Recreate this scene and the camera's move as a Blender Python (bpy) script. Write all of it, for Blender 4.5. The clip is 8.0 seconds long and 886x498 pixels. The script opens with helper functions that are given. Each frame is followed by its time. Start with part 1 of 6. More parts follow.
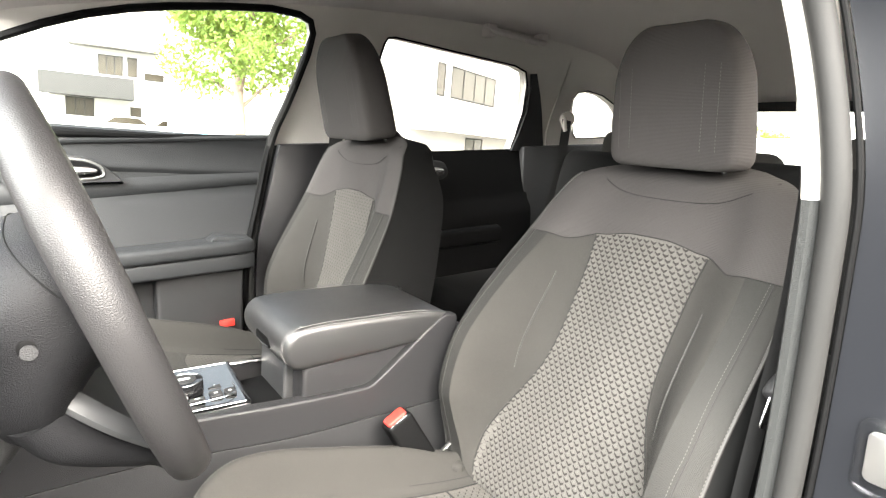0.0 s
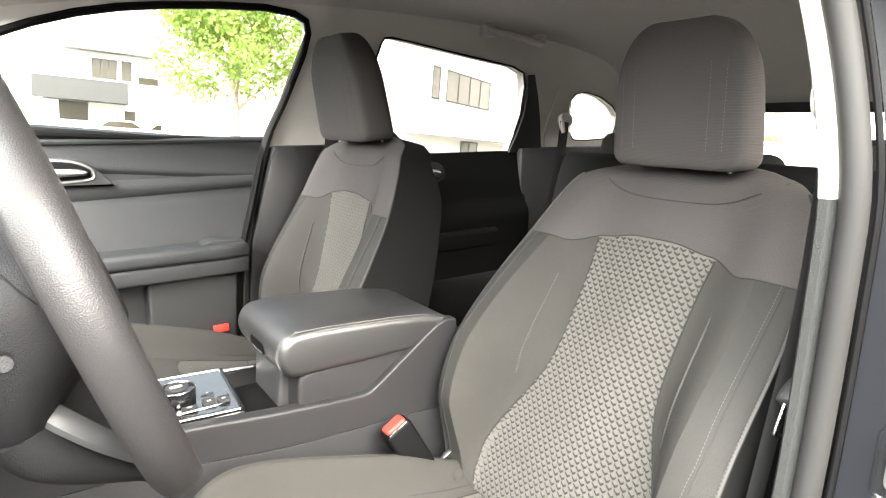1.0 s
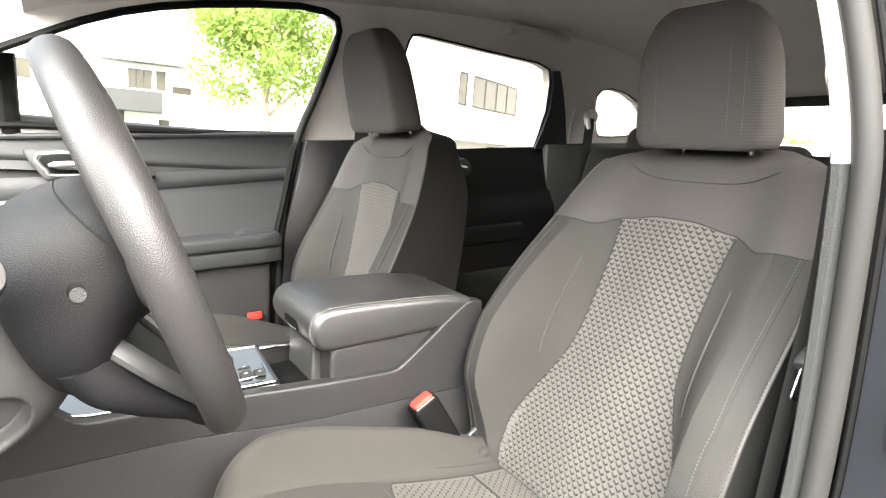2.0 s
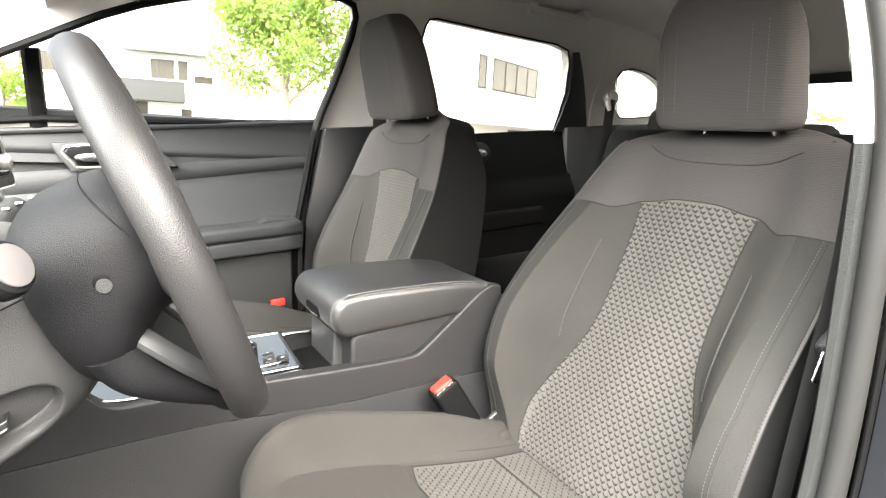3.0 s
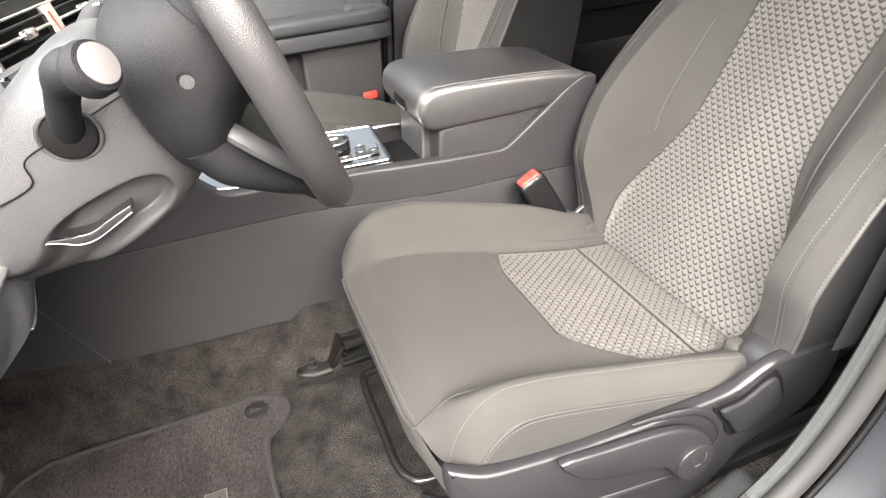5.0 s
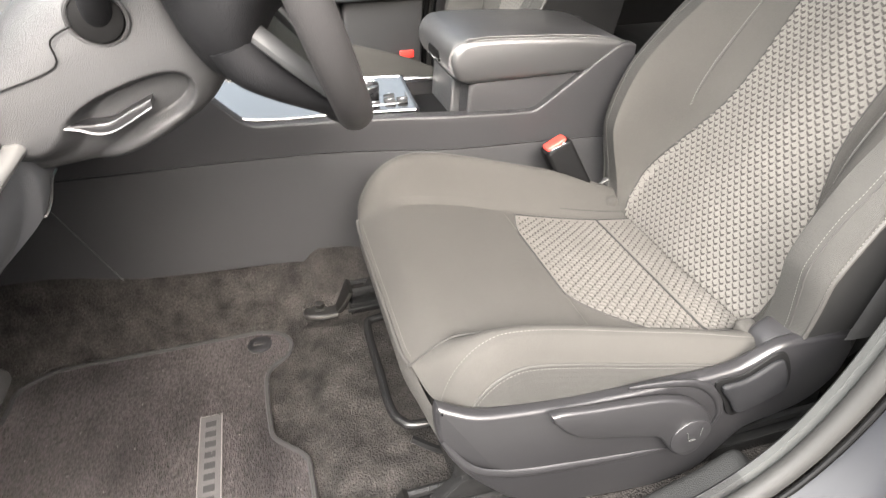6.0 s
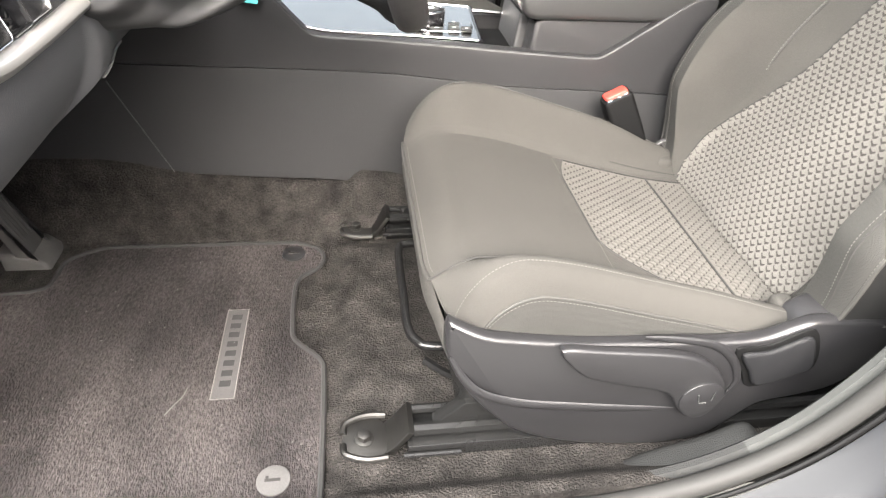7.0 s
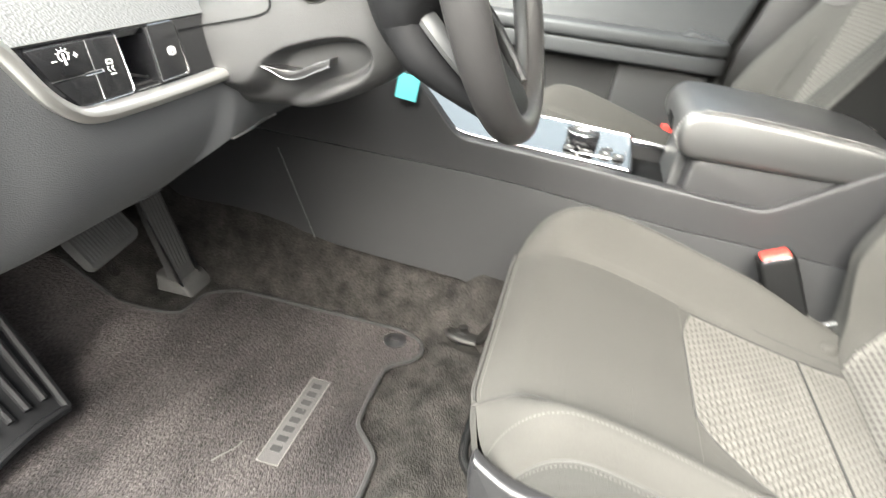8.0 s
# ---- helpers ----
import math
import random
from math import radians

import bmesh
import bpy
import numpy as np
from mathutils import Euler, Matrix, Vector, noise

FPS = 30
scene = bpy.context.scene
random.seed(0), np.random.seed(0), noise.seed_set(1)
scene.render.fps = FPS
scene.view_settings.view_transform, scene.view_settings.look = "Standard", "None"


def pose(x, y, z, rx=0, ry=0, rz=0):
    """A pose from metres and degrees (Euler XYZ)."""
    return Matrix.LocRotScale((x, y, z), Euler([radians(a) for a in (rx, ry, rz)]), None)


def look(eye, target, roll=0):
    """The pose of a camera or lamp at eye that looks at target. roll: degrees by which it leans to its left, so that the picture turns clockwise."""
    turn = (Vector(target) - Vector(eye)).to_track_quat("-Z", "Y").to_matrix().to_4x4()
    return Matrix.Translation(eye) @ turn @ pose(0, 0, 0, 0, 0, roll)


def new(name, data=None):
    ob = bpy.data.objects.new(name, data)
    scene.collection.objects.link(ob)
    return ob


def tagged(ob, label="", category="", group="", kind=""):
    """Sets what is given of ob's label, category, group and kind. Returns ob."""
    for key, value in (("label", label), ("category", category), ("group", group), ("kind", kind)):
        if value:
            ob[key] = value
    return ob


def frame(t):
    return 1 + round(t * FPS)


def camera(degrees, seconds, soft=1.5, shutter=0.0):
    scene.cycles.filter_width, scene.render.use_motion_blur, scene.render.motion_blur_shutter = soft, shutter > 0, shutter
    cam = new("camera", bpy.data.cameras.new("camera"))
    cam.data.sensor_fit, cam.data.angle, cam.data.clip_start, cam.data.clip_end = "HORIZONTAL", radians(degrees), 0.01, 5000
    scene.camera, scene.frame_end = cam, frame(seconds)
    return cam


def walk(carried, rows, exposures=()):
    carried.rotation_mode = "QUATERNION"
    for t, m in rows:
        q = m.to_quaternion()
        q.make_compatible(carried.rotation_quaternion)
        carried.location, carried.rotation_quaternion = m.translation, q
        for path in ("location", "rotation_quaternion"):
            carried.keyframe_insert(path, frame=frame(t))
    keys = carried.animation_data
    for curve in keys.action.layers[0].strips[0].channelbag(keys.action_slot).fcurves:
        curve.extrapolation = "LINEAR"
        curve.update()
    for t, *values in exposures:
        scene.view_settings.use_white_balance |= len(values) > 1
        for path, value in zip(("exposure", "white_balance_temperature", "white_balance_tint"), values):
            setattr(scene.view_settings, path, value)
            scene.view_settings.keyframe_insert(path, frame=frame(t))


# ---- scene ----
cam = camera(73.4, 8.0, soft=1.2, shutter=0.35)
# eye, target, roll along the walk beside the open driver's door
PATH = [
    (0, (-0.018, -0.988, 1.256), (1.088, 0.619, 0.816), 0.5),
    (0.5, (0.003, -0.964, 1.257), (1.103, 0.643, 0.804), 0.8),
    (1, (-0.009, -0.963, 1.249), (1.111, 0.638, 0.82), 0.4),
    (1.5, (-0.035, -0.988, 1.213), (1.048, 0.644, 0.809), 0.3),
    (3, (-0.031, -1.007, 1.217), (0.949, 0.675, 0.759), -1.2),
    (3.5, (-0.03, -1.01, 1.218), (0.869, 0.678, 0.633), -1.9),
    (4, (-0.021, -1.0, 1.227), (0.688, 0.657, 0.358), -4.3),
    (4.5, (-0.013, -1.006, 1.226), (0.555, 0.613, 0.198), -6.5),
    (6, (-0.009, -1.039, 1.17), (0.454, 0.555, 0.054), -0.6),
    (6.5, (-0.006, -1.058, 1.14), (0.38, 0.503, -0.048), 3.4),
    (7, (0.005, -1.073, 1.128), (0.3, 0.484, -0.092), 4.8),
    (7.5, (0.06, -1.075, 1.125), (0.147, 0.563, -0.02), 4.7),
    (8, (0.131, -1.024, 1.119), (-0.206, 0.69, 0.146), 6.8),
]
walk(cam, [(t, look(eye, target, roll)) for t, eye, target, roll in PATH], [(0.0, 3.90, 6620, 8), (3.0, 3.80, 6620, 8), (3.5, 3.75, 6630, 9), (4.0, 3.80, 6640, 10), (5.0, 3.94, 6660, 11), (7.0, 4.00, 6680, 10), (7.5, 4.10, 6640, 7), (8.0, 4.23, 6560, 4)])

# ---- daylight: bright hazy sky and a broad soft sun ----
world = bpy.data.worlds.new("sky")
scene.world = world
world.use_nodes = True
wn, wl = world.node_tree.nodes, world.node_tree.links
sky = wn.new("ShaderNodeTexSky")
sky.sky_type, sky.sun_disc = "NISHITA", False
sky.sun_elevation, sky.sun_rotation = radians(38), radians(-180)
sky.air_density, sky.dust_density, sky.ozone_density = 0.7, 8.0, 0.5
wn["Background"].inputs["Strength"].default_value = 0.085
haze = wn.new("ShaderNodeHueSaturation")
haze.inputs["Saturation"].default_value = 0.45
wl.new(sky.outputs[0], haze.inputs["Color"])
wl.new(haze.outputs[0], wn["Background"].inputs["Color"])
sun = new("sun", bpy.data.lights.new("sun", "SUN"))
sun.data.energy, sun.data.angle, sun.data.color = 3.6, radians(80), (1.0, 0.99, 0.965)
sun.matrix_world = look((-9.7, -4.1, 9.6), (0, 0, 0))


# ---- materials ----
def material(name, color, rough=0.5, metal=0.0, spec=0.5, vary=0.12, scale=6.0, fine=0.0, fine_scale=900.0, bump=0.0, bump_scale=600.0,
             kind="noise", coat=0.0, dirt=None, stretch=(1, 1, 1)):
    """A surface with colour variation at two scales and a fine relief of depth bump (metres)."""
    m = bpy.data.materials.new(name)
    m.use_nodes = True
    n, l = m.node_tree.nodes, m.node_tree.links
    b = n["Principled BSDF"]
    b.inputs["Roughness"].default_value, b.inputs["Metallic"].default_value = rough, metal
    b.inputs["Specular IOR Level"].default_value, b.inputs["Coat Weight"].default_value = spec, coat
    co = n.new("ShaderNodeTexCoord")
    mp = n.new("ShaderNodeMapping")
    mp.inputs["Scale"].default_value = stretch
    l.new(co.outputs["Object"], mp.inputs["Vector"])
    big = n.new("ShaderNodeTexNoise")
    big.inputs["Scale"].default_value, big.inputs["Detail"].default_value = scale, 5
    small = n.new("ShaderNodeTexNoise")
    small.inputs["Scale"].default_value, small.inputs["Detail"].default_value = fine_scale, 2
    l.new(mp.outputs[0], big.inputs["Vector"])
    l.new(mp.outputs[0], small.inputs["Vector"])
    ramp = n.new("ShaderNodeMix")
    ramp.data_type = "RGBA"
    lo = [c * (1 - vary) for c in color]
    hi = dirt or [min(1, c * (1 + vary)) for c in color]
    ramp.inputs[6].default_value, ramp.inputs[7].default_value = (*lo, 1), (*hi, 1)
    if dirt:
        push = n.new("ShaderNodeMath")
        push.operation, push.use_clamp = "MULTIPLY_ADD", True
        push.inputs[1].default_value, push.inputs[2].default_value = 1.8, -0.4
        l.new(big.outputs[0], push.inputs[0])
        l.new(push.outputs[0], ramp.inputs[0])
    else:
        l.new(big.outputs[0], ramp.inputs[0])
    last = ramp.outputs[2]
    if fine:
        mix = n.new("ShaderNodeMix")
        mix.data_type, mix.blend_type = "RGBA", "OVERLAY"
        mix.inputs[0].default_value = fine
        l.new(last, mix.inputs[6])
        l.new(small.outputs[0], mix.inputs[7])
        last = mix.outputs[2]
    l.new(last, b.inputs["Base Color"])
    if bump:
        bp = n.new("ShaderNodeBump")
        bp.inputs["Distance"].default_value, bp.inputs["Strength"].default_value = bump, 1.0
        if kind == "grain":
            tex = n.new("ShaderNodeTexVoronoi")
            tex.feature = "SMOOTH_F1"
            tex.inputs["Scale"].default_value, tex.inputs["Smoothness"].default_value = bump_scale, 0.3
            out = tex.outputs["Distance"]
        elif kind == "ribs":
            tex = n.new("ShaderNodeTexWave")
            tex.bands_direction, tex.wave_profile = "Z", "SIN"
            tex.inputs["Scale"].default_value, tex.inputs["Distortion"].default_value = bump_scale, 0.3
            out = tex.outputs["Fac"]
        elif kind == "weave":
            tex = n.new("ShaderNodeTexVoronoi")
            tex.distance = "MANHATTAN"
            tex.inputs["Scale"].default_value, tex.inputs["Randomness"].default_value = bump_scale, 0.35
            out = tex.outputs["Distance"]
        else:
            tex = n.new("ShaderNodeTexNoise")
            tex.inputs["Scale"].default_value, tex.inputs["Detail"].default_value = bump_scale, 3
            out = tex.outputs[0]
        l.new(mp.outputs[0], tex.inputs["Vector"])
        l.new(out, bp.inputs["Height"])
        l.new(bp.outputs[0], b.inputs["Normal"])
    return m


SEAT = material("seat_cloth", (0.0335, 0.0318, 0.0288), 0.85, spec=0.3, vary=0.18, scale=9, fine=0.35, bump=0.0004, bump_scale=1300, kind="weave")
SEAT_SIDE = material("seat_side_cloth", (0.0235, 0.0230, 0.0211), 0.88, spec=0.3, vary=0.10, scale=9, fine=0.4, bump=0.0005, bump_scale=800, kind="weave")
YOKE = material("ribbed_cloth", (0.046, 0.0425, 0.0412), 0.9, spec=0.25, vary=0.08, scale=7, fine=0.25, bump=0.0003, bump_scale=150, kind="ribs")
NUB = material("raised_weave", (0.084, 0.0795, 0.0730), 0.9, spec=0.2, vary=0.15, scale=14, fine=0.5, fine_scale=1500, bump=0.0004, bump_scale=1800)
WEAVE = material("weave_shadow", (0.036, 0.0335, 0.031), 0.95, spec=0.15, vary=0.15, fine=0.4, bump=0.0004, bump_scale=1500)
SOFTWEAVE = material("pale_weave_shadow", (0.066, 0.062, 0.057), 0.95, spec=0.15, vary=0.15, fine=0.4)
THREAD = material("pale_thread", (0.070, 0.067, 0.062), 0.8, vary=0.1)
# seat cloth with shade put into its colour, for backrest sides and rear bench
SHADECLOTH = material("shaded_cloth", (0.0062, 0.0061, 0.0060), 0.9, spec=0.2, vary=0.12, scale=9, fine=0.3)
SEAM = material("seam", (0.014, 0.013, 0.012), 0.9, vary=0.1)
PIPING = material("piping", (0.022, 0.0208, 0.0190), 0.7, vary=0.1, fine=0.2)
GRAIN = material("grained_plastic", (0.0310, 0.0313, 0.0321), 0.45, spec=0.4, vary=0.10, scale=5, fine=0.15, bump=0.0003, bump_scale=1100, kind="grain")
DASHLOW = material("knee_panel_plastic", (0.077, 0.078, 0.081), 0.5, spec=0.4, vary=0.10, scale=5, fine=0.15, bump=0.0003, bump_scale=850, kind="grain")
DASHTOP = material("dash_skin", (0.095, 0.096, 0.097), 0.55, spec=0.4, vary=0.06, scale=5, fine=0.15, bump=0.0006, bump_scale=420, kind="grain")
HUBSKIN = material("grained_hub_plastic", (0.0085, 0.0086, 0.0094), 0.55, spec=0.15, vary=0.10, scale=5, fine=0.15, bump=0.00035, bump_scale=1100, kind="grain")
LIDSKIN = material("armrest_skin", (0.020, 0.0197, 0.0200), 0.34, spec=1.0, vary=0.08, scale=6, fine=0.12, bump=0.0003, bump_scale=1000, kind="grain", coat=0.5)
LEATHER = material("wheel_leather", (0.0205, 0.0197, 0.0200), 0.42, spec=0.45, vary=0.08, scale=8, fine=0.12, bump=0.00022, bump_scale=1000, kind="grain")
SOFT = material("soft_black_plastic", (0.024, 0.024, 0.0248), 0.52, spec=0.3, vary=0.16, scale=7, fine=0.25, bump=0.0004, bump_scale=950, kind="grain")
BAND = material("console_plastic", (0.0185, 0.0182, 0.0192), 0.42, spec=0.35, vary=0.14, scale=9, fine=0.2, bump=0.0003, bump_scale=1000, kind="grain")
PALEPAD = material("pale_stalk_pad", (0.115, 0.109, 0.109), 0.5, vary=0.04)
CONSOLELOW = material("console_side_plastic", (0.0205, 0.0205, 0.0214), 0.55, spec=0.30, vary=0.18, scale=7, fine=0.25, bump=0.0004, bump_scale=950, kind="grain")
SHIELD = material("smooth_grey_plastic", (0.0125, 0.0123, 0.0131), 0.30, spec=0.6, vary=0.10, scale=9, fine=0.12, bump=0.0002, bump_scale=1200)
DOORTRIM = material("door_trim", (0.0220, 0.0230, 0.0244), 0.55, spec=0.4, vary=0.10, scale=4, fine=0.15, bump=0.0004, bump_scale=500, kind="grain")
GREYTRIM = material("grey_sill_plastic", (0.0245, 0.0255, 0.0248), 0.6, spec=0.22, vary=0.12, scale=9, fine=0.2, bump=0.0005, bump_scale=700, kind="grain")
SILL = material("black_sill_plastic", (0.0110, 0.0113, 0.0112), 0.6, spec=0.2, vary=0.12, scale=9, fine=0.2, bump=0.0005, bump_scale=700, kind="grain")
RUBBER = material("seal_rubber", (0.0190, 0.0188, 0.0182), 0.6, spec=0.2, vary=0.12, scale=12, fine=0.15)
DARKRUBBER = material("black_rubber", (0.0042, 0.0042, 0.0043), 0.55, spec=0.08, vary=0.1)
HEADLINER = material("headliner", (0.60, 0.56, 0.54), 0.95, spec=0.15, vary=0.05, scale=5, fine=0.15, bump=0.0005, bump_scale=1200)
PALE = material("pale_pillar_trim", (0.62, 0.59, 0.55), 0.6, vary=0.05, scale=5, fine=0.1, bump=0.0003, bump_scale=700, kind="grain")
CARPET = material("carpet", (0.0142, 0.0131, 0.0126), 1.0, spec=0.1, vary=0.6, scale=26, fine=1.0, fine_scale=300, bump=0.007, bump_scale=330, dirt=(0.038, 0.0346, 0.0322))
MAT = material("mat_pile", (0.0228, 0.0204, 0.0217), 1.0, spec=0.1, vary=0.65, scale=8, fine=1.0, fine_scale=330, bump=0.006, bump_scale=420, dirt=(0.060, 0.0530, 0.0520), stretch=(1.0, 0.45, 1.0))
EDGE = material("mat_binding", (0.011, 0.0104, 0.0104), 0.9, vary=0.2, fine=0.3)
STEEL = material("zinc_steel", (0.075, 0.073, 0.070), 0.45, metal=1.0, vary=0.2, scale=30, fine=0.2)
BLACKSTEEL = material("black_coated_steel", (0.008, 0.008, 0.008), 0.25, spec=0.30, vary=0.2, scale=30)
CHROME = material("satin_chrome", (0.62, 0.62, 0.62), 0.22, metal=1.0, vary=0.05)
GLOSS = material("gloss_black", (0.010, 0.010, 0.011), 0.08, spec=0.6, vary=0.1, coat=0.6)
DECKGLOSS = material("piano_black_panel", (0.012, 0.012, 0.012), 0.06, spec=0.8, vary=0.1, coat=1.0)
DECKGLOSS.node_tree.nodes["Principled BSDF"].inputs["Coat IOR"].default_value = 3.2
SWITCHFACE = material("satin_black_switch", (0.016, 0.016, 0.017), 0.22, spec=0.5, vary=0.1, scale=20, fine=0.1)
PEDAL = material("pedal_rubber", (0.055, 0.054, 0.052), 0.6, spec=0.3, vary=0.25, scale=40, fine=0.3)
LIDSKIN.node_tree.nodes["Principled BSDF"].inputs["Coat Roughness"].default_value = 0.34
SPOKETRIM = material("satin_spoke_trim", (0.034, 0.035, 0.036), 0.55, metal=0.2, vary=0.12, scale=20)
LEVERMETAL = material("dull_lever_metal", (0.11, 0.11, 0.113), 0.35, metal=1.0, vary=0.2, scale=60)
RED = material("red_button", (0.54, 0.036, 0.026), 0.5, vary=0.05)
WHITE = material("white_print", (0.75, 0.75, 0.73), 0.6, vary=0.03)
GREYPRINT = material("grey_print", (0.20, 0.195, 0.19), 0.8, vary=0.08, fine=0.3)
BADGE = material("badge_fabric", (0.040, 0.0375, 0.037), 0.85, vary=0.15, scale=30, fine=0.4, bump=0.0006, bump_scale=700)
BADGELINE = material("badge_border_thread", (0.105, 0.098, 0.094), 0.85, vary=0.2, scale=60, fine=0.4)
PLATE = material("grey_badge_fabric", (0.053, 0.051, 0.050), 0.8, vary=0.10, scale=40, fine=0.3, bump=0.0003, bump_scale=900)
TEAL = material("teal_paper", (0.12, 0.55, 0.58), 0.8, vary=0.05)
BELT = material("belt_webbing", (0.018, 0.018, 0.018), 0.75, vary=0.15, fine=0.3, bump=0.0004, bump_scale=900)
PAINT = material("dark_blue_grey_paint", (0.0070, 0.0076, 0.0092), 0.36, spec=0.15, vary=0.08, scale=300, coat=0.0)
SCREEN = material("dark_screen", (0.012, 0.014, 0.016), 0.12, spec=0.5, vary=0.1)
SILVER = material("silver_plastic", (0.62, 0.61, 0.59), 0.30, metal=0.9, vary=0.05)
POSTER = material("pale_card", (0.55, 0.42, 0.38), 0.7, vary=0.1)
ASPHALT = material("pale_concrete", (0.15, 0.147, 0.14), 0.9, vary=0.2, scale=0.6, fine=0.4, fine_scale=60)
WALL = material("white_render", (0.78, 0.77, 0.74), 0.85, vary=0.04, scale=0.6, fine=0.1, fine_scale=20)
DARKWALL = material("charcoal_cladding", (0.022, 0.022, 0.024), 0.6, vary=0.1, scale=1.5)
PANE = material("facade_glass", (0.040, 0.034, 0.026), 0.15, spec=0.6, vary=0.35, scale=1.2)
BARK = material("bark", (0.20, 0.15, 0.12), 0.95, vary=0.3, scale=6, fine=0.4, bump=0.02, bump_scale=18)
LEAF = material("leaf", (0.105, 0.185, 0.035), 0.6, vary=0.45, scale=1.3, fine=0.3, fine_scale=20)


def leaf_light(m, amount):
    """Lets part of the light through thin leaves."""
    n, l = m.node_tree.nodes, m.node_tree.links
    tr, mix = n.new("ShaderNodeBsdfTranslucent"), n.new("ShaderNodeMixShader")
    tr.inputs["Color"].default_value, mix.inputs[0].default_value = (0.42, 0.48, 0.12, 1), amount
    l.new(n["Principled BSDF"].outputs[0], mix.inputs[1])
    l.new(tr.outputs[0], mix.inputs[2])
    l.new(mix.outputs[0], n["Material Output"].inputs[0])


leaf_light(LEAF, 0.45)


def glass_material(name, tint, gloss):
    m = bpy.data.materials.new(name)
    m.use_nodes = True
    n, l = m.node_tree.nodes, m.node_tree.links
    n.remove(n["Principled BSDF"])
    tr, gl, mix, lw, up, add = (n.new("ShaderNode" + k) for k in ("BsdfTransparent", "BsdfGlossy", "MixShader", "LayerWeight", "Math", "Math"))
    tr.inputs[0].default_value = (*tint, 1)
    gl.inputs["Roughness"].default_value = gloss
    lw.inputs["Blend"].default_value = 0.5
    up.operation, up.inputs[1].default_value = "POWER", 5.0
    add.operation, add.inputs[1].default_value, add.inputs[2].default_value = "MULTIPLY_ADD", 0.8, 0.035
    l.new(lw.outputs["Facing"], up.inputs[0])
    l.new(up.outputs[0], add.inputs[0])
    l.new(add.outputs[0], mix.inputs[0])
    l.new(tr.outputs[0], mix.inputs[1])
    l.new(gl.outputs[0], mix.inputs[2])
    l.new(mix.outputs[0], n["Material Output"].inputs[0])
    return m


GLASS = glass_material("window_glass", (0.86, 0.88, 0.85), 0.02)
SCREENGLASS = glass_material("windscreen_glass", (0.92, 0.94, 0.93), 0.02)
PRIVACY = glass_material("tinted_glass", (0.66, 0.66, 0.64), 0.02)
CLEAR = glass_material("clear_plastic", (0.95, 0.95, 0.95), 0.08)


# ---- mesh helpers ----
def part(name, bm, mat, parent=None, label="", smooth=True):
    """Links a bmesh as one mesh object, under its thing where one is given."""
    bmesh.ops.recalc_face_normals(bm, faces=bm.faces)
    me = bpy.data.meshes.new(name)
    bm.to_mesh(me)
    bm.free()
    me.materials.append(mat)
    if smooth:
        me.polygons.foreach_set("use_smooth", [True] * len(me.polygons))
        me.set_sharp_from_angle(angle=radians(38))
    ob = new(name, me)
    if parent is not None:
        ob.parent = parent
        ob.matrix_parent_inverse = parent.matrix_world.inverted()
    if label:
        ob["label"] = label
    return ob


def thing(name, x, y, z, label, category, group="", kind=""):
    ob = new(name)
    ob.empty_display_size = 0.05
    ob.location = (x, y, z)
    ob.matrix_world = Matrix.Translation((x, y, z))
    return tagged(ob, label, category, group, kind)


def lerp(a, b, t):
    return a + (b - a) * t


def smooth(a, b, x):
    t = min(1.0, max(0.0, (x - a) / (b - a)))
    return t * t * (3 - 2 * t)


def table(pairs):
    """A smooth-enough curve through (x, y) pairs."""
    xs, ys = [p[0] for p in pairs], [p[1] for p in pairs]

    def f(x):
        if x <= xs[0]:
            return ys[0]
        for i in range(len(xs) - 1):
            if x <= xs[i + 1]:
                t = (x - xs[i]) / (xs[i + 1] - xs[i])
                h = xs[i + 1] - xs[i]
                m0 = (ys[i + 1] - ys[i - 1]) / (xs[i + 1] - xs[i - 1]) if i else (ys[1] - ys[0]) / h
                m1 = (ys[i + 2] - ys[i]) / (xs[i + 2] - xs[i]) if i + 2 < len(xs) else (ys[i + 1] - ys[i]) / h
                return ((2 * t**3 - 3 * t * t + 1) * ys[i] + (t**3 - 2 * t * t + t) * h * m0
                        + (3 * t * t - 2 * t**3) * ys[i + 1] + (t**3 - t * t) * h * m1)
        return ys[-1]
    return f


def curve(points, n=8, closed=False):
    """Points of a Catmull-Rom curve through the given ones."""
    P = [Vector(p) for p in points]
    out, k = [], len(P)
    for i in range(k if closed else k - 1):
        a, b, c, d = (P[j % k] if closed else P[min(max(j, 0), k - 1)] for j in (i - 1, i, i + 1, i + 2))
        for s in range(n):
            t = s / n
            out.append(0.5 * (2 * b + (c - a) * t + (2 * a - 5 * b + 4 * c - d) * t * t + (3 * b - a - 3 * c + d) * t**3))
    if not closed:
        out.append(P[-1])
    return out


def grid(f, us, vs, wrap=False):
    """A sheet of quads over f(u, v)."""
    bm = bmesh.new()
    rows = [[bm.verts.new(f(u, v)) for u in us] for v in vs]
    n = len(us)
    for a, b in zip(rows, rows[1:]):
        for j in range(n if wrap else n - 1):
            bm.faces.new((a[j], a[(j + 1) % n], b[(j + 1) % n], b[j]))
    return bm


def span(a, b, n):
    return [a + (b - a) * i / n for i in range(n + 1)]


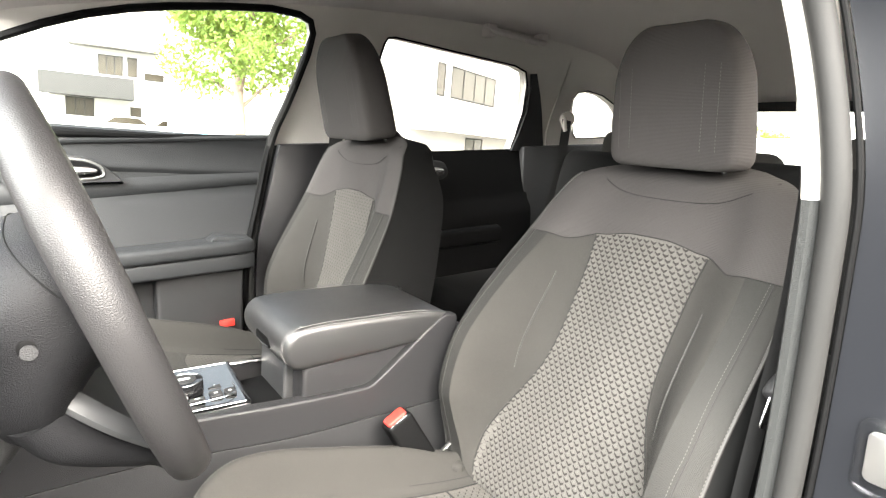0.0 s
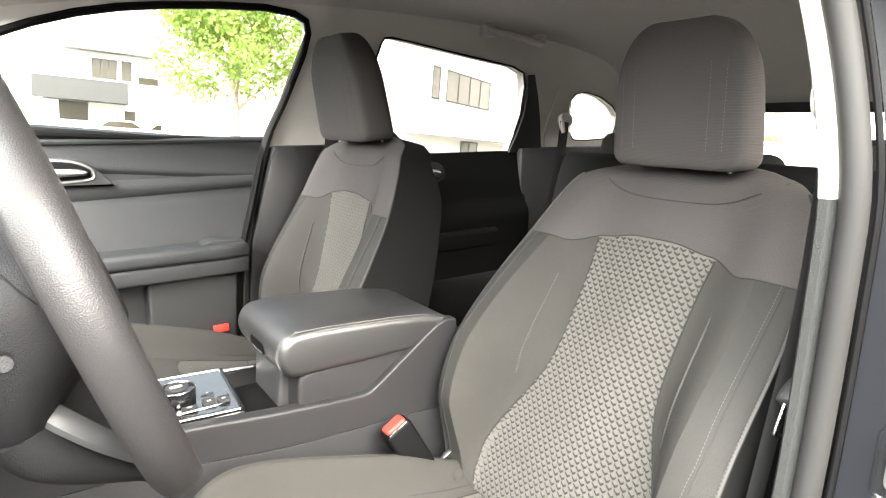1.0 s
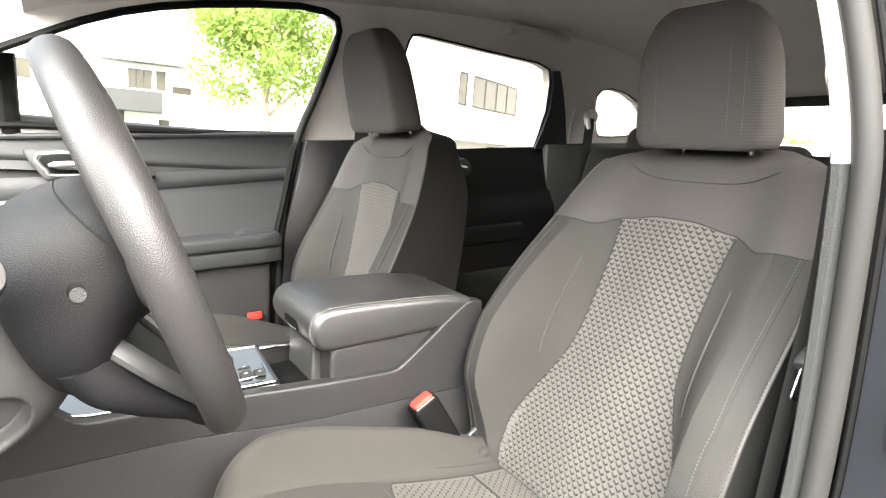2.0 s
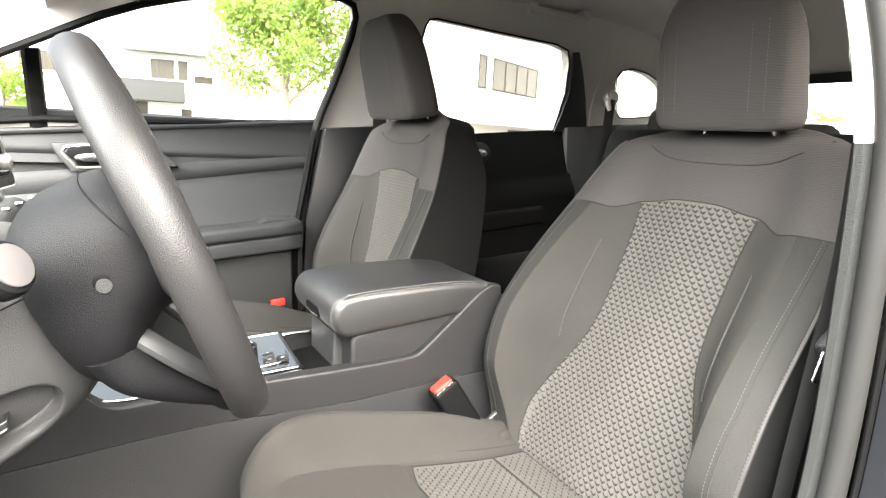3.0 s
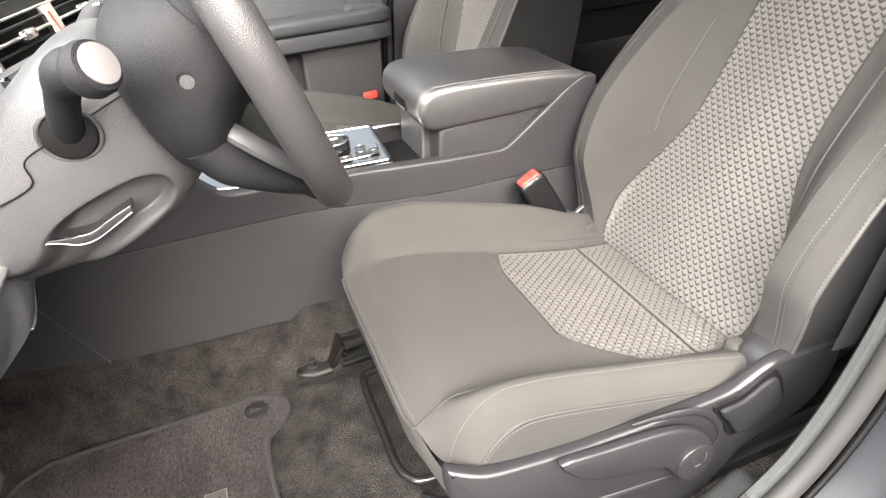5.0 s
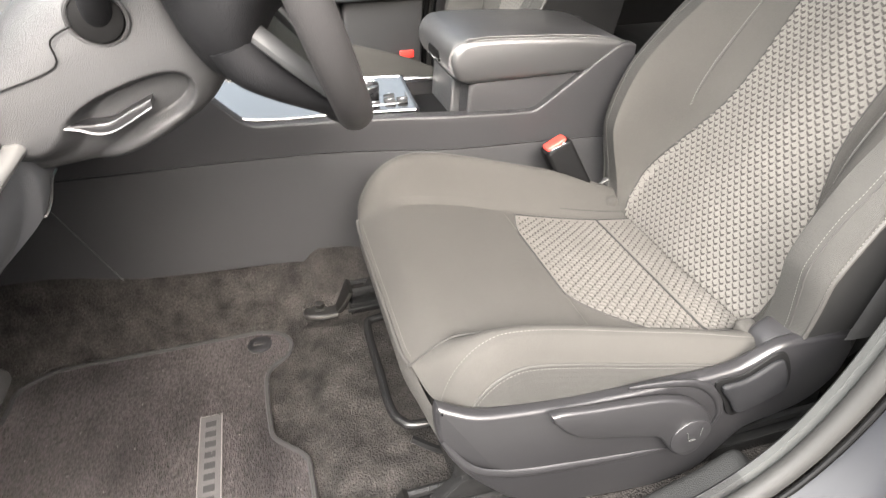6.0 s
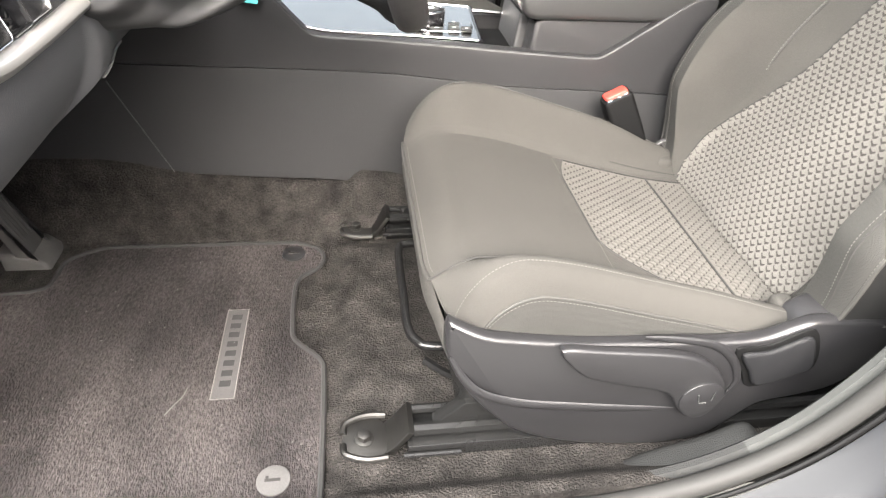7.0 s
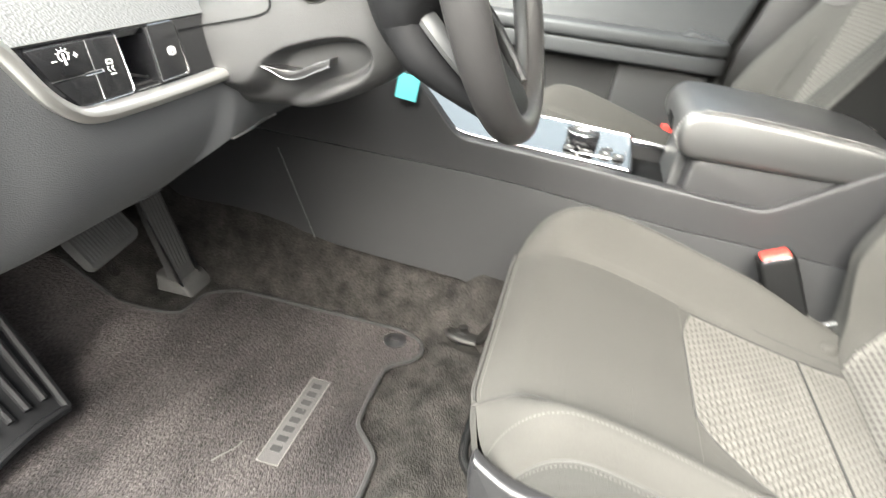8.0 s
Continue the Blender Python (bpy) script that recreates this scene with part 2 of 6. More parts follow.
def loft(loops, cap=True):
    """A skin through closed loops of equal length."""
    bm = bmesh.new()
    rings = [[bm.verts.new(p) for p in loop] for loop in loops]
    n = len(rings[0])
    for a, b in zip(rings, rings[1:]):
        for j in range(n):
            bm.faces.new((a[j], a[(j + 1) % n], b[(j + 1) % n], b[j]))
    if cap:
        bm.faces.new(rings[0])
        bm.faces.new(rings[-1])
    return bm


def tube(points, r, n=8, closed=False, flat=1.0, up=(0, 0, 1)):
    """A round or flattened bar along points; flat scales its second half-axis."""
    P = [Vector(p) for p in points]
    k = len(P)
    loops = []
    side = None
    for i in range(k):
        t = (P[(i + 1) % k] - P[i - 1]) if closed else (P[min(i + 1, k - 1)] - P[max(i - 1, 0)])
        t.normalize()
        if side is None:
            side = t.cross(Vector(up))
            if side.length < 1e-3:
                side = t.cross(Vector((1, 0, 0)))
        side = (side - t * side.dot(t)).normalized()
        w = t.cross(side)
        rr = r(i / (k - 1)) if callable(r) else r
        loops.append([P[i] + side * rr * math.cos(2 * math.pi * j / n) + w * rr * flat * math.sin(2 * math.pi * j / n) for j in range(n)])
    if closed:
        loops.append(loops[0])
        bm = loft(loops, False)
        bmesh.ops.remove_doubles(bm, verts=bm.verts, dist=1e-6)
        return bm
    return loft(loops)


def box(lo, hi, r=0.004, seg=2):
    """A block between two corners with rounded edges."""
    bm = bmesh.new()
    bmesh.ops.create_cube(bm, size=1)
    for v in bm.verts:
        v.co = [lerp(a, b, c + 0.5) for a, b, c in zip(lo, hi, v.co)]
    if r:
        bmesh.ops.bevel(bm, geom=bm.edges[:], offset=r, segments=seg, profile=0.5, affect="EDGES")
    return bm


def prism(outline, axis, a, b, r=0.004, seg=2):
    """A plate with the given outline (two coordinates), from a to b along axis, with rounded rims."""
    bm = bmesh.new()

    def at(p, w):
        return {"x": (w, p[0], p[1]), "y": (p[0], w, p[1]), "z": (p[0], p[1], w)}[axis]
    lo, hi = [bm.verts.new(at(p, a)) for p in outline], [bm.verts.new(at(p, b)) for p in outline]
    n = len(lo)
    f1, f2 = bm.faces.new(lo), bm.faces.new(hi)
    for j in range(n):
        bm.faces.new((lo[j], lo[(j + 1) % n], hi[(j + 1) % n], hi[j]))
    bmesh.ops.recalc_face_normals(bm, faces=bm.faces)
    if r:
        bmesh.ops.bevel(bm, geom=list({*f1.edges, *f2.edges}), offset=r, segments=seg, profile=0.5, affect="EDGES")
    return bm


def join(*bms):
    """One bmesh out of several."""
    out = bmesh.new()
    for b in bms:
        me = bpy.data.meshes.new("tmp")
        b.to_mesh(me)
        b.free()
        out.from_mesh(me)
        bpy.data.meshes.remove(me)
    return out


def moved(bm, m):
    bmesh.ops.transform(bm, matrix=m, verts=bm.verts)
    return bm


def stitches(points, pitch=0.0055, length=0.0036, r=0.0007, lift=(0, 0, 0)):
    """A row of short thread stitches along points."""
    P = [Vector(p) + Vector(lift) for p in points]
    verts, faces, d, left = [], [], 0.0, 0.0
    for a, b in zip(P, P[1:]):
        seg = (b - a).length
        if seg < 1e-6:
            continue
        t = (b - a) / seg
        s1 = t.cross(Vector((0.3, 0.2, 1))).normalized()
        s2 = t.cross(s1)
        d = left
        while d < seg:
            c, k = a + t * d, len(verts)
            for e, q in ((-0.5, 0.45), (-0.2, 1), (0.2, 1), (0.5, 0.45)):
                verts += [c + t * e * length + (s1 * x + s2 * y) * r * q for x, y in ((1, 0), (0, 1), (-1, 0), (0, -1))]
            for i in range(3):
                faces += [[k + 4 * i + j, k + 4 * i + (j + 1) % 4, k + 4 * i + 4 + (j + 1) % 4, k + 4 * i + 4 + j] for j in range(4)]
            d += pitch
        left = d - seg
    bm = bmesh.new()
    V = [bm.verts.new(v) for v in verts]
    for f in faces:
        bm.faces.new([V[i] for i in f])
    return bm


def disc(center, axis, r, depth, n=24, bevel=0.001):
    """A round button of radius r; it rises by depth along axis."""
    bm = bmesh.new()
    bmesh.ops.create_cone(bm, cap_ends=True, segments=n, radius1=r, radius2=r, depth=depth)
    if bevel:
        rim = [e for e in bm.edges if abs(e.verts[0].co.z - e.verts[1].co.z) < 1e-6]
        bmesh.ops.bevel(bm, geom=rim, offset=bevel, segments=2, profile=0.5, affect="EDGES")
    return moved(bm, Matrix.Translation(center) @ Vector(axis).to_track_quat("Z", "Y").to_matrix().to_4x4() @ Matrix.Translation((0, 0, depth / 2)))


def thicken(bm, shift):
    """Gives an open sheet a back, each corner moved by shift(vert), and closes its rim."""
    faces, rim = bm.faces[:], [e for e in bm.edges if len(e.link_faces) == 1]
    other = {v: bm.verts.new(v.co + shift(v)) for v in bm.verts[:]}
    for f in faces:
        bm.faces.new([other[v] for v in reversed(f.verts)])
    for e in rim:
        a, b = e.verts
        bm.faces.new((a, b, other[b], other[a]))
    return bm


def shell(f, us, vs, thick, see=(0, 0, 1)):
    """A sheet over f(u, v), seen from the side that see points to, with its thickness behind it."""
    bm = grid(f, us, vs)
    bm.normal_update()
    look_from = Vector(see)
    return thicken(bm, lambda v: v.normal * (-thick if v.normal.dot(look_from) > 0 else thick))


def rounded(w, h, r, n=5):
    """Outline of a rounded rectangle round the origin."""
    out = []
    for cx, cy, a0 in ((w / 2 - r, h / 2 - r, 0), (-w / 2 + r, h / 2 - r, 90), (-w / 2 + r, -h / 2 + r, 180), (w / 2 - r, -h / 2 + r, 270)):
        out += [(cx + r * math.cos(radians(a0 + 90 * i / n)), cy + r * math.sin(radians(a0 + 90 * i / n))) for i in range(n + 1)]
    return out


# ---- front seats ----
LEAN_BACK = math.atan2(0.53, 1.0)
NX, NZ = -math.cos(LEAN_BACK), math.sin(LEAN_BACK)
back_half = table([(0.56, 0.222), (0.60, 0.236), (0.65, 0.250), (0.70, 0.259), (0.78, 0.265), (0.86, 0.265), (0.94, 0.261), (1.00, 0.253), (1.04, 0.245), (1.09, 0.232), (1.13, 0.217), (1.155, 0.198), (1.175, 0.168), (1.19, 0.125)])
insert_half = table([(0.56, 0.145), (0.60, 0.156), (0.625, 0.170), (0.65, 0.172), (0.68, 0.172), (0.71, 0.163), (0.75, 0.145), (0.79, 0.125), (0.83, 0.109), (0.88, 0.102), (0.95, 0.102), (1.00, 0.104), (1.06, 0.112)])
bolster_rise = table([(0.58, 0.004), (0.62, 0.016), (0.65, 0.036), (0.685, 0.068), (0.72, 0.096), (0.80, 0.109), (0.86, 0.098), (0.94, 0.069), (1.02, 0.038), (1.09, 0.020), (1.14, 0.008), (1.19, 0.0)])


def yoke_seam(y):
    a = abs(y)
    return 1.058 - 0.009 * smooth(0.03, 0.105, a) - 0.024 * smooth(0.10, 0.165, a)


def back_ridge(z):
    return min(max(back_half(z) - 0.056, insert_half(z) + 0.012), back_half(z) - 0.012)


def back_point(y, z, lift=0.0):
    """The front skin of a backrest: y across from its middle, z up before the skin's own depth."""
    a, r, w, b = abs(y), back_ridge(z), back_half(z), insert_half(z)
    rise = bolster_rise(z)
    if a <= r:
        o = rise * smooth(b - 0.014, r + 0.012, a) ** 1.25 / smooth(b - 0.014, r + 0.012, r) ** 1.25 + 0.006 * (1 - smooth(0.0, b, a))
        yy = a
    else:
        fall = math.radians(90) * min(1.0, (a - r) / (w - r))
        o = rise - (0.18 * rise + 0.004) * (1 - math.cos(fall))
        yy = r + (w - r) * math.sin(fall)
    top = smooth(1.125, 1.19, z)
    roll = 1 - smooth(0.560, 0.622, z)
    o = o - 0.035 * top * top - 0.055 * roll * roll + lift
    return Vector((0.588 + 0.530 * (z - 0.62) + NX * o, math.copysign(yy, y), z + NZ * o))


def back_depth(z):
    """From the outer edge of the front skin to the rear cover."""
    return 0.121 + 0.82 * bolster_rise(z) - 0.045 * smooth(1.06, 1.19, z)


cushion_top = table([(0.07, 0.678), (0.10, 0.694), (0.16, 0.697), (0.24, 0.684), (0.35, 0.652), (0.45, 0.626), (0.52, 0.611), (0.62, 0.597)])
cushion_rise = table([(0.08, 0.016), (0.13, 0.042), (0.19, 0.057), (0.27, 0.060), (0.36, 0.060), (0.46, 0.054), (0.55, 0.036), (0.62, 0.02)])
CUSHION_HALF, CUSHION_RIDGE = 0.238, 0.206


def cushion_front(y):
    return 0.087 + (0.058 if y < 0 else 0.018) * max(0.0, (abs(y) - 0.13) / 0.110) ** 2.2 + 0.4 * max(0.0, -y - 0.2085)


def cushion_point(y, x, lift=0.0):
    """The upper skin of a seat cushion."""
    a, rise = abs(y), cushion_rise(x) * lerp(0.70, 1.18, smooth(-0.1, 0.1, y))  # the outer bolster is worn down
    rise = rise * smooth(0.155, CUSHION_RIDGE, a) if a <= CUSHION_RIDGE else rise
    if a > CUSHION_RIDGE:
        fall = math.radians(90) * min(1.0, (a - CUSHION_RIDGE) / (CUSHION_HALF - CUSHION_RIDGE))
        rise -= 0.085 * (1 - math.cos(fall))
        a = CUSHION_RIDGE + (CUSHION_HALF - CUSHION_RIDGE) * math.sin(fall)
    corner = smooth(0.163, 0.212, abs(y))
    back = x - cushion_front(y)
    nose = lerp(0.018 * (1 - smooth(0.0, 0.045, back)), (0.095 if y < 0 else 0.052) * (1 - math.sqrt(1 - max(0.0, 1 - max(0.0, back) / 0.080) ** 2)), corner)
    return Vector((x, math.copysign(a, y), cushion_top(x) + rise - nose + lift))


def nubs(surface, inside, clamp, y0, y1, s0, s1, py=0.0142, ps=0.0072, high=0.0018, flip=False, vee=1.0):
    """The woven relief: staggered raised lozenges of pale yarn, each with its shadow coloured in as a dark V under its
    lower edge. surface(y, s, lift) gives places.
    """
    verts, faces, dark = [], [], []
    rows = int((s1 - s0) / ps)
    e = -1 if flip else 1
    for i in range(rows + 1):
        s = s0 + i * ps
        for j in range(int((y1 - y0) / py) + 2):
            y = y0 + j * py + 0.5 * py * (i % 2) - py / 2
            if not inside(y, s):
                continue
            k = len(verts)
            wob = random.uniform(-0.0003, 0.0003)
            for a, c, h in ((-0.02, 0.95, 0.1), (-0.36, 0.20, 0.35), (-0.10, -0.14, 1.0), (0.38, 0.28, 0.35), (-0.04, 0.25, 0.8)):
                verts.append(surface(*clamp(y + a * py + wob, s + e * c * ps), 0.0006 + high * h))
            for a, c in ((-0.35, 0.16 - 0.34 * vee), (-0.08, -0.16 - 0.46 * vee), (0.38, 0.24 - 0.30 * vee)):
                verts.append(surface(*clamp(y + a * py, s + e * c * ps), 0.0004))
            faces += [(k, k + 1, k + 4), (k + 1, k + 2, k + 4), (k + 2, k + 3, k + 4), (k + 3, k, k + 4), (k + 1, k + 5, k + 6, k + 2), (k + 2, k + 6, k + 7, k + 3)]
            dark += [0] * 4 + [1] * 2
    me = bpy.data.meshes.new("tmp")
    me.from_pydata([tuple(v) for v in verts], [], faces)
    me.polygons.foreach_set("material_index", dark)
    bm = bmesh.new()
    bm.from_mesh(me)
    bpy.data.meshes.remove(me)
    return bm


def front_seat(dx, yc, driver):
    label = "dark grey cloth driver seat with pale woven centre panels" if driver else "dark grey cloth passenger seat with raised head restraint"
    s = thing("front_seat", 0.35 + dx, yc, 0.44, label, "car seat", "front seats")
    at = Matrix.Translation((dx, yc, 0))
    upright = at @ Matrix.Translation((0.588 + (0 if driver else 0.062), 0, 0.62 if driver else 0.582)) @ Matrix.Rotation(radians(0 if driver else -14.5), 4, "Y") @ Matrix.Translation((-0.588, 0, -0.62))

    def put(name, bm, mat, parent=s, label="", flat=False):
        return part(name, moved(bm, heads if in_back[0] == 2 else upright if in_back[0] else at), mat, parent, label, not flat)
    in_back = [True]
    heads = upright if driver else upright @ Matrix.Translation((0.905, 0, 1.19)) @ Matrix.Rotation(radians(9), 4, "Y") @ Matrix.Scale(1.10, 4) @ Matrix.Translation((-0.905, 0, -1.19))

    # backrest
    rows = 44
    back = put("backrest", grid(lambda q, t: back_point(q * insert_half(lerp(0.565, yoke_seam(0), t)), lerp(0.565, yoke_seam(q * 0.110), t), 0.0), span(-1, 1, 26), span(0, 1, rows)),
               NUB, s, "reclined backrest with woven insert")
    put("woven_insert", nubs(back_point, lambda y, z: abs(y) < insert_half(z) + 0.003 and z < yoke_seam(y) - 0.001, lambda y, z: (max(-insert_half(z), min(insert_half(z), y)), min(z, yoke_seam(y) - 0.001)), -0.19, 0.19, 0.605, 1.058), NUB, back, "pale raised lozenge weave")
    for e in (-1, 1):
        put("backrest_panel", grid(lambda q, t: back_point(e * lerp(insert_half(lerp(0.565, 1.05, t)) - 0.001, back_ridge(lerp(0.565, 1.03, t)), q),
                                                           lerp(0.565, yoke_seam(lerp(0.110, 0.190, q)), t)), span(0, 1, 12), span(0, 1, rows)), SEAT, back)
        put("backrest_bolster", grid(lambda q, t: back_point(e * lerp(back_ridge(lerp(0.565, 1.03, t)), back_half(lerp(0.565, 1.03, t)), q),
                                                             lerp(0.565, yoke_seam(lerp(0.190, 0.243, q)), t)), span(0, 1, 12), span(0, 1, rows)), SEAT_SIDE, back)

        def side(q, z, e=e):
            p = back_point(e * back_half(z), z)
            return p + Vector((-NX, 0, -NZ)) * back_depth(z) * q + Vector((0, -e * 0.012 * q * q, 0))
        # the panel's near-black colour carries the shade beside the backrest
        put("backrest_side", grid(side, span(0, 1, 6), span(0.565, 1.19, rows)), SHADECLOTH, back, "cloth side panel, darkened for shade")
        # seams, stitch rows and pleat
        stitch_y = table([(0.60, 0.206), (0.66, 0.216), (0.72, 0.222), (0.78, 0.2265), (0.81, 0.229), (0.87, 0.2265), (0.95, 0.222), (1.04, 0.214)])
        ridge = [back_point(e * stitch_y(z), z, 0.0006) for z in span(0.60, yoke_seam(0.21), 60)]
        put("bolster_stitching", stitches(ridge, 0.005, 0.0032, 0.0005), THREAD, back)
        put("bolster_seam", tube([back_point(e * (stitch_y(z) + 0.004), z, 0.0) for z in span(0.585, yoke_seam(0.21), 50)], 0.0012, 5), SEAM, back)
        put("edge_piping", tube([back_point(e * back_half(z) * 0.999, z, 0.001) for z in span(0.60, 1.15, 60)], 0.0028, 6), PIPING, back)
        put("edge_stitching", stitches([back_point(e * (back_half(z) - 0.006), z, 0.001) for z in span(0.62, 1.03, 60)], 0.005, 0.0030, 0.0005), THREAD, back)
        pleat = [back_point(e * (0.146 + 0.012 * (0.97 - z)), z, 0.0008) for z in span(0.80, 0.97, 30)]
        put("pleat", tube(pleat, lambda u: 0.0022 * math.sin(math.pi * min(1, max(0.03, u))) ** 0.4, 6), PIPING, back)
        put("pleat_stitching", stitches([p + Vector((-0.0015, 0, 0.001)) for p in pleat], 0.005, 0.0032, 0.0006), THREAD, back)
        put("insert_seam", tube([back_point(e * insert_half(z), z, 0.0003) for z in span(0.585, 1.044, 50)], 0.0016, 5), SEAM, back)

    def yoke(q, t):
        z = lerp(yoke_seam(q * 0.245), 1.19, t)
        return back_point(q * back_half(z), z, 0.0)
    top = put("backrest_yoke", grid(yoke, span(-1, 1, 48), span(0, 1, 26)), YOKE, back, "ribbed cloth shoulder panel")
    put("yoke_seam", tube([back_point(y, yoke_seam(y), 0.0004) for y in span(-0.243, 0.243, 70)], 0.0012, 5), SEAM, back)

    def over(q, t):
        p = back_point(q * back_half(1.19), 1.19)
        return p + Vector((0.055 * t * (1 - 0.5 * q * q), -0.30 * p.y * t * t, 0.016 * math.sin(math.pi * t) * (1 - q * q) - 0.05 * t * t * q * q))
    put("backrest_top", grid(over, span(-1, 1, 20), span(0, 1, 6)), YOKE, top)

    def rear(q, z):
        p = back_point(back_half(z), z)
        return Vector((p.x, 0, p.z)) + Vector((-NX, 0, -NZ)) * (back_depth(z) + 0.02 * (1 - q * q)) + Vector((0, q * (back_half(z) - 0.012), 0))
    put("seat_back_cover", grid(rear, span(-1, 1, 12), span(0.565, 1.19, 24)), SOFT, back, "black plastic rear cover")
    collar = curve([back_point(y, z, 0.0006) for y, z in ((-0.152, 1.168), (-0.135, 1.142), (-0.085, 1.124), (0, 1.118), (0.085, 1.124), (0.135, 1.142), (0.152, 1.168))], 8)
    put("collar_seam", tube(collar, 0.0009, 5), SEAM, top)

    # head restraint on two posts
    up = -0.010 if driver else -0.006
    for e in (-1, 1):
        put("head_restraint_post", tube([(0.915, e * 0.062, 1.15), (0.895, e * 0.062, 1.24 + up), (0.888, e * 0.062, 1.30 + up)], 0.006, 10), CHROME, s, "bright steel post")
        put("post_guide", disc((0.903, e * 0.062, 1.186), (0.1, 0, 1), 0.014, 0.012), SOFT, s)
    in_back[0] = 2
    loops = []
    n, m = 48, 30
    for i in range(m + 1):
        v = 0.5 - 0.5 * math.cos(math.pi * i / m)
        z = 1.184 + 0.226 * v
        foot = lerp(0.80, 1.0, (1 - (1 - min(1.0, v / 0.12)) ** 2.4) ** (1 / 2.4))
        crown = lerp(0.42, 1.0, max(0.0, 1 - max(0.0, (v - 0.54) / 0.46) ** 2.2) ** (1 / 2.2))
        edge = min(foot, crown)
        hw = 0.119 * foot * crown * (1 - 0.13 * v * v)
        hd = 0.054 * lerp(0.45, 1, (edge - 0.42) / 0.58) * lerp(1.0, 0.86, v)
        cx = 0.874 - 0.018 * v
        loop = []
        for j in range(n):
            a = 2 * math.pi * j / n
            c, q = math.cos(a), math.sin(a)
            ex = 0.5
            loop.append((cx + hd * math.copysign(abs(c) ** ex, c) + (0.010 * (1 - (abs(q) ** 2)) if c < 0 else 0), hw * math.copysign(abs(q) ** ex, q), z + up))
        loops.append(loop)
    head = put("head_restraint", loft(loops), YOKE, s, "dark ribbed cloth head restraint")
    for e in (-1, 1):
        for off in (0.066, 0.090):
            line = []
            for v in span(0.14, 0.70, 30):
                q = (off / 0.119) ** (1 / 0.55)
                c = math.sqrt(1 - q * q)
                line.append((0.874 - 0.018 * v - 0.054 * lerp(1.0, 0.86, v) * c ** 0.55 + 0.010 * c * c - 0.0006, e * off, 1.184 + 0.226 * v + up))
            put("restraint_stitching", stitches(line, 0.0055, 0.0034, 0.0005), THREAD, head)

    # cushion
    in_back[0] = False
    xi = 0.333
    cush = put("cushion", grid(lambda q, t: cushion_point(q * 0.168, lerp(cushion_front(q * 0.168), xi, t * t)), span(-1, 1, 34), span(0, 1, 26)), SEAT, s, "smooth dark cloth cushion")

    def insert_start(y):
        return xi + (0.115 if y < 0 else 0.030) * max(0.0, (abs(y) - 0.075) / 0.093) ** 1.7
    put("cushion_insert", grid(lambda q, t: cushion_point(lerp(-0.168, 0.150, q), lerp(xi, 0.60, t), -0.0012), span(0, 1, 70), span(0, 1, 50)), NUB, cush)
    for e in (-1, 1):
        reach = 0.168 if e < 0 else 0.150
        put("cushion_panel", grid(lambda q, t: cushion_point(e * lerp(0.05, reach, q), lerp(xi, insert_start(e * lerp(0.05, reach, q)), t), 0.0012), span(0, 1, 16), span(0, 1, 5)), SEAT, cush)
    put("cushion_panel", grid(lambda q, t: cushion_point(lerp(0.150, 0.168, q), lerp(xi, 0.60, t)), span(0, 1, 3), span(0, 1, 30)), SEAT, cush)
    put("insert_seam", tube([cushion_point(0.150, x, 0.0006) for x in span(xi, 0.60, 30)], 0.0013, 5), SEAM, cush)
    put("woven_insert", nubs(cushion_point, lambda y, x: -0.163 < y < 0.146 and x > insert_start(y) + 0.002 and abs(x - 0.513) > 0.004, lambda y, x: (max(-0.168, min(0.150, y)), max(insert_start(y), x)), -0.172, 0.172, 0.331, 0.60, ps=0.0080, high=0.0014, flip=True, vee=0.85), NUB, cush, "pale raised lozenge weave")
    put("insert_seam", tube([cushion_point(y, insert_start(y), 0.001) for y in span(-0.168, 0.150, 60)], 0.0013, 5), SEAM, cush)
    put("cross_seam", tube([cushion_point(y, 0.513, 0.0002) for y in span(-0.165, 0.150, 40)], 0.0017, 6), SEAM, cush)
    for e in (-1, 1):
        put("cushion_side_panel", grid(lambda q, t: cushion_point(e * lerp(0.168, CUSHION_RIDGE + 0.006, q), lerp(cushion_front(e * lerp(0.168, 0.214, q)), 0.60, t * t)), span(0, 1, 14), span(0, 1, 60)), SEAT, cush)
        put("cushion_bolster", grid(lambda q, t: cushion_point(e * lerp(CUSHION_RIDGE + 0.006, 0.225, q), lerp(cushion_front(e * lerp(0.214, 0.225, q)), 0.60, t * t)), span(0, 1, 8), span(0, 1, 60)), SEAT, cush)

        def flank(q, t, e=e):
            x = lerp(cushion_front(e * lerp(0.225, CUSHION_HALF, min(1, q * 2))), 0.60, t * t)
            p = cushion_point(e * lerp(0.225, CUSHION_HALF, min(1.0, q * 2)), x)
            return p - Vector((0, 0, max(0.0, q - 0.5) * 2 * (p.z - 0.53)))
        put("cushion_flank", grid(flank, span(0, 1, 16), span(0, 1, 60)), SEAT_SIDE, cush, "woven cloth cushion side")
        put("side_panel_seam", tube([cushion_point(e * 0.168, x, 0.0003) for x in span(0.448, 0.60, 30)], 0.0012, 5), SEAM, cush)
        def seam_path(a, lift):
            """A seam that climbs in an arc from the cushion's front and then runs back along it."""
            x0 = cushion_front(e * a)
            line = []
            for u in span(0.02, 1, 120):
                x = lerp(x0, 0.555, u * u)
                p, ahead = cushion_point(e * a, x), cushion_point(e * a, x + 0.0002)
                line.append(p + Vector((p.z - ahead.z, e * 0.00008, 0.0002)).normalized() * lift)
            return line
        line = seam_path(0.2085, 0.0008)
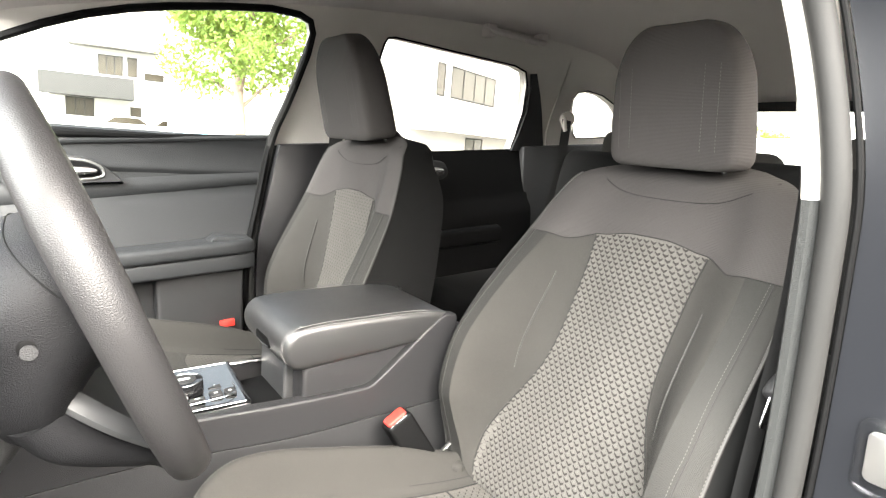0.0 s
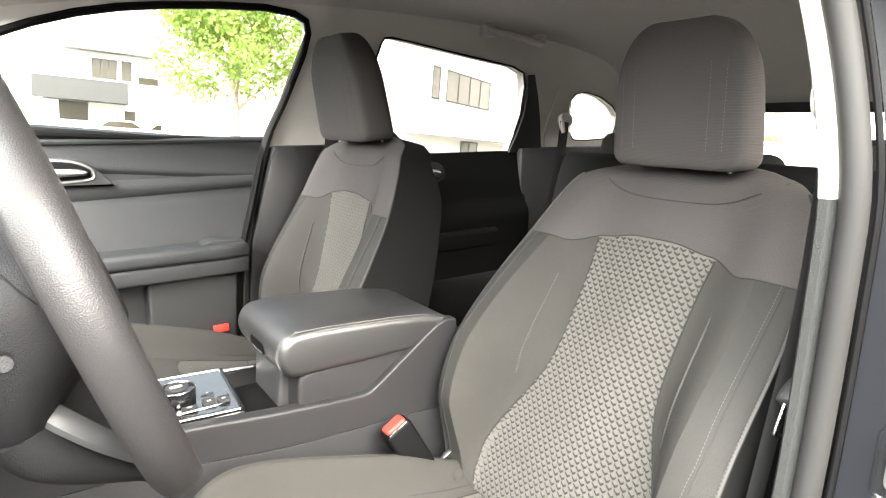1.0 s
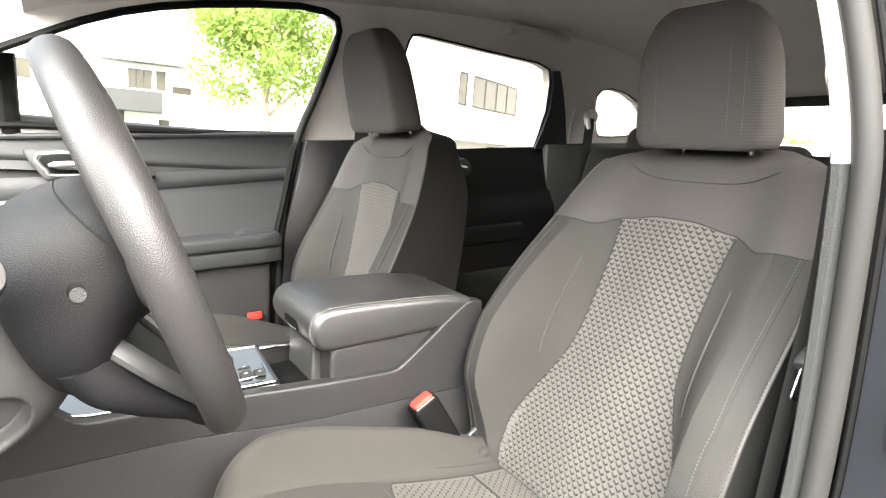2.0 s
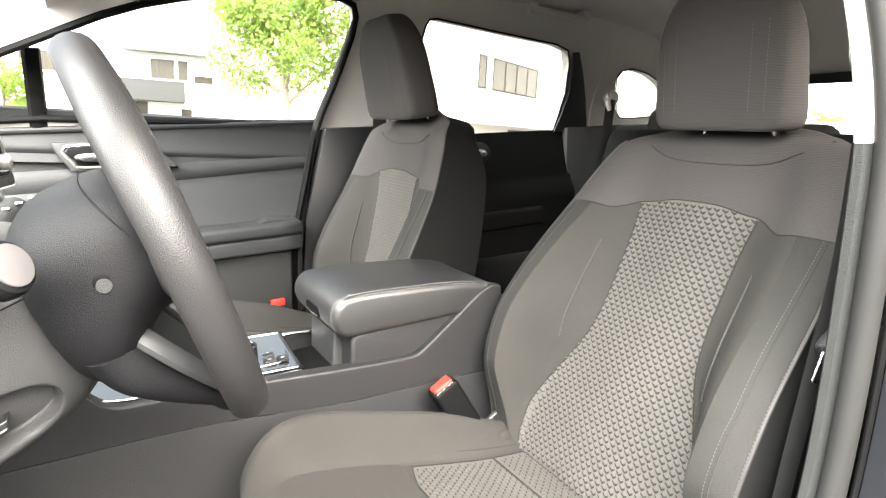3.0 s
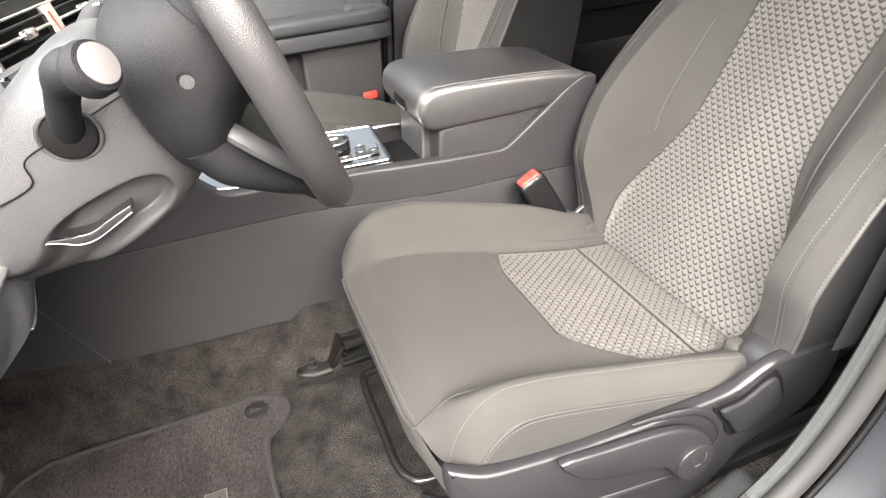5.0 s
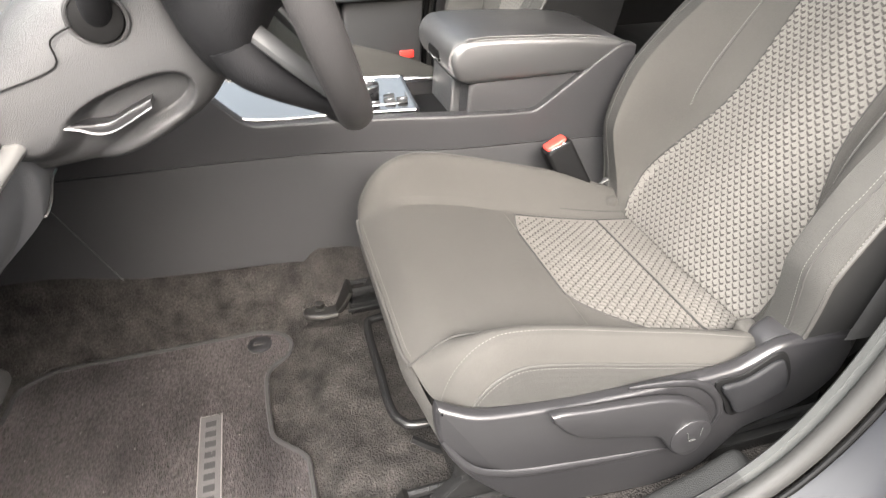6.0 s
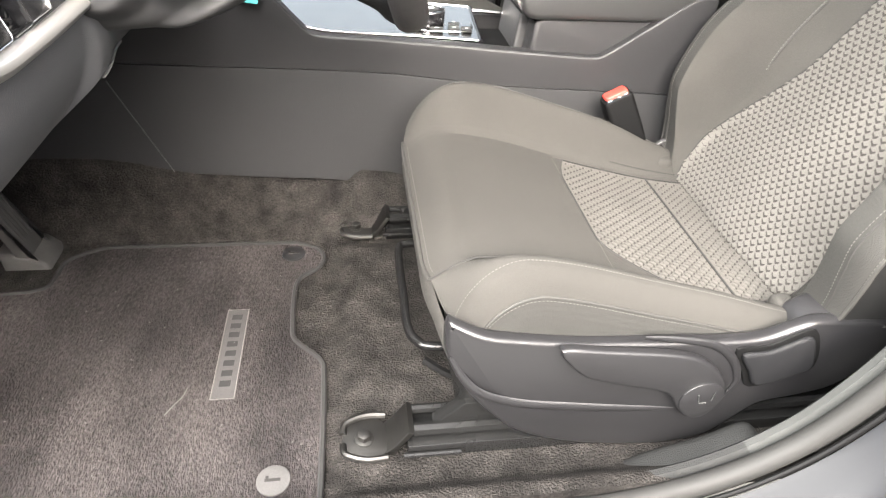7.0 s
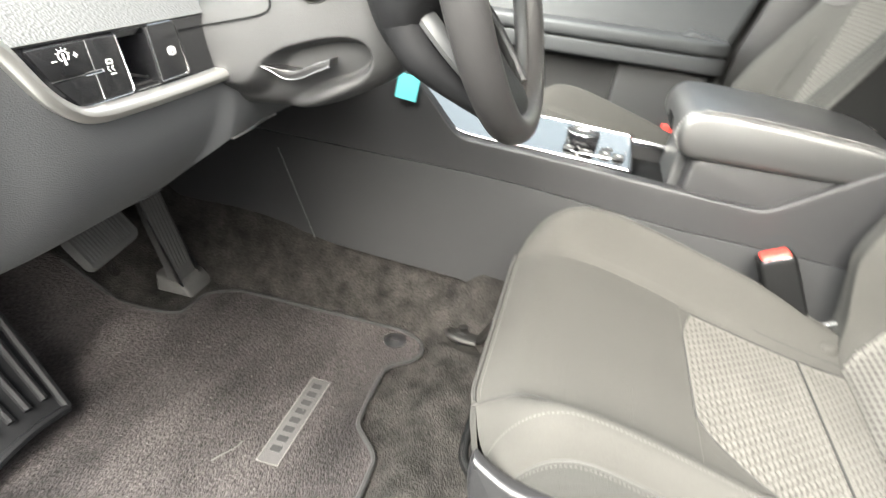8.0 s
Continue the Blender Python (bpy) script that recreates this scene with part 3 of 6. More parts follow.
        put("bolster_stitching", stitches(line, 0.0046, 0.0030, 0.00055), THREAD, cush)
        line = seam_path(0.225, 0.001)
        put("flank_piping", tube(line, 0.0017, 6), PIPING, cush)
        put("flank_stitching", stitches([p + Vector((0, e * 0.003, -0.003)) for p in line], 0.0046, 0.0028, 0.0005), THREAD, cush)
        put("bolster_end", box((0.545, e * 0.205 - 0.03, 0.60), (0.575, e * 0.205 + 0.035, 0.634), 0.010, 3), SEAT, cush)

    def nose(q, t):
        y, mid = q * CUSHION_HALF, 1 - smooth(0.55, 0.95, abs(q))
        p = cushion_point(y, cushion_front(y))
        return Vector((p.x - 0.006 * mid * math.sin(math.pi * t) + 0.035 * mid * t * t, p.y, lerp(p.z, 0.572, t)))
    put("cushion_front_panel", grid(nose, span(-1, 1, 80), span(0, 1, 14)), SEAT, cush)
    put("front_piping", tube([cushion_point(y, cushion_front(y), 0.0012) + Vector((-0.0015, 0, 0)) for y in span(-0.168, 0.168, 50)], 0.0028, 6), PIPING, cush)
    put("front_stitching", stitches([cushion_point(y, cushion_front(y) + 0.006, 0.001) for y in span(-0.155, 0.155, 50)], 0.006, 0.0036, 0.0006), THREAD, cush)
    corner = [cushion_point(-0.168, cushion_front(0.168), 0.001), cushion_point(-0.170, 0.135, 0.001), cushion_point(-0.178, 0.165, 0.001), cushion_point(-0.180, 0.22, 0.0012), cushion_point(-0.170, 0.30, 0.001), cushion_point(-0.168, 0.36, 0.001)]
    put("corner_seam", tube(curve(corner, 8), 0.0013, 5), SEAM, cush)
    pan = put("seat_pan", box((0.13, -0.215, 0.485), (0.60, 0.215, 0.60), 0.012), BLACKSTEEL, s, "black steel seat pan")

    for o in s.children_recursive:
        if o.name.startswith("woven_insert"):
            # second colour for the V faces: shadow under the nubs, softer on the passenger seat
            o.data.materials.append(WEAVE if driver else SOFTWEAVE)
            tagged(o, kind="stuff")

    # rails, lift bar and floor brackets
    for e in (-1, 1):
        y = e * 0.240 + (0.026 if driver else 0)
        rail = put("seat_rail", prism([(0.066, 0.430), (0.74, 0.430), (0.74, 0.455), (0.066, 0.455)], "y", y - 0.030, y + 0.030, 0.003), BLACKSTEEL, s, "black steel floor rail")
        put("rail_lip", tube([(0.070, y + 0.020, 0.468), (0.72, y + 0.020, 0.468)], 0.0065, 8), BLACKSTEEL, rail)
        put("rail_lip", tube([(0.074, y - 0.014, 0.470), (0.72, y - 0.014, 0.470)], 0.0090, 8), BLACKSTEEL, rail)
        put("rail_skirt", tube([(0.060, y - 0.036, 0.446), (0.135, y - 0.036, 0.446)], 0.0036, 8), BLACKSTEEL, rail)
        put("rail_slider", prism([(0.10, 0.470), (0.70, 0.470), (0.70, 0.51), (0.14, 0.51)], "y", y - 0.010, y + 0.010, 0.002), BLACKSTEEL, rail)
        foot = put("rail_foot", join(prism([(x + 0.012, q + y) for x, q in rounded(0.062, 0.070, 0.028)], "z", 0.434, 0.438, 0.0015),
                                     prism([(0.036, 0.434), (0.050, 0.434), (0.074, 0.474), (0.067, 0.478), (0.050, 0.450)], "y", y - 0.024, y + 0.026, 0.002)), STEEL, s, "zinc-plated rail foot")
        put("foot_rim", tube(curve([(0.040, y - 0.033, 0.441), (0.012, y - 0.034, 0.441), (-0.014, y - 0.024, 0.441), (-0.018, y - 0.008, 0.439)], 6), 0.0046, 8), STEEL, foot)
        put("foot_rim", tube(curve([(0.040, y + 0.033, 0.441), (0.012, y + 0.034, 0.441), (-0.014, y + 0.024, 0.441), (-0.018, y + 0.008, 0.439)], 6), 0.0046, 8), STEEL, foot)
        put("bolt", join(disc((0.010, y, 0.438), (0, 0, 1), 0.013, 0.002), disc((0.010, y, 0.440), (0, 0, 1), 0.0088, 0.009, 6, 0.0008)), STEEL, foot, "hexagon bolt")
        put("rivet", disc((0.118, y + 0.003, 0.455), (0, 0, 1), 0.006, 0.003, 12), STEEL, rail)
        put("rivet", disc((0.100, y + 0.003, 0.455), (0, 0, 1), 0.0035, 0.003, 10), CHROME, rail)
    bar = [(0.30, 0.135, 0.50), (0.16, 0.135, 0.497), (0.098, 0.135, 0.496), (0.080, 0.115, 0.496), (0.079, 0.0, 0.498), (0.079, -0.065, 0.498), (0.090, -0.096, 0.496), (0.125, -0.110, 0.496), (0.30, -0.110, 0.50)]
    put("slide_bar", tube(curve(bar, 6), 0.0070, 12), BLACKSTEEL, s, "black steel slide bar")
    put("wire_loom", tube(curve([(0.10, -0.11, 0.47), (0.15, -0.13, 0.452), (0.22, -0.10, 0.447), (0.28, 0.0, 0.45)], 6), 0.006, 6), DARKRUBBER, s)
    if not driver:
        return s

    # outer plastic shield with lever and recliner handle
    outline = [(0.103, 0.670), (0.118, 0.668), (0.16, 0.656), (0.25, 0.642), (0.32, 0.637), (0.39, 0.634), (0.443, 0.631), (0.494, 0.634), (0.538, 0.653), (0.560, 0.657), (0.597, 0.655), (0.640, 0.650),
               (0.668, 0.630), (0.668, 0.575), (0.632, 0.532), (0.584, 0.516), (0.535, 0.506), (0.510, 0.480), (0.480, 0.446), (0.44, 0.433), (0.387, 0.432), (0.283, 0.450), (0.205, 0.484), (0.159, 0.531), (0.121, 0.582), (0.104, 0.625)]
    pts = [(p.x, p.y) for p in curve([(x, z, 0) for x, z in outline], 4, True)]
    y0 = -0.254
    bm = prism(pts, "y", y0, -0.234, 0.007, 4)
    for v in bm.verts:  # the front end turns in round the cushion corner
        v.co.y += 0.016 * (1 - smooth(0.090, 0.17, v.co.x)) ** 2
    shield = put("side_shield", bm, SHIELD, s, "smooth dark plastic side shield")
    arm = [(0.540, 0.595), (0.546, 0.632), (0.575, 0.655), (0.62, 0.667), (0.665, 0.664), (0.682, 0.630), (0.665, 0.565), (0.57, 0.550)]
    put("shield_arm", prism([(p.x, p.y) for p in curve([(x, z, 0) for x, z in arm], 4, True)], "y", -0.252, -0.190, 0.014, 4), SHIELD, shield, "rounded rear arm of the shield")
    rim = [(x, y0 - 0.001, z) for x, z in ((0.33, 0.650), (0.373, 0.643), (0.425, 0.629), (0.460, 0.600), (0.479, 0.562), (0.472, 0.530))]
    put("shield_ridge", tube(curve(rim, 8), lambda u: 0.0060 * max(0.12, math.sin(math.pi * u)) ** 0.5, 10, flat=0.55, up=(0, 1, 0)), SHIELD, shield)
    low = [(x, y0 - 0.001 + 0.016 * (1 - smooth(0.090, 0.17, x)) ** 2, z) for x, z in ((0.108, 0.622), (0.14, 0.575), (0.191, 0.548), (0.266, 0.532), (0.345, 0.520), (0.41, 0.512))]
    put("shield_ridge", tube(curve(low, 8), lambda u: 0.0070 * max(0.1, math.sin(math.pi * u)) ** 0.5, 10, flat=0.40, up=(0, 1, 0)), SHIELD, shield)
    lever = [(0.227, 0.649), (0.286, 0.643), (0.375, 0.630), (0.419, 0.611), (0.449, 0.580), (0.460, 0.548), (0.448, 0.513), (0.424, 0.508), (0.402, 0.530), (0.388, 0.552), (0.368, 0.566), (0.298, 0.588), (0.259, 0.606)]
    lv = put("height_lever", prism([(p.x, p.y) for p in curve([(x, z, 0) for x, z in lever], 3, True)], "y", y0 - 0.016, y0 - 0.002, 0.005, 3), SHIELD, shield, "seat height lever")
    put("lever_hub", disc((0.427, y0 - 0.0155, 0.550), (0, -1, 0), 0.029, 0.003), SHIELD, lv)
    put("hub_mark", join(tube([(0.419, y0 - 0.0192, 0.560), (0.424, y0 - 0.0192, 0.544), (0.434, y0 - 0.0192, 0.544)], 0.0009, 5), tube([(0.440, y0 - 0.0192, 0.563), (0.440, y0 - 0.0192, 0.548)], 0.0008, 5)), GREYTRIM, lv)
    hole = [(0.456, 0.621), (0.497, 0.624), (0.543, 0.648), (0.566, 0.624), (0.579, 0.580), (0.556, 0.564), (0.501, 0.547), (0.478, 0.580)]
    put("recliner_recess", prism([(p.x, p.y) for p in curve([(x, z, 0) for x, z in hole], 4, True)], "y", y0 - 0.003, y0 + 0.004, 0.002), DARKRUBBER, shield)
    han = [(0.464, 0.615), (0.499, 0.619), (0.541, 0.640), (0.559, 0.619), (0.570, 0.584), (0.552, 0.571), (0.505, 0.556), (0.484, 0.583)]
    put("recliner_handle", prism([(p.x, p.y) for p in curve([(x, z, 0) for x, z in han], 4, True)], "y", y0 - 0.010, y0 - 0.002, 0.005, 3), HUBSKIN, shield, "black backrest recliner handle")
    return s


front_seat(0.0, -0.383, True)
front_seat(-0.10, 0.41, False)


# ---- floor, mat and pedals ----
def floor_z(x, y):
    z = 0.411 + 0.021 * smooth(-0.045, 0.0, x) * smooth(-0.10, -0.18, -abs(y))
    z += 0.78 * max(0.0, -0.62 - x) ** 1.0
    tunnel = smooth(lerp(0.165, 0.145, smooth(-0.08, -0.2, x)), lerp(0.055, 0.075, smooth(-0.08, -0.2, x)), abs(y - 0.02))
    z += (0.10 + 0.05 * smooth(-0.03, 0.03, x) + 0.06 * smooth(-0.10, -0.50, x)) * tunnel
    z += 0.05 * smooth(0.66, 0.71, abs(y))
    rough = smooth(-0.16, -0.06, x) * smooth(0.14, 0.06, x)
    return z + (0.0022 + 0.004 * rough) * noise.noise(Vector((x * 26, y * 26, 1.7))) + 0.0016 * rough * noise.noise(Vector((x * 80, y * 80, 3.3))) + 0.004 * noise.noise(Vector((x * 6, y * 6, 4.1)))


tagged(part("floor", shell(lambda x, y: Vector((x, y, floor_z(x, y))), span(-1.0, -0.2, 50) + span(-0.196, 0.2, 90) + span(0.22, 2.25, 60), span(-0.72, -0.1, 130) + span(-0.08, 0.76, 50), 0.02), CARPET),
       "dark grey car floor carpet, worn and dusty", "carpet", kind="structure")

mat_rear = table([(-0.70, -0.047), (-0.45, -0.047), (-0.43, -0.056), (-0.392, -0.092), (-0.37, -0.098), (-0.265, -0.100), (-0.237, -0.091), (-0.212, -0.062), (-0.185, -0.052), (-0.162, -0.058), (-0.145, -0.074), (-0.132, -0.110)])
mat_front = table([(-0.70, -0.74), (-0.275, -0.74), (-0.255, -0.60), (-0.245, -0.525), (-0.22, -0.508), (-0.175, -0.505), (-0.155, -0.49), (-0.132, -0.45)])


def mat_at(q, y, lift=0.0):
    x = lerp(mat_front(y), mat_rear(y), q)
    return Vector((x, y, 0.417 + 0.78 * max(0.0, -0.62 - x) + 0.0015 * noise.noise(Vector((x * 9, y * 9, 8))) + lift))


mat = tagged(part("floor_mat", shell(mat_at, span(0, 1, 60), span(-0.70, -0.132, 90), 0.006), MAT), "dusty dark pile floor mat with bound edge", "floor mat")
part("binding", tube([mat_at(1, y, 0.0005) for y in span(-0.70, -0.132, 120)] + [mat_at(q, -0.132, 0.0005) for q in span(1, 0, 30)] + [mat_at(0, y, 0.0005) for y in span(-0.132, -0.27, 24)], 0.0042, 6), EDGE, mat, "stitched fabric binding")
part("badge_plate", prism([(-0.205, -0.500), (-0.172, -0.500), (-0.172, -0.316), (-0.205, -0.316)], "z", 0.4165, 0.4192, 0.001), BADGE, mat, "grey woven badge strip")
badge = part("badge_border", tube([(-0.205, -0.500, 0.4195), (-0.172, -0.500, 0.4195), (-0.172, -0.316, 0.4195), (-0.205, -0.316, 0.4195)], 0.0010, 5, True), BADGELINE, mat)
for i in range(8):
    y = -0.478 + i * 0.0198
    part("badge_mark", box((-0.197, y, 0.4188), (-0.181, y + 0.0115, 0.4199), 0.0004, 1), EDGE, mat)
for x, y in ((-0.108, -0.168), (-0.106, -0.635)):
    clip = part("mat_clip", join(disc((x, y, 0.4165), (0, 0, 1), 0.0215, 0.004, 32), ), SHIELD if y > -0.3 else PLATE, mat, "round plastic mat fastener")
    part("clip_slot", box((x - 0.011, y - 0.0022, 0.4203), (x + 0.009, y + 0.0022, 0.4212), 0.0006, 1), SEAM, clip)
    part("clip_tab", box((x - 0.010, y - 0.0022, 0.4208), (x - 0.006, y + 0.006, 0.4216), 0.0006, 1), SEAM, clip)

blade = tagged(part("grass_blade", tube(curve([(-0.262, -0.522, 0.4195), (-0.252, -0.508, 0.422), (-0.243, -0.492, 0.421), (-0.240, -0.476, 0.4195)], 6), 0.0012, 5, flat=0.4), THREAD), "dry pale grass blade lying on the mat", "grass")
crumbs = []
for i in range(60):
    x, y = random.uniform(-0.55, -0.06), random.uniform(-0.66, -0.15)
    a = random.uniform(0, 6.28)
    d = random.uniform(0.0012, 0.0035)
    crumbs.append(tube([(x, y, 0.4195), (x + d * math.cos(a), y + d * math.sin(a), 0.4200)], random.uniform(0.0004, 0.0008), 4))
tagged(part("crumbs", join(*crumbs), THREAD), "tiny pale crumbs and lint scattered on the mat", "crumbs", kind="stuff")

accel = thing("accelerator_pedal", -0.555, -0.20, 0.42, "ribbed black accelerator pedal hinged at the floor", "pedal")
pad = [(-0.545, 0.440), (-0.550, 0.452), (-0.592, 0.620), (-0.600, 0.640), (-0.610, 0.636), (-0.600, 0.565), (-0.578, 0.475), (-0.570, 0.432)]
part("pedal_pad", prism([(p.x, p.y) for p in curve([(x, z, 0) for x, z in pad], 4, True)], "y", -0.218, -0.164, 0.004), PEDAL, accel)
for i in range(5):
    y = -0.207 + i * 0.0085
    part("rib", tube([(-0.5545, y, 0.470), (-0.590, y, 0.612)], 0.0022, 6), PEDAL, accel)
for ob in accel.children:
    for v in ob.data.vertices:
        v.co.y += 0.012 + 0.10 * (0.64 - v.co.z)
part("hinge_block", prism([(-0.60, 0.412), (-0.525, 0.412), (-0.528, 0.425), (-0.546, 0.443), (-0.60, 0.452)], "y", -0.188, -0.112, 0.008, 3), PEDAL, accel, "moulded hinge base")
brake = thing("brake_pedal", -0.50, -0.44, 0.69, "black rubber brake pedal on a steel arm", "pedal")
BRAKE = pose(-0.488, -0.408, 0.668, 0, 52, 0) @ pose(0, 0, 0, 0, 0, 90 + 6)
bp = part("pedal_pad", moved(prism(rounded(0.104, 0.062, 0.012), "z", -0.008, 0.008, 0.004), BRAKE), PEDAL, brake)
for i in range(13):
    y = -0.042 + i * 0.0064
    part("rib", moved(tube([(y, -0.019, 0.0080), (y, -0.014, 0.0088), (y, 0.014, 0.0088), (y, 0.019, 0.0080)], 0.0017, 6), BRAKE), PEDAL, bp)
for y in (-0.0485, 0.0485):
    part("pad_edge", moved(tube([(y, -0.022, 0.0070), (y, 0.022, 0.0070)], 0.0028, 6), BRAKE), PEDAL, bp)
part("arm", tube(curve([(-0.50, -0.40, 0.660), (-0.58, -0.40, 0.66), (-0.66, -0.39, 0.78), (-0.68, -0.38, 0.95)], 6), 0.010, 8, flat=0.5), BLACKSTEEL, brake)
part("linkage", tube(curve([(-0.50, -0.40, 0.675), (-0.56, -0.33, 0.56), (-0.61, -0.27, 0.50)], 6), 0.008, 8), BLACKSTEEL, brake)
rest = thing("footrest", -0.60, -0.58, 0.43, "ribbed black plastic footrest beside the mat", "footrest")


def rest_at(u, v, lift=0.0):
    x, y = lerp(-0.495, -0.70, u), lerp(-0.520, -0.66, v) + 0.06 * u * (1 - v)
    return Vector((x, y, 0.436 + 0.155 * u + 0.01 * math.sin(math.pi * v) + lift))


part("footrest_pad", shell(rest_at, span(0, 1, 14), span(0, 1, 10), 0.022), HUBSKIN, rest)
for i in range(5):
    v = 0.14 + i * 0.18
    part("rib", tube([rest_at(u, v, 0.004) for u in span(0.10, 0.95, 12)], 0.006, 8), HUBSKIN, rest)
part("footrest_rim", tube([rest_at(u, 0, 0.002) for u in span(1, 0, 10)] + [rest_at(0, v, 0.002) for v in span(0, 1, 8)], 0.007, 8), HUBSKIN, rest)

# ---- centre console ----
console = thing("center_console", 0.1, 0.02, 0.45, "dark plastic centre console with padded armrest and glossy shift panel", "car console")
def console_out(x):
    return 0.040 * smooth(0.02, 0.36, x)


band_top = table([(-0.98, 0.99), (-0.62, 0.99), (-0.20, 0.935), (-0.115, 0.856), (-0.070, 0.808), (-0.052, 0.796), (-0.030, 0.792), (0.10, 0.788), (0.20, 0.787), (0.32, 0.784), (0.418, 0.779), (0.438, 0.780), (0.455, 0.789), (0.51, 0.827), (0.582, 0.876), (0.605, 0.884), (0.625, 0.880)])
band_low = table([(-0.98, 0.7508), (-0.1, 0.7358), (0.1, 0.7298), (0.25, 0.7238), (0.4, 0.7198), (0.68, 0.7078)])
side_low = table([(-0.98, 0.60), (-0.62, 0.562), (-0.432, 0.545), (-0.315, 0.535), (-0.168, 0.524), (-0.02, 0.515), (0.02, 0.505), (0.1, 0.51), (0.25, 0.515), (0.68, 0.52)])


def console_skin(y, e, bottom, top, gap, x1, rim):
    """An upright side panel that follows the flare of the console, rounded along its upper rim."""
    loops = []
    for x in span(-0.98, -0.21, 24) + span(-0.20, x1, 100):
        z0, z1, out = bottom(x), top(x) - gap, y + e * console_out(x) * (1 if e < 0 else 0.7)
        edge = [(z0, 0.0235), (z0, 0.0007), (z0 + 0.0007, 0.0)] + [(lerp(z0, z1 - rim, k / 4), 0.0) for k in (1, 2, 3)]
        edge += [(z1 - rim * (1 - math.sin(a)), rim * (1 - math.cos(a))) for a in span(0, math.pi / 2, 6)] + [(z1, 0.0235)]
        loops.append([(x, out - e * inset, z) for z, inset in edge])
    return loft(loops)


for e, y in ((-1, -0.062), (1, 0.102)):
    part("console_band", console_skin(y, e, band_low, band_top, 0.0, 0.625, 0.005), BAND, console, "smooth upper side band")
    part("console_side", console_skin(y, e, side_low, band_low, 0.0013, 0.68, 0.0008), CONSOLELOW, console, "dark lower side panel")
part("panel_seam", tube([(-0.392, -0.0645, 0.712), (-0.318, -0.0645, 0.538)], 0.0009, 5), SHIELD, console)
part("console_core", box((-1.00, -0.040, 0.46), (0.66, 0.080, 0.755), 0.01), SOFT, console)
deck = table([(-0.40, 0.985), (-0.25, 0.905), (-0.14, 0.836), (-0.08, 0.812), (-0.03, 0.802), (0.10, 0.797), (0.24, 0.790)])


def deck_at(u, v, lift=0.0):
    return Vector((u, lerp(-0.044, 0.084, v), deck(u) - 0.006 + 0.021 * v + lift))


plate = part("shift_panel", shell(deck_at, span(-0.40, 0.236, 40), span(0, 1, 6), 0.016), DECKGLOSS, console, "gloss black shift panel")
for v in (0.0, 1.0):
    part("panel_rim", tube([deck_at(u, v, 0.000) for u in span(-0.40, 0.232, 50)], 0.0020, 8), CHROME, plate, "bright metal rim")
part("panel_end", tube([deck_at(0.236, v, -0.002) for v in span(0, 1, 8)], 0.0045, 8), GLOSS, plate)
part("panel_skirt", prism([(-0.10, 0.745), (0.240, 0.735), (0.240, 0.778), (0.10, 0.783), (-0.03, 0.787), (-0.08, 0.79)], "y", -0.047, 0.087, 0.004), GLOSS, plate)
part("passenger_trim", tube([(-0.10, 0.096, 0.812), (0.306, 0.096, 0.792)], 0.0042, 8), CHROME, console, "bright trim strip")
part("passenger_trim", tube([(0.306, 0.096, 0.792), (0.308, 0.094, 0.735)], 0.0030, 8), CHROME, console)
dial = part("shift_dial", disc((0.150, 0.016, 0.795), (0, 0, 1), 0.0285, 0.024, 40, 0.003), GLOSS, console, "round gear selector dial")
part("dial_ring", tube([(0.150 + 0.0275 * math.cos(a), 0.016 + 0.0275 * math.sin(a), 0.8185) for a in span(0, 2 * math.pi, 40)][:-1], 0.0011, 6, True), CHROME, dial)
part("dial_cap", disc((0.150, 0.016, 0.818), (0, 0, 1), 0.018, 0.003, 32), SOFT, dial)
part("dial_mark", box((0.140, 0.012, 0.8207), (0.158, 0.019, 0.8217), 0.0003, 1), WHITE, dial)
part("button_frame", tube([(0.175 + x, 0.02 + y, deck(0.175) + 0.0015) for x, y in rounded(0.105, 0.104, 0.03)], 0.0010, 6, True), CHROME, plate)
for i, (x, y, w, h) in enumerate(((0.192, -0.012, 0.020, 0.022), (0.215, -0.012, 0.018, 0.022), (0.195, 0.020, 0.022, 0.026), (0.196, 0.052, 0.022, 0.022), (0.160, -0.022, 0.024, 0.012), (0.130, -0.018, 0.018, 0.014), (0.165, 0.056, 0.022, 0.016))):
    btn = part("panel_button", prism([(x + a, y + b) for a, b in rounded(w, h, 0.003, 3)], "z", deck(x) - 0.001, deck(x) + 0.004, 0.001), SOFT, plate)
    part("button_mark", box((x - w * 0.16, y - 0.0012, deck(x) + 0.0038), (x + w * 0.16, y + 0.0012, deck(x) + 0.0044), 0.0002, 1), WHITE, btn)
part("cup_slot", box((0.243, -0.038, 0.70), (0.300, 0.078, 0.768), 0.004), DARKRUBBER, console)
part("armrest_box", prism([(0.312, 0.74), (0.66, 0.72), (0.66, 0.845), (0.330, 0.838), (0.318, 0.830)], "y", -0.0865, 0.118, 0.008, 3), BAND, console, "storage box under the armrest")
part("box_front", prism([(0.290, 0.70), (0.322, 0.70), (0.322, 0.832), (0.302, 0.832)], "y", -0.040, 0.085, 0.006, 3), GRAIN, console)
lid_side = [(0.287, 0.856), (0.284, 0.880), (0.296, 0.902), (0.325, 0.911), (0.42, 0.908), (0.54, 0.899), (0.605, 0.886), (0.622, 0.868), (0.612, 0.846), (0.54, 0.838), (0.36, 0.836), (0.305, 0.838)]
lid_pts = [(p.x, p.y) for p in curve([(x, z, 0) for x, z in lid_side], 6, True)]
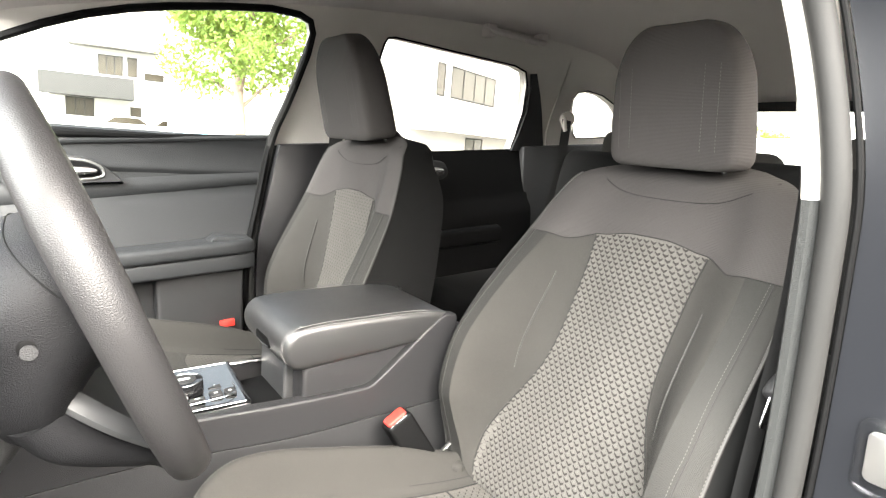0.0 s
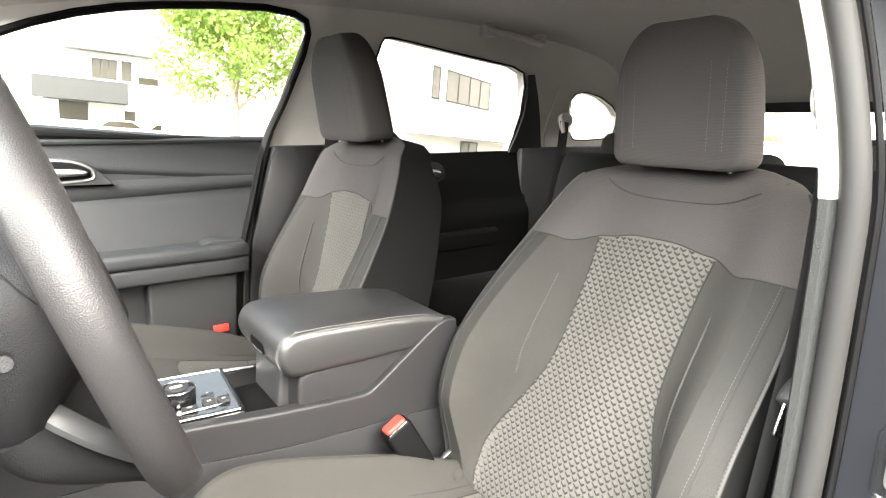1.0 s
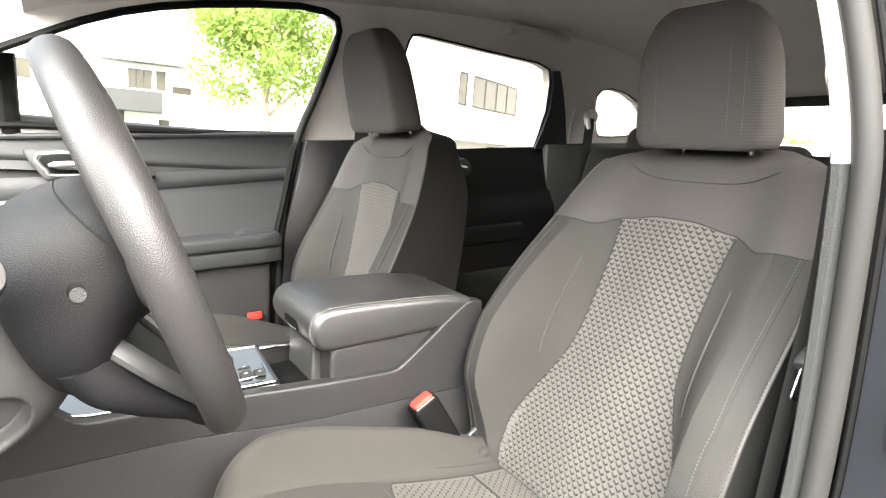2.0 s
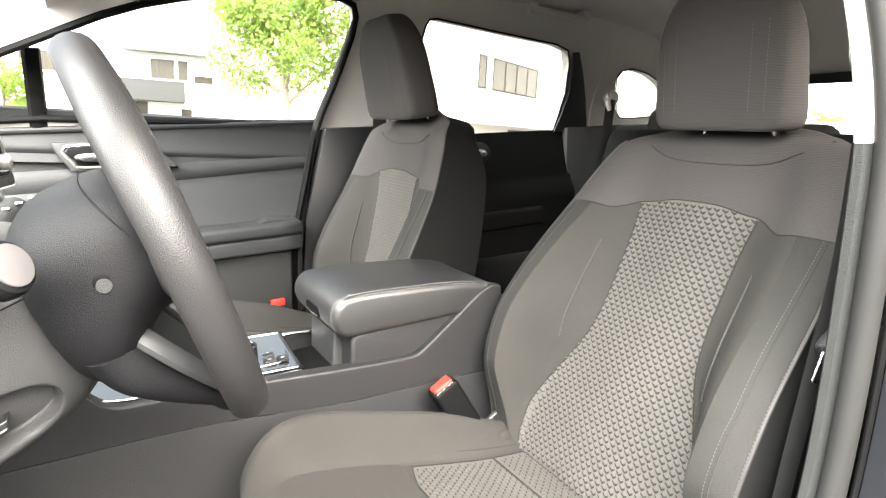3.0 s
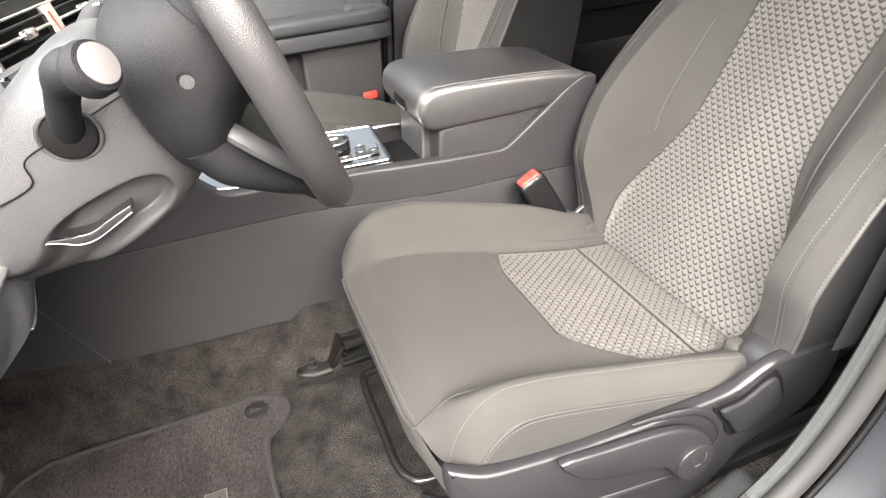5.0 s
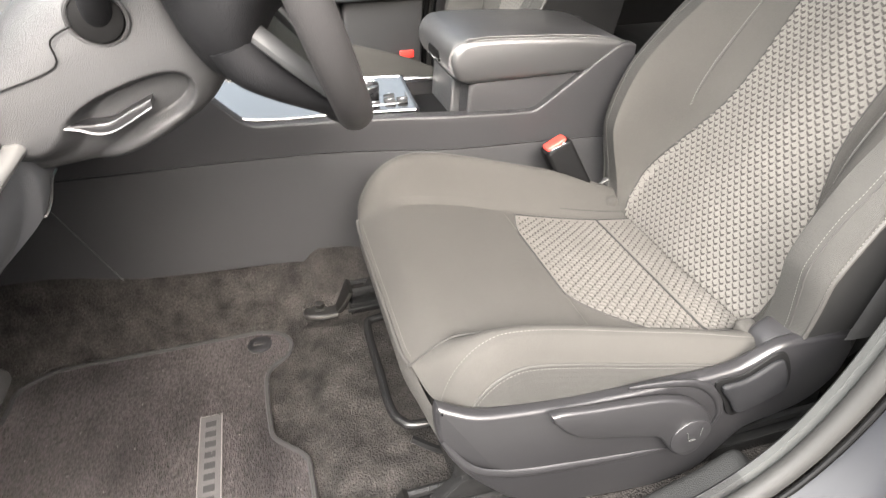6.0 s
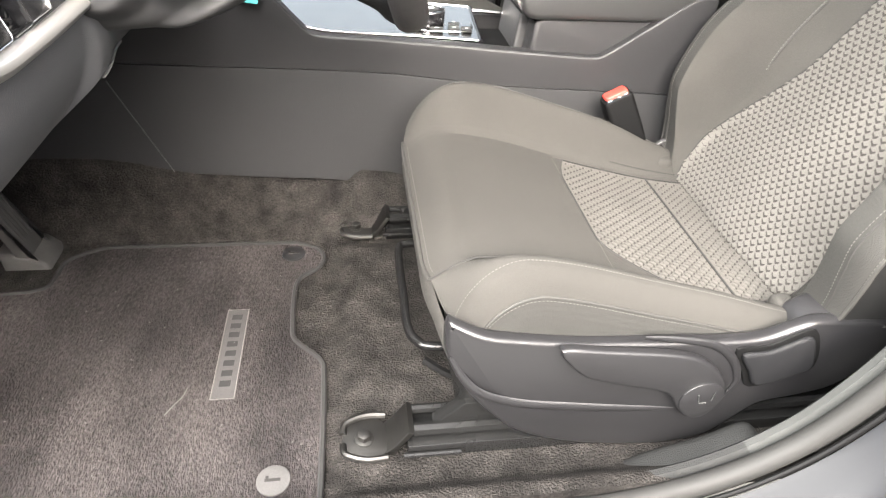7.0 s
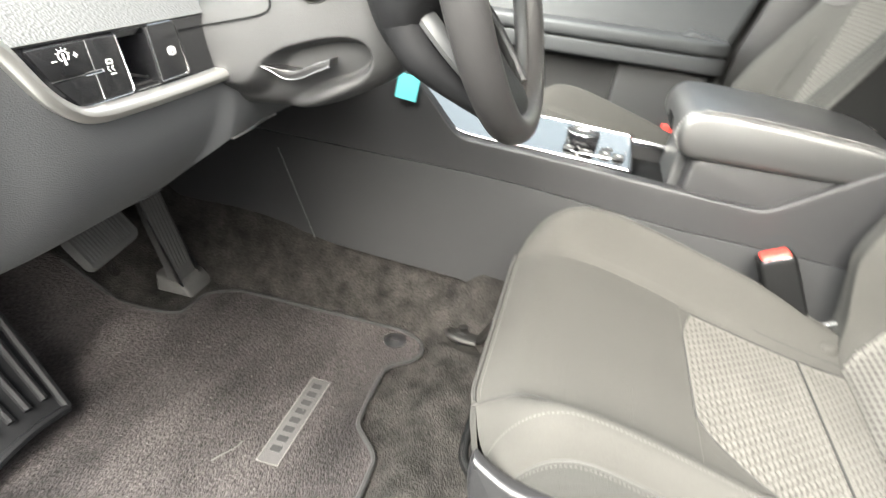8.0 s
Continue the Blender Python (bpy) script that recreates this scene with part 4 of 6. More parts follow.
lid = part("armrest_lid", prism(lid_pts, "y", -0.099, 0.132, 0.012, 4), LIDSKIN, console, "padded black armrest lid with stitching")
lid_top = table([(0.28, 0.880), (0.296, 0.902), (0.325, 0.911), (0.42, 0.908), (0.54, 0.899), (0.605, 0.886)])
for inset in (0.0040, 0.0095):
    fall = 0.012 - math.sqrt(0.012 ** 2 - (0.012 - inset) ** 2)
    part("lid_stitching", stitches([(x, -0.099 + inset, lid_top(x) - fall + 0.0006) for x in span(0.322, 0.600, 70)], 0.0052, 0.0036, 0.0007), GREYPRINT, lid)
part("lid_seam", tube([(x, -0.0925 + 0.0025, lid_top(x) - 0.0012) for x in span(0.312, 0.605, 60)], 0.0013, 5), SEAM, lid)
for inset in (0.0095, 0.0155):
    drop = curve([(0.318, -0.099 + inset, lid_top(0.318) + 0.0008), (0.2985, -0.099 + inset, 0.9045), (0.2875, -0.099 + inset, 0.8925), (0.2830, -0.099 + inset, 0.878), (0.2832, -0.099 + inset, 0.866), (0.288, -0.099 + inset, 0.853)], 8)
    part("lid_stitching", stitches(drop, 0.0052, 0.0036, 0.0007), GREYPRINT, lid)
part("lid_latch", moved(prism(rounded(0.07, 0.020, 0.008), "x", -0.004, 0.004, 0.002), pose(0.286, 0.013, 0.866)), DARKRUBBER, lid, "dark latch recess")
part("latch_lip", tube([(0.2835, -0.018, 0.860), (0.2825, 0.013, 0.858), (0.2835, 0.044, 0.860)], 0.0020, 6), CHROME, lid)
tag = tagged(part("paper_tag", moved(prism(rounded(0.036, 0.042, 0.002), "y", -0.0006, 0.0006, 0.0002, 1), pose(-0.148, -0.072, 0.866, 0, 8, 6)), TEAL), "small teal paper tag hanging beside the console", "paper tag")

# ---- seat belt buckle, driver side ----
buckle = thing("seat_belt_buckle", 0.47, -0.150, 0.62, "black seat belt buckle with red release button", "belt buckle", "belt buckles")
bm_pose = pose(0.482, -0.158, 0.688, -6, -28, 0)
part("buckle_body", moved(prism(rounded(0.052, 0.104, 0.008), "y", -0.019, 0.019, 0.006, 3), bm_pose), DARKRUBBER, buckle)
part("release_button", moved(prism(rounded(0.040, 0.026, 0.006), "z", -0.004, 0.006, 0.003, 3), bm_pose @ pose(0.0, 0.0, 0.0510)), RED, buckle, "bright red release button")
part("buckle_rim", moved(tube([(x, y, 0.052) for x, y in rounded(0.050, 0.034, 0.008)], 0.0014, 6, True), bm_pose), CLEAR, buckle)
part("buckle_stalk", tube(curve([(0.50, -0.148, 0.645), (0.535, -0.140, 0.60), (0.60, -0.135, 0.55)], 6), 0.012, 8, flat=0.5), SOFT, buckle)
part("anchor_cover", prism([(0.548, 0.622), (0.560, 0.640), (0.590, 0.655), (0.602, 0.640), (0.585, 0.610), (0.555, 0.605)], "y", -0.160, -0.148, 0.003), CHROME, buckle, "bright steel buckle anchor")
part("stalk_bracket", prism([(0.545, 0.585), (0.585, 0.605), (0.615, 0.60), (0.60, 0.56), (0.56, 0.555)], "y", -0.155, -0.150, 0.001), STEEL, buckle, "bare steel anchor plate")

# ---- steering wheel and column ----
WHEEL = Matrix.Translation((0.021, -0.375, 1.100)) @ Matrix.Rotation(radians(-17.3), 4, "Y")
wheel = thing("steering_wheel", 0.021, -0.375, 1.10, "grained black steering wheel with three spokes", "steering wheel")
RIM = 0.181
loops = []
for i in range(96):
    a = 2 * math.pi * i / 96
    c, q = math.cos(a), math.sin(a)
    ring = []
    for j in range(18):
        b = 2 * math.pi * j / 18
        bulge = 1 + 0.10 * math.exp(-((abs(math.degrees(a) - 180) - 125) / 22) ** 2)
        ring.append((0.0185 * math.sin(b) * bulge, (RIM + 0.0150 * math.cos(b) * bulge) * q, (RIM + 0.0150 * math.cos(b) * bulge) * c))
    loops.append(ring)
loops.append(loops[0])
bm = loft(loops, False)
bmesh.ops.remove_doubles(bm, verts=bm.verts, dist=1e-6)
rim = part("rim", moved(bm, WHEEL), LEATHER, wheel, "thick grained rim")
part("rim_seam", moved(tube([(0.0, (RIM - 0.0152) * math.sin(a), (RIM - 0.0152) * math.cos(a)) for a in span(0, 2 * math.pi, 90)][:-1], 0.0012, 5, True), WHEEL), SEAM, rim)
def hub_loop(x, low, high, w):
    loop = []
    for j in range(64):
        a = 2 * math.pi * j / 64
        c, q = math.cos(a), math.sin(a)
        py, pz = (0.62, 0.60) if q > 0 else (0.90, 0.90)  # rounder towards the lower spoke
        loop.append((x, w * math.copysign(abs(c) ** py, c), (low + high) / 2 + (high - low) / 2 * math.copysign(abs(q) ** pz, q)))
    return loop


hub_low = table([(-0.116, -0.045), (-0.113, -0.070), (-0.105, -0.090), (-0.090, -0.100), (-0.070, -0.098), (-0.050, -0.070), (-0.030, -0.052), (-0.004, -0.046), (0.012, -0.040), (0.022, -0.025)])
hub_high = table([(-0.116, 0.030), (-0.113, 0.048), (-0.105, 0.062), (-0.090, 0.073), (-0.060, 0.079), (-0.030, 0.079), (-0.004, 0.070), (0.012, 0.055), (0.022, 0.032)])
hub_wide = table([(-0.116, 0.062), (-0.113, 0.085), (-0.105, 0.104), (-0.090, 0.121), (-0.060, 0.137), (-0.030, 0.139), (-0.004, 0.130), (0.012, 0.108), (0.022, 0.072)])
hub = [hub_loop(x, hub_low(x), hub_high(x), hub_wide(x)) for x in (-0.116, -0.113, -0.109, -0.105, -0.098, -0.090, -0.080, -0.070, -0.060, -0.045, -0.030, -0.017, -0.004, 0.004, 0.012, 0.022)]
hub_ob = part("hub", moved(loft(hub), WHEEL), HUBSKIN, wheel, "grained plastic hub shell")
joint = [(-0.043 + 0.45 * (hub_high(-0.036) - z), y * 1.002, z + 0.0004) for x, y, z in hub_loop(-0.036, hub_low(-0.036), hub_high(-0.036), hub_wide(-0.036)) if z > 0.035]
part("hub_joint", moved(tube(joint, 0.0007, 5), WHEEL), DARKRUBBER, hub_ob)
# hub dimple as two discs: dark for its shade, paler for its lit lower half
part("hub_hole", moved(disc((-0.055, -0.1360, 0.014), (-0.10, -1, 0.02), 0.0068, 0.0022, 24), WHEEL), DARKRUBBER, hub_ob)
part("hole_plug", moved(disc((-0.0552, -0.1383, 0.0115), (-0.10, -1, 0.02), 0.0055, 0.0014, 24, 0), WHEEL), GRAIN, hub_ob)
for e in (-1, 1):
    lp = []
    for k in range(9):
        t = k / 8
        y = e * lerp(0.105, 0.172, t)
        hh, dd, cx = lerp(0.034, 0.022, t ** 0.7), lerp(0.018, 0.011, t), lerp(-0.010, -0.001, t)
        lp.append([(cx + dd * math.copysign(abs(math.cos(a)) ** 0.7, math.cos(a)), y, 0.004 + hh * math.copysign(abs(math.sin(a)) ** 0.7, math.sin(a))) for a in span(0, 2 * math.pi, 24)[:-1]])
    part("spoke", moved(loft(lp), WHEEL), GRAIN, wheel)
leg = []
leg_back = table([(-0.182, -0.014), (-0.172, -0.028), (-0.155, -0.037), (-0.134, -0.056), (-0.110, -0.079), (-0.085, -0.098), (-0.05, -0.108)])
leg_front = table([(-0.182, 0.010), (-0.155, 0.004), (-0.134, -0.008), (-0.110, -0.020), (-0.085, -0.032), (-0.05, -0.044)])
leg_half = table([(-0.182, 0.056), (-0.155, 0.074), (-0.134, 0.090), (-0.110, 0.106), (-0.085, 0.119), (-0.05, 0.124)])
for z in span(-0.050, -0.180, 22):
    cx, dd, hw = (leg_back(z) + leg_front(z)) / 2, (leg_front(z) - leg_back(z)) / 2, leg_half(z)
    leg.append([(cx + dd * math.copysign(abs(math.cos(a)) ** 0.8, math.cos(a)), hw * math.copysign(abs(math.sin(a)) ** 0.7, math.sin(a)), z) for a in span(0, 2 * math.pi, 40)[:-1]])
spoke = part("lower_spoke", moved(loft(leg), WHEEL), HUBSKIN, wheel, "dark lower spoke")
for e in (-1, 1):
    part("spoke_trim", moved(tube(curve([(-0.066, e * 0.090, -0.030), (-0.050, e * 0.108, -0.052), (-0.036, e * 0.109, -0.078), (-0.025, e * 0.099, -0.102), (-0.013, e * 0.085, -0.128), (-0.004, e * 0.071, -0.150)], 5), lambda u: 0.0105 - 0.002 * u, 10, flat=0.7), WHEEL), SPOKETRIM, spoke, "satin silver spoke trim")

column = thing("steering_column", -0.17, -0.375, 1.0, "grained plastic steering column shroud with stalks", "steering column")
shroud_z = table([(-0.40, 0.945), (-0.30, 0.960), (-0.22, 0.976), (-0.185, 0.992), (-0.150, 1.012), (-0.118, 1.030), (-0.088, 1.043), (-0.066, 1.050)])
shroud_h = table([(-0.40, 0.045), (-0.30, 0.060), (-0.22, 0.070), (-0.185, 0.080), (-0.150, 0.088), (-0.118, 0.090), (-0.088, 0.084), (-0.066, 0.066)])
shroud_w = table([(-0.40, 0.085), (-0.30, 0.088), (-0.22, 0.088), (-0.185, 0.087), (-0.150, 0.086), (-0.118, 0.083), (-0.088, 0.078), (-0.066, 0.066)])
POCKET = [(p.x, p.y) for p in curve([(x, z, 0) for x, z in ((-0.40, 0.840), (-0.43, 0.90), (-0.40, 0.944), (-0.30, 0.944), (-0.232, 0.944), (-0.214, 0.948), (-0.203, 0.957), (-0.193, 0.970), (-0.179, 0.981), (-0.160, 0.991), (-0.131, 1.001), (-0.107, 1.006), (-0.090, 1.005), (-0.080, 0.998), (-0.0765, 0.986), (-0.081, 0.970), (-0.093, 0.955), (-0.111, 0.943), (-0.136, 0.928), (-0.169, 0.906), (-0.202, 0.884), (-0.30, 0.845))], 3, True)]


def pocket_depth(x, z):
    """0 outside the lever pocket, 1 well inside it."""
    inside, near = False, 1.0
    for p, q in zip(POCKET, POCKET[1:] + POCKET[:1]):
        if (p[1] > z) != (q[1] > z) and x < (q[0] - p[0]) * (z - p[1]) / (q[1] - p[1]) + p[0]:
            inside = not inside
        dx, dz = q[0] - p[0], q[1] - p[1]
        k = min(1.0, max(0.0, ((x - p[0]) * dx + (z - p[1]) * dz) / (dx * dx + dz * dz + 1e-12)))
        near = min(near, math.hypot(x - p[0] - k * dx, z - p[1] - k * dz))
    return smooth(0.0, lerp(0.022, 0.009, smooth(0.950, 0.985, z)), near) if inside else 0.0


lp = []
rise = span(1, -1, 120)
turns = [math.pi - math.asin(math.copysign(abs(k) ** (1 / 0.75), k)) for k in rise] + span(1.5 * math.pi, 2.5 * math.pi, 50)[1:-1]
for x in span(-0.40, -0.255, 14) + span(-0.250, -0.066, 118):
    loop = []
    for a in turns:
        px, y, z = x - 0.02 * math.sin(a), shroud_w(x) * math.copysign(abs(math.cos(a)) ** 0.6, math.cos(a)), shroud_z(x) + shroud_h(x) * math.copysign(abs(math.sin(a)) ** 0.75, math.sin(a))
        if y < -0.03:
            y += 0.022 * pocket_depth(px, z)
        loop.append((px, -0.375 + y, z))
    lp.append(loop)
shroud = part("shroud", loft(lp), GRAIN, column)
part("shroud_joint", tube(curve([(-0.085, -0.4585, 1.082), (-0.12, -0.4605, 1.068), (-0.148, -0.4625, 1.056), (-0.178, -0.4630, 1.042), (-0.182, -0.4630, 1.020), (-0.225, -0.4640, 1.005), (-0.30, -0.4640, 0.985)], 5), 0.0009, 5), DARKRUBBER, column)
part("stalk_boot", disc((-0.139, -0.452, 1.056), (0.05, -1, 0.1), 0.0215, 0.014, 28, 0.004), DARKRUBBER, column)
part("boot_rim", tube([(-0.139 + 0.0235 * math.cos(t), -0.4615 - 0.003 * math.sin(t), 1.056 + 0.0225 * math.sin(t)) for t in span(0, 2 * math.pi, 32)][:-1], 0.0020, 8, True, up=(0, 1, 0)), GRAIN, column, "rounded rim of the stalk opening")
stalk = part("turn_stalk", tube(curve([(-0.139, -0.450, 1.052), (-0.134, -0.475, 1.074), (-0.121, -0.503, 1.104), (-0.112, -0.526, 1.117), (-0.102, -0.539, 1.122), (-0.092, -0.545, 1.122)], 6), lambda u: 0.0125 + 0.0035 * smooth(0.3, 0.8, u), 16), HUBSKIN, column, "black turn signal stalk")
AIM = Vector((0.74, -0.56, 0.38)).to_track_quat("Z", "Y").to_matrix().to_4x4()
part("stalk_head", moved(disc((0, 0, -0.012), (0, 0, 1), 0.0195, 0.020, 32, 0.006), Matrix.Translation((-0.089, -0.549, 1.123)) @ AIM), HUBSKIN, stalk)
part("stalk_pad", moved(disc((0, 0, 0.0072), (0, 0, 1), 0.0148, 0.0025, 32, 0.001), Matrix.Translation((-0.089, -0.549, 1.123)) @ AIM), PALEPAD, stalk, "pale pad on the stalk end")
wiper = part("wiper_stalk", tube(curve([(-0.150, -0.30, 1.065), (-0.142, -0.24, 1.085), (-0.13, -0.19, 1.105), (-0.115, -0.15, 1.118)], 6), 0.0135, 12, flat=0.7), SOFT, column, "black wiper stalk")
part("stalk_mark", join(*[box((-0.125 + 0.012 * i, -0.186 + 0.012 * i, 1.1165 + 0.004 * i), (-0.118 + 0.012 * i, -0.179 + 0.012 * i, 1.1185 + 0.004 * i), 0.0004, 1) for i in range(3)]), WHITE, wiper)
blade_low = curve([(-0.198, 0, 0.965), (-0.184, 0, 0.962), (-0.168, 0, 0.956), (-0.152, 0, 0.958), (-0.132, 0, 0.968), (-0.117, 0, 0.976)], 5)
blade_top = curve([(-0.196, 0, 0.9665), (-0.182, 0, 0.9655), (-0.167, 0, 0.9645), (-0.154, 0, 0.9655), (-0.137, 0, 0.9735), (-0.1165, 0, 0.9825)], 5)
lever = part("tilt_lever", prism([(p.x, p.z) for p in blade_low] + [(p.x, p.z) for p in reversed(blade_top)], "y", -0.459, -0.438, 0.0012), SHIELD, column, "column tilt lever")
part("lever_edge", tube([Vector((p.x, -0.4592, p.z)) for p in blade_low], lambda u: 0.0008 + 0.0004 * smooth(0.7, 0.95, u), 6), LEVERMETAL, lever, "polished edge")
part("lever_edge", tube([Vector((p.x, -0.4592, p.z)) for p in blade_top[10:]], 0.0005, 6), LEVERMETAL, lever)


# ---- dashboard ----
dash = thing("dashboard", -0.45, 0.0, 0.9, "dark dashboard with switch panel, bright trim and centre screen", "dashboard")
knee = table([(0.0, -0.228), (0.25, -0.234), (0.5, -0.256), (0.75, -0.300), (0.92, -0.350), (1.0, -0.385)])
knee_z = table([(0.0, 0.945), (0.25, 0.900), (0.5, 0.855), (0.75, 0.806), (0.92, 0.774), (1.0, 0.765)])


trim_z = table([(-0.80, 1.085), (-0.735, 1.040), (-0.710, 1.015), (-0.696, 0.996), (-0.684, 0.980), (-0.671, 0.9675), (-0.654, 0.957), (-0.632, 0.9525), (-0.60, 0.951), (-0.541, 0.950), (-0.427, 0.951), (-0.07, 0.952)])


knee_end = table([(-0.735, 1.0), (-0.545, 1.0), (-0.50, 0.90), (-0.472, 0.70), (-0.452, 0.50), (-0.440, 0.44), (-0.284, 0.53), (-0.07, 0.56)])


def knee_at(y, t):
    """The knee panel: deep beside the column, cut short below it."""
    t = t * knee_end(y)
    x = knee(t) - 0.012 + 0.016 * smooth(-0.47, -0.44, y) * t * 2 - 0.02 * smooth(-0.44, -0.284, y)
    return Vector((x, y, lerp(trim_z(y) - 0.004, 0.774, (0.945 - knee_z(t)) / 0.18)))


part("knee_panel", thicken(grid(knee_at, span(-0.735, -0.55, 24) + span(-0.546, -0.43, 50) + span(-0.42, -0.07, 30), span(0, 1, 28)), lambda v: Vector((-0.012, 0, 0.001))), DASHLOW, dash, "dark knee panel under the wheel")
part("knee_lip", tube([knee_at(y, 1) + Vector((0.001, 0, -0.001)) for y in span(-0.60, -0.48, 16)], lambda u: 0.0024 * max(0.15, math.sin(math.pi * min(1, 0.25 + u * 0.72))), 6), DASHLOW, dash)
part("knee_lip", tube([knee_at(y, 1) + Vector((0.001, 0, -0.001)) for y in span(-0.438, -0.284, 24)], 0.0015, 6), PALEPAD, dash, "pale lower edge below the column")
part("under_panel", shell(lambda y, t: (knee_at(y, 1) + Vector((-0.008, 0, 0.005))).lerp(Vector((-0.85, y, 0.91)), t), span(-0.735, -0.07, 60), span(0, 1, 6), 0.01, see=(0, 0, -1)), SOFT, dash)


trim_ys = span(-0.735, -0.395, 90)
bm = bmesh.new()
rows = []
for y in trim_ys:
    z, slope = trim_z(y), (trim_z(y + 0.004) - trim_z(y - 0.004)) / 0.008
    n = Vector((0, -slope, 1)).normalized()
    c = Vector((-0.233, y, z))
    rows.append([bm.verts.new(c + n * a + Vector((b, 0, 0))) for a, b in ((-0.0050, -0.012), (-0.0062, 0.000), (-0.0035, 0.0035), (0.0, 0.0045), (0.0035, 0.0030), (0.0058, -0.001), (0.0055, -0.012))])
for a, b in zip(rows, rows[1:]):
    for k in range(6):
        bm.faces.new((a[k], a[k + 1], b[k + 1], b[k]))
part("metal_trim", bm, SILVER, dash, "satin silver trim strip")
BAY = (-0.5825, -0.5465, 0.961, 1.0055)


def fascia_at(y, t):
    return Vector((lerp(-0.243, -0.2593, t), y, lerp(max(0.945, trim_z(y)), 1.006, t)))


def fascia_piece(y0, y1, t0, t1):
    return shell(fascia_at, span(y0, y1, max(2, int((y1 - y0) / 0.008))), span(t0, t1, 5), 0.012, see=(1, 0, 0))


part("dash_fascia", join(fascia_piece(-0.708, BAY[0], 0, 1), fascia_piece(BAY[1], -0.30, 0, 1), fascia_piece(BAY[0], BAY[1], 0, 0.19), fascia_piece(BAY[0], BAY[1], 0.985, 1)), GLOSS, dash, "gloss black switch panel")
part("empty_switch_bay", join(box((-0.300, BAY[0] - 0.004, BAY[2] - 0.006), (-0.290, BAY[1] + 0.004, BAY[3] + 0.004), 0.001), box((-0.292, BAY[0] - 0.004, BAY[2] - 0.006), (-0.256, BAY[1] + 0.004, BAY[2] - 0.001), 0.001), box((-0.292, BAY[0] - 0.004, BAY[3] - 0.001), (-0.272, BAY[1] + 0.004, BAY[3] + 0.003), 0.001),
                              box((-0.292, BAY[0] - 0.004, BAY[2]), (-0.262, BAY[0], BAY[3]), 0.001), box((-0.292, BAY[1], BAY[2]), (-0.262, BAY[1] + 0.004, BAY[3]), 0.001)), GLOSS, dash, "empty switch opening")


def switch(pts, name, round_off=0.0008):
    """A flat key on the sloping switch panel, from its outline (y, z)."""
    bm = prism(pts, "x", 0.0, 0.005, round_off)
    for v in bm.verts:
        v.co.x += -0.2445 - 0.275 * (v.co.z - 0.945)
    return part(name, bm, SWITCHFACE, dash)


def mark_line(points, r, mat, parent, name):
    return part(name, tube([(-0.2395 - 0.275 * (z - 0.945), y, z) for y, z in points], r, 5), mat, parent)


def icon(points, y, z, k, r, parent, name):
    """White line marking round (y, z), k times the size of its points."""
    return mark_line([(y + k * p, z + k * q) for p, q in points], r, WHITE, parent, name)


SUNMARK = [(0.0055 * math.cos(t), 0.0045 * math.sin(t)) for t in span(-0.9, 4.1, 12)]
a = switch([(-0.6725, 1.0035), (-0.670, 1.0045), (-0.6185, 1.0045), (-0.6185, 0.9818), (-0.6620, 0.9818)], "dimmer_switch")
icon([(-0.0145, -0.003), (-0.009, -0.003)], -0.6425, 0.9965, 0.85, 0.00045, a, "dimmer_mark")
icon(SUNMARK, -0.6425, 0.9965, 0.85, 0.0006, a, "dimmer_mark")
icon([(0, 0.0025), (0, -0.0075)], -0.6425, 0.9965, 0.85, 0.0009, a, "dimmer_mark")
icon([(0.011, -0.001), (0.0155, -0.001)], -0.6425, 0.9965, 0.85, 0.0005, a, "dimmer_mark")
icon([(0.0132, -0.003), (0.0132, 0.0015)], -0.6425, 0.9965, 0.85, 0.0005, a, "dimmer_mark")
for k in range(5):
    icon([(0.0068 * math.cos(0.3 + 0.6 * k), 0.0058 * math.sin(0.3 + 0.6 * k)), (0.0085 * math.cos(0.3 + 0.6 * k), 0.0072 * math.sin(0.3 + 0.6 * k))], -0.6425, 0.9965, 0.85, 0.0003, a, "dimmer_mark")
switch([(-0.6612, 0.9798), (-0.6192, 0.9798), (-0.6202, 0.9590), (-0.641, 0.9590), (-0.645, 0.9605)], "blank_switch")
b = switch([(-0.6170, 1.0045), (-0.5850, 1.0040), (-0.5850, 0.962), (-0.5875, 0.959), (-0.6185, 0.9590)], "stability_switch")
icon([(-0.005, 0), (-0.004, 0.004), (0.004, 0.004), (0.005, 0), (-0.005, 0)], -0.601, 0.9845, 0.66, 0.00065, b, "skid_mark")
icon([(-0.004, -0.003), (-0.006, -0.006), (-0.003, -0.009)], -0.601, 0.9845, 0.66, 0.0005, b, "skid_mark")
icon([(0.004, -0.003), (0.001, -0.006), (0.004, -0.009)], -0.601, 0.9845, 0.66, 0.0005, b, "skid_mark")
icon([(-0.004, -0.0125), (0.005, -0.0125)], -0.601, 0.9845, 0.66, 0.0006, b, "skid_mark")
p = switch([(-0.5450, 1.0010), (-0.5445, 1.0045), (-0.5410, 1.0058), (-0.5110, 1.0062), (-0.5075, 1.0045), (-0.5060, 1.0010), (-0.5057, 0.9635), (-0.5085, 0.9598), (-0.5470, 0.9598)], "parking_brake_switch")
icon([(0.0065 * math.cos(t), 0.0065 * math.sin(t)) for t in span(0, 6.28, 20)], -0.522, 0.982, 0.55, 0.00045, p, "brake_mark")
icon([(-0.002, -0.004), (-0.002, 0.004), (0.002, 0.0035), (0.002, 0.0005), (-0.002, 0.0)], -0.522, 0.982, 0.55, 0.0005, p, "brake_mark")
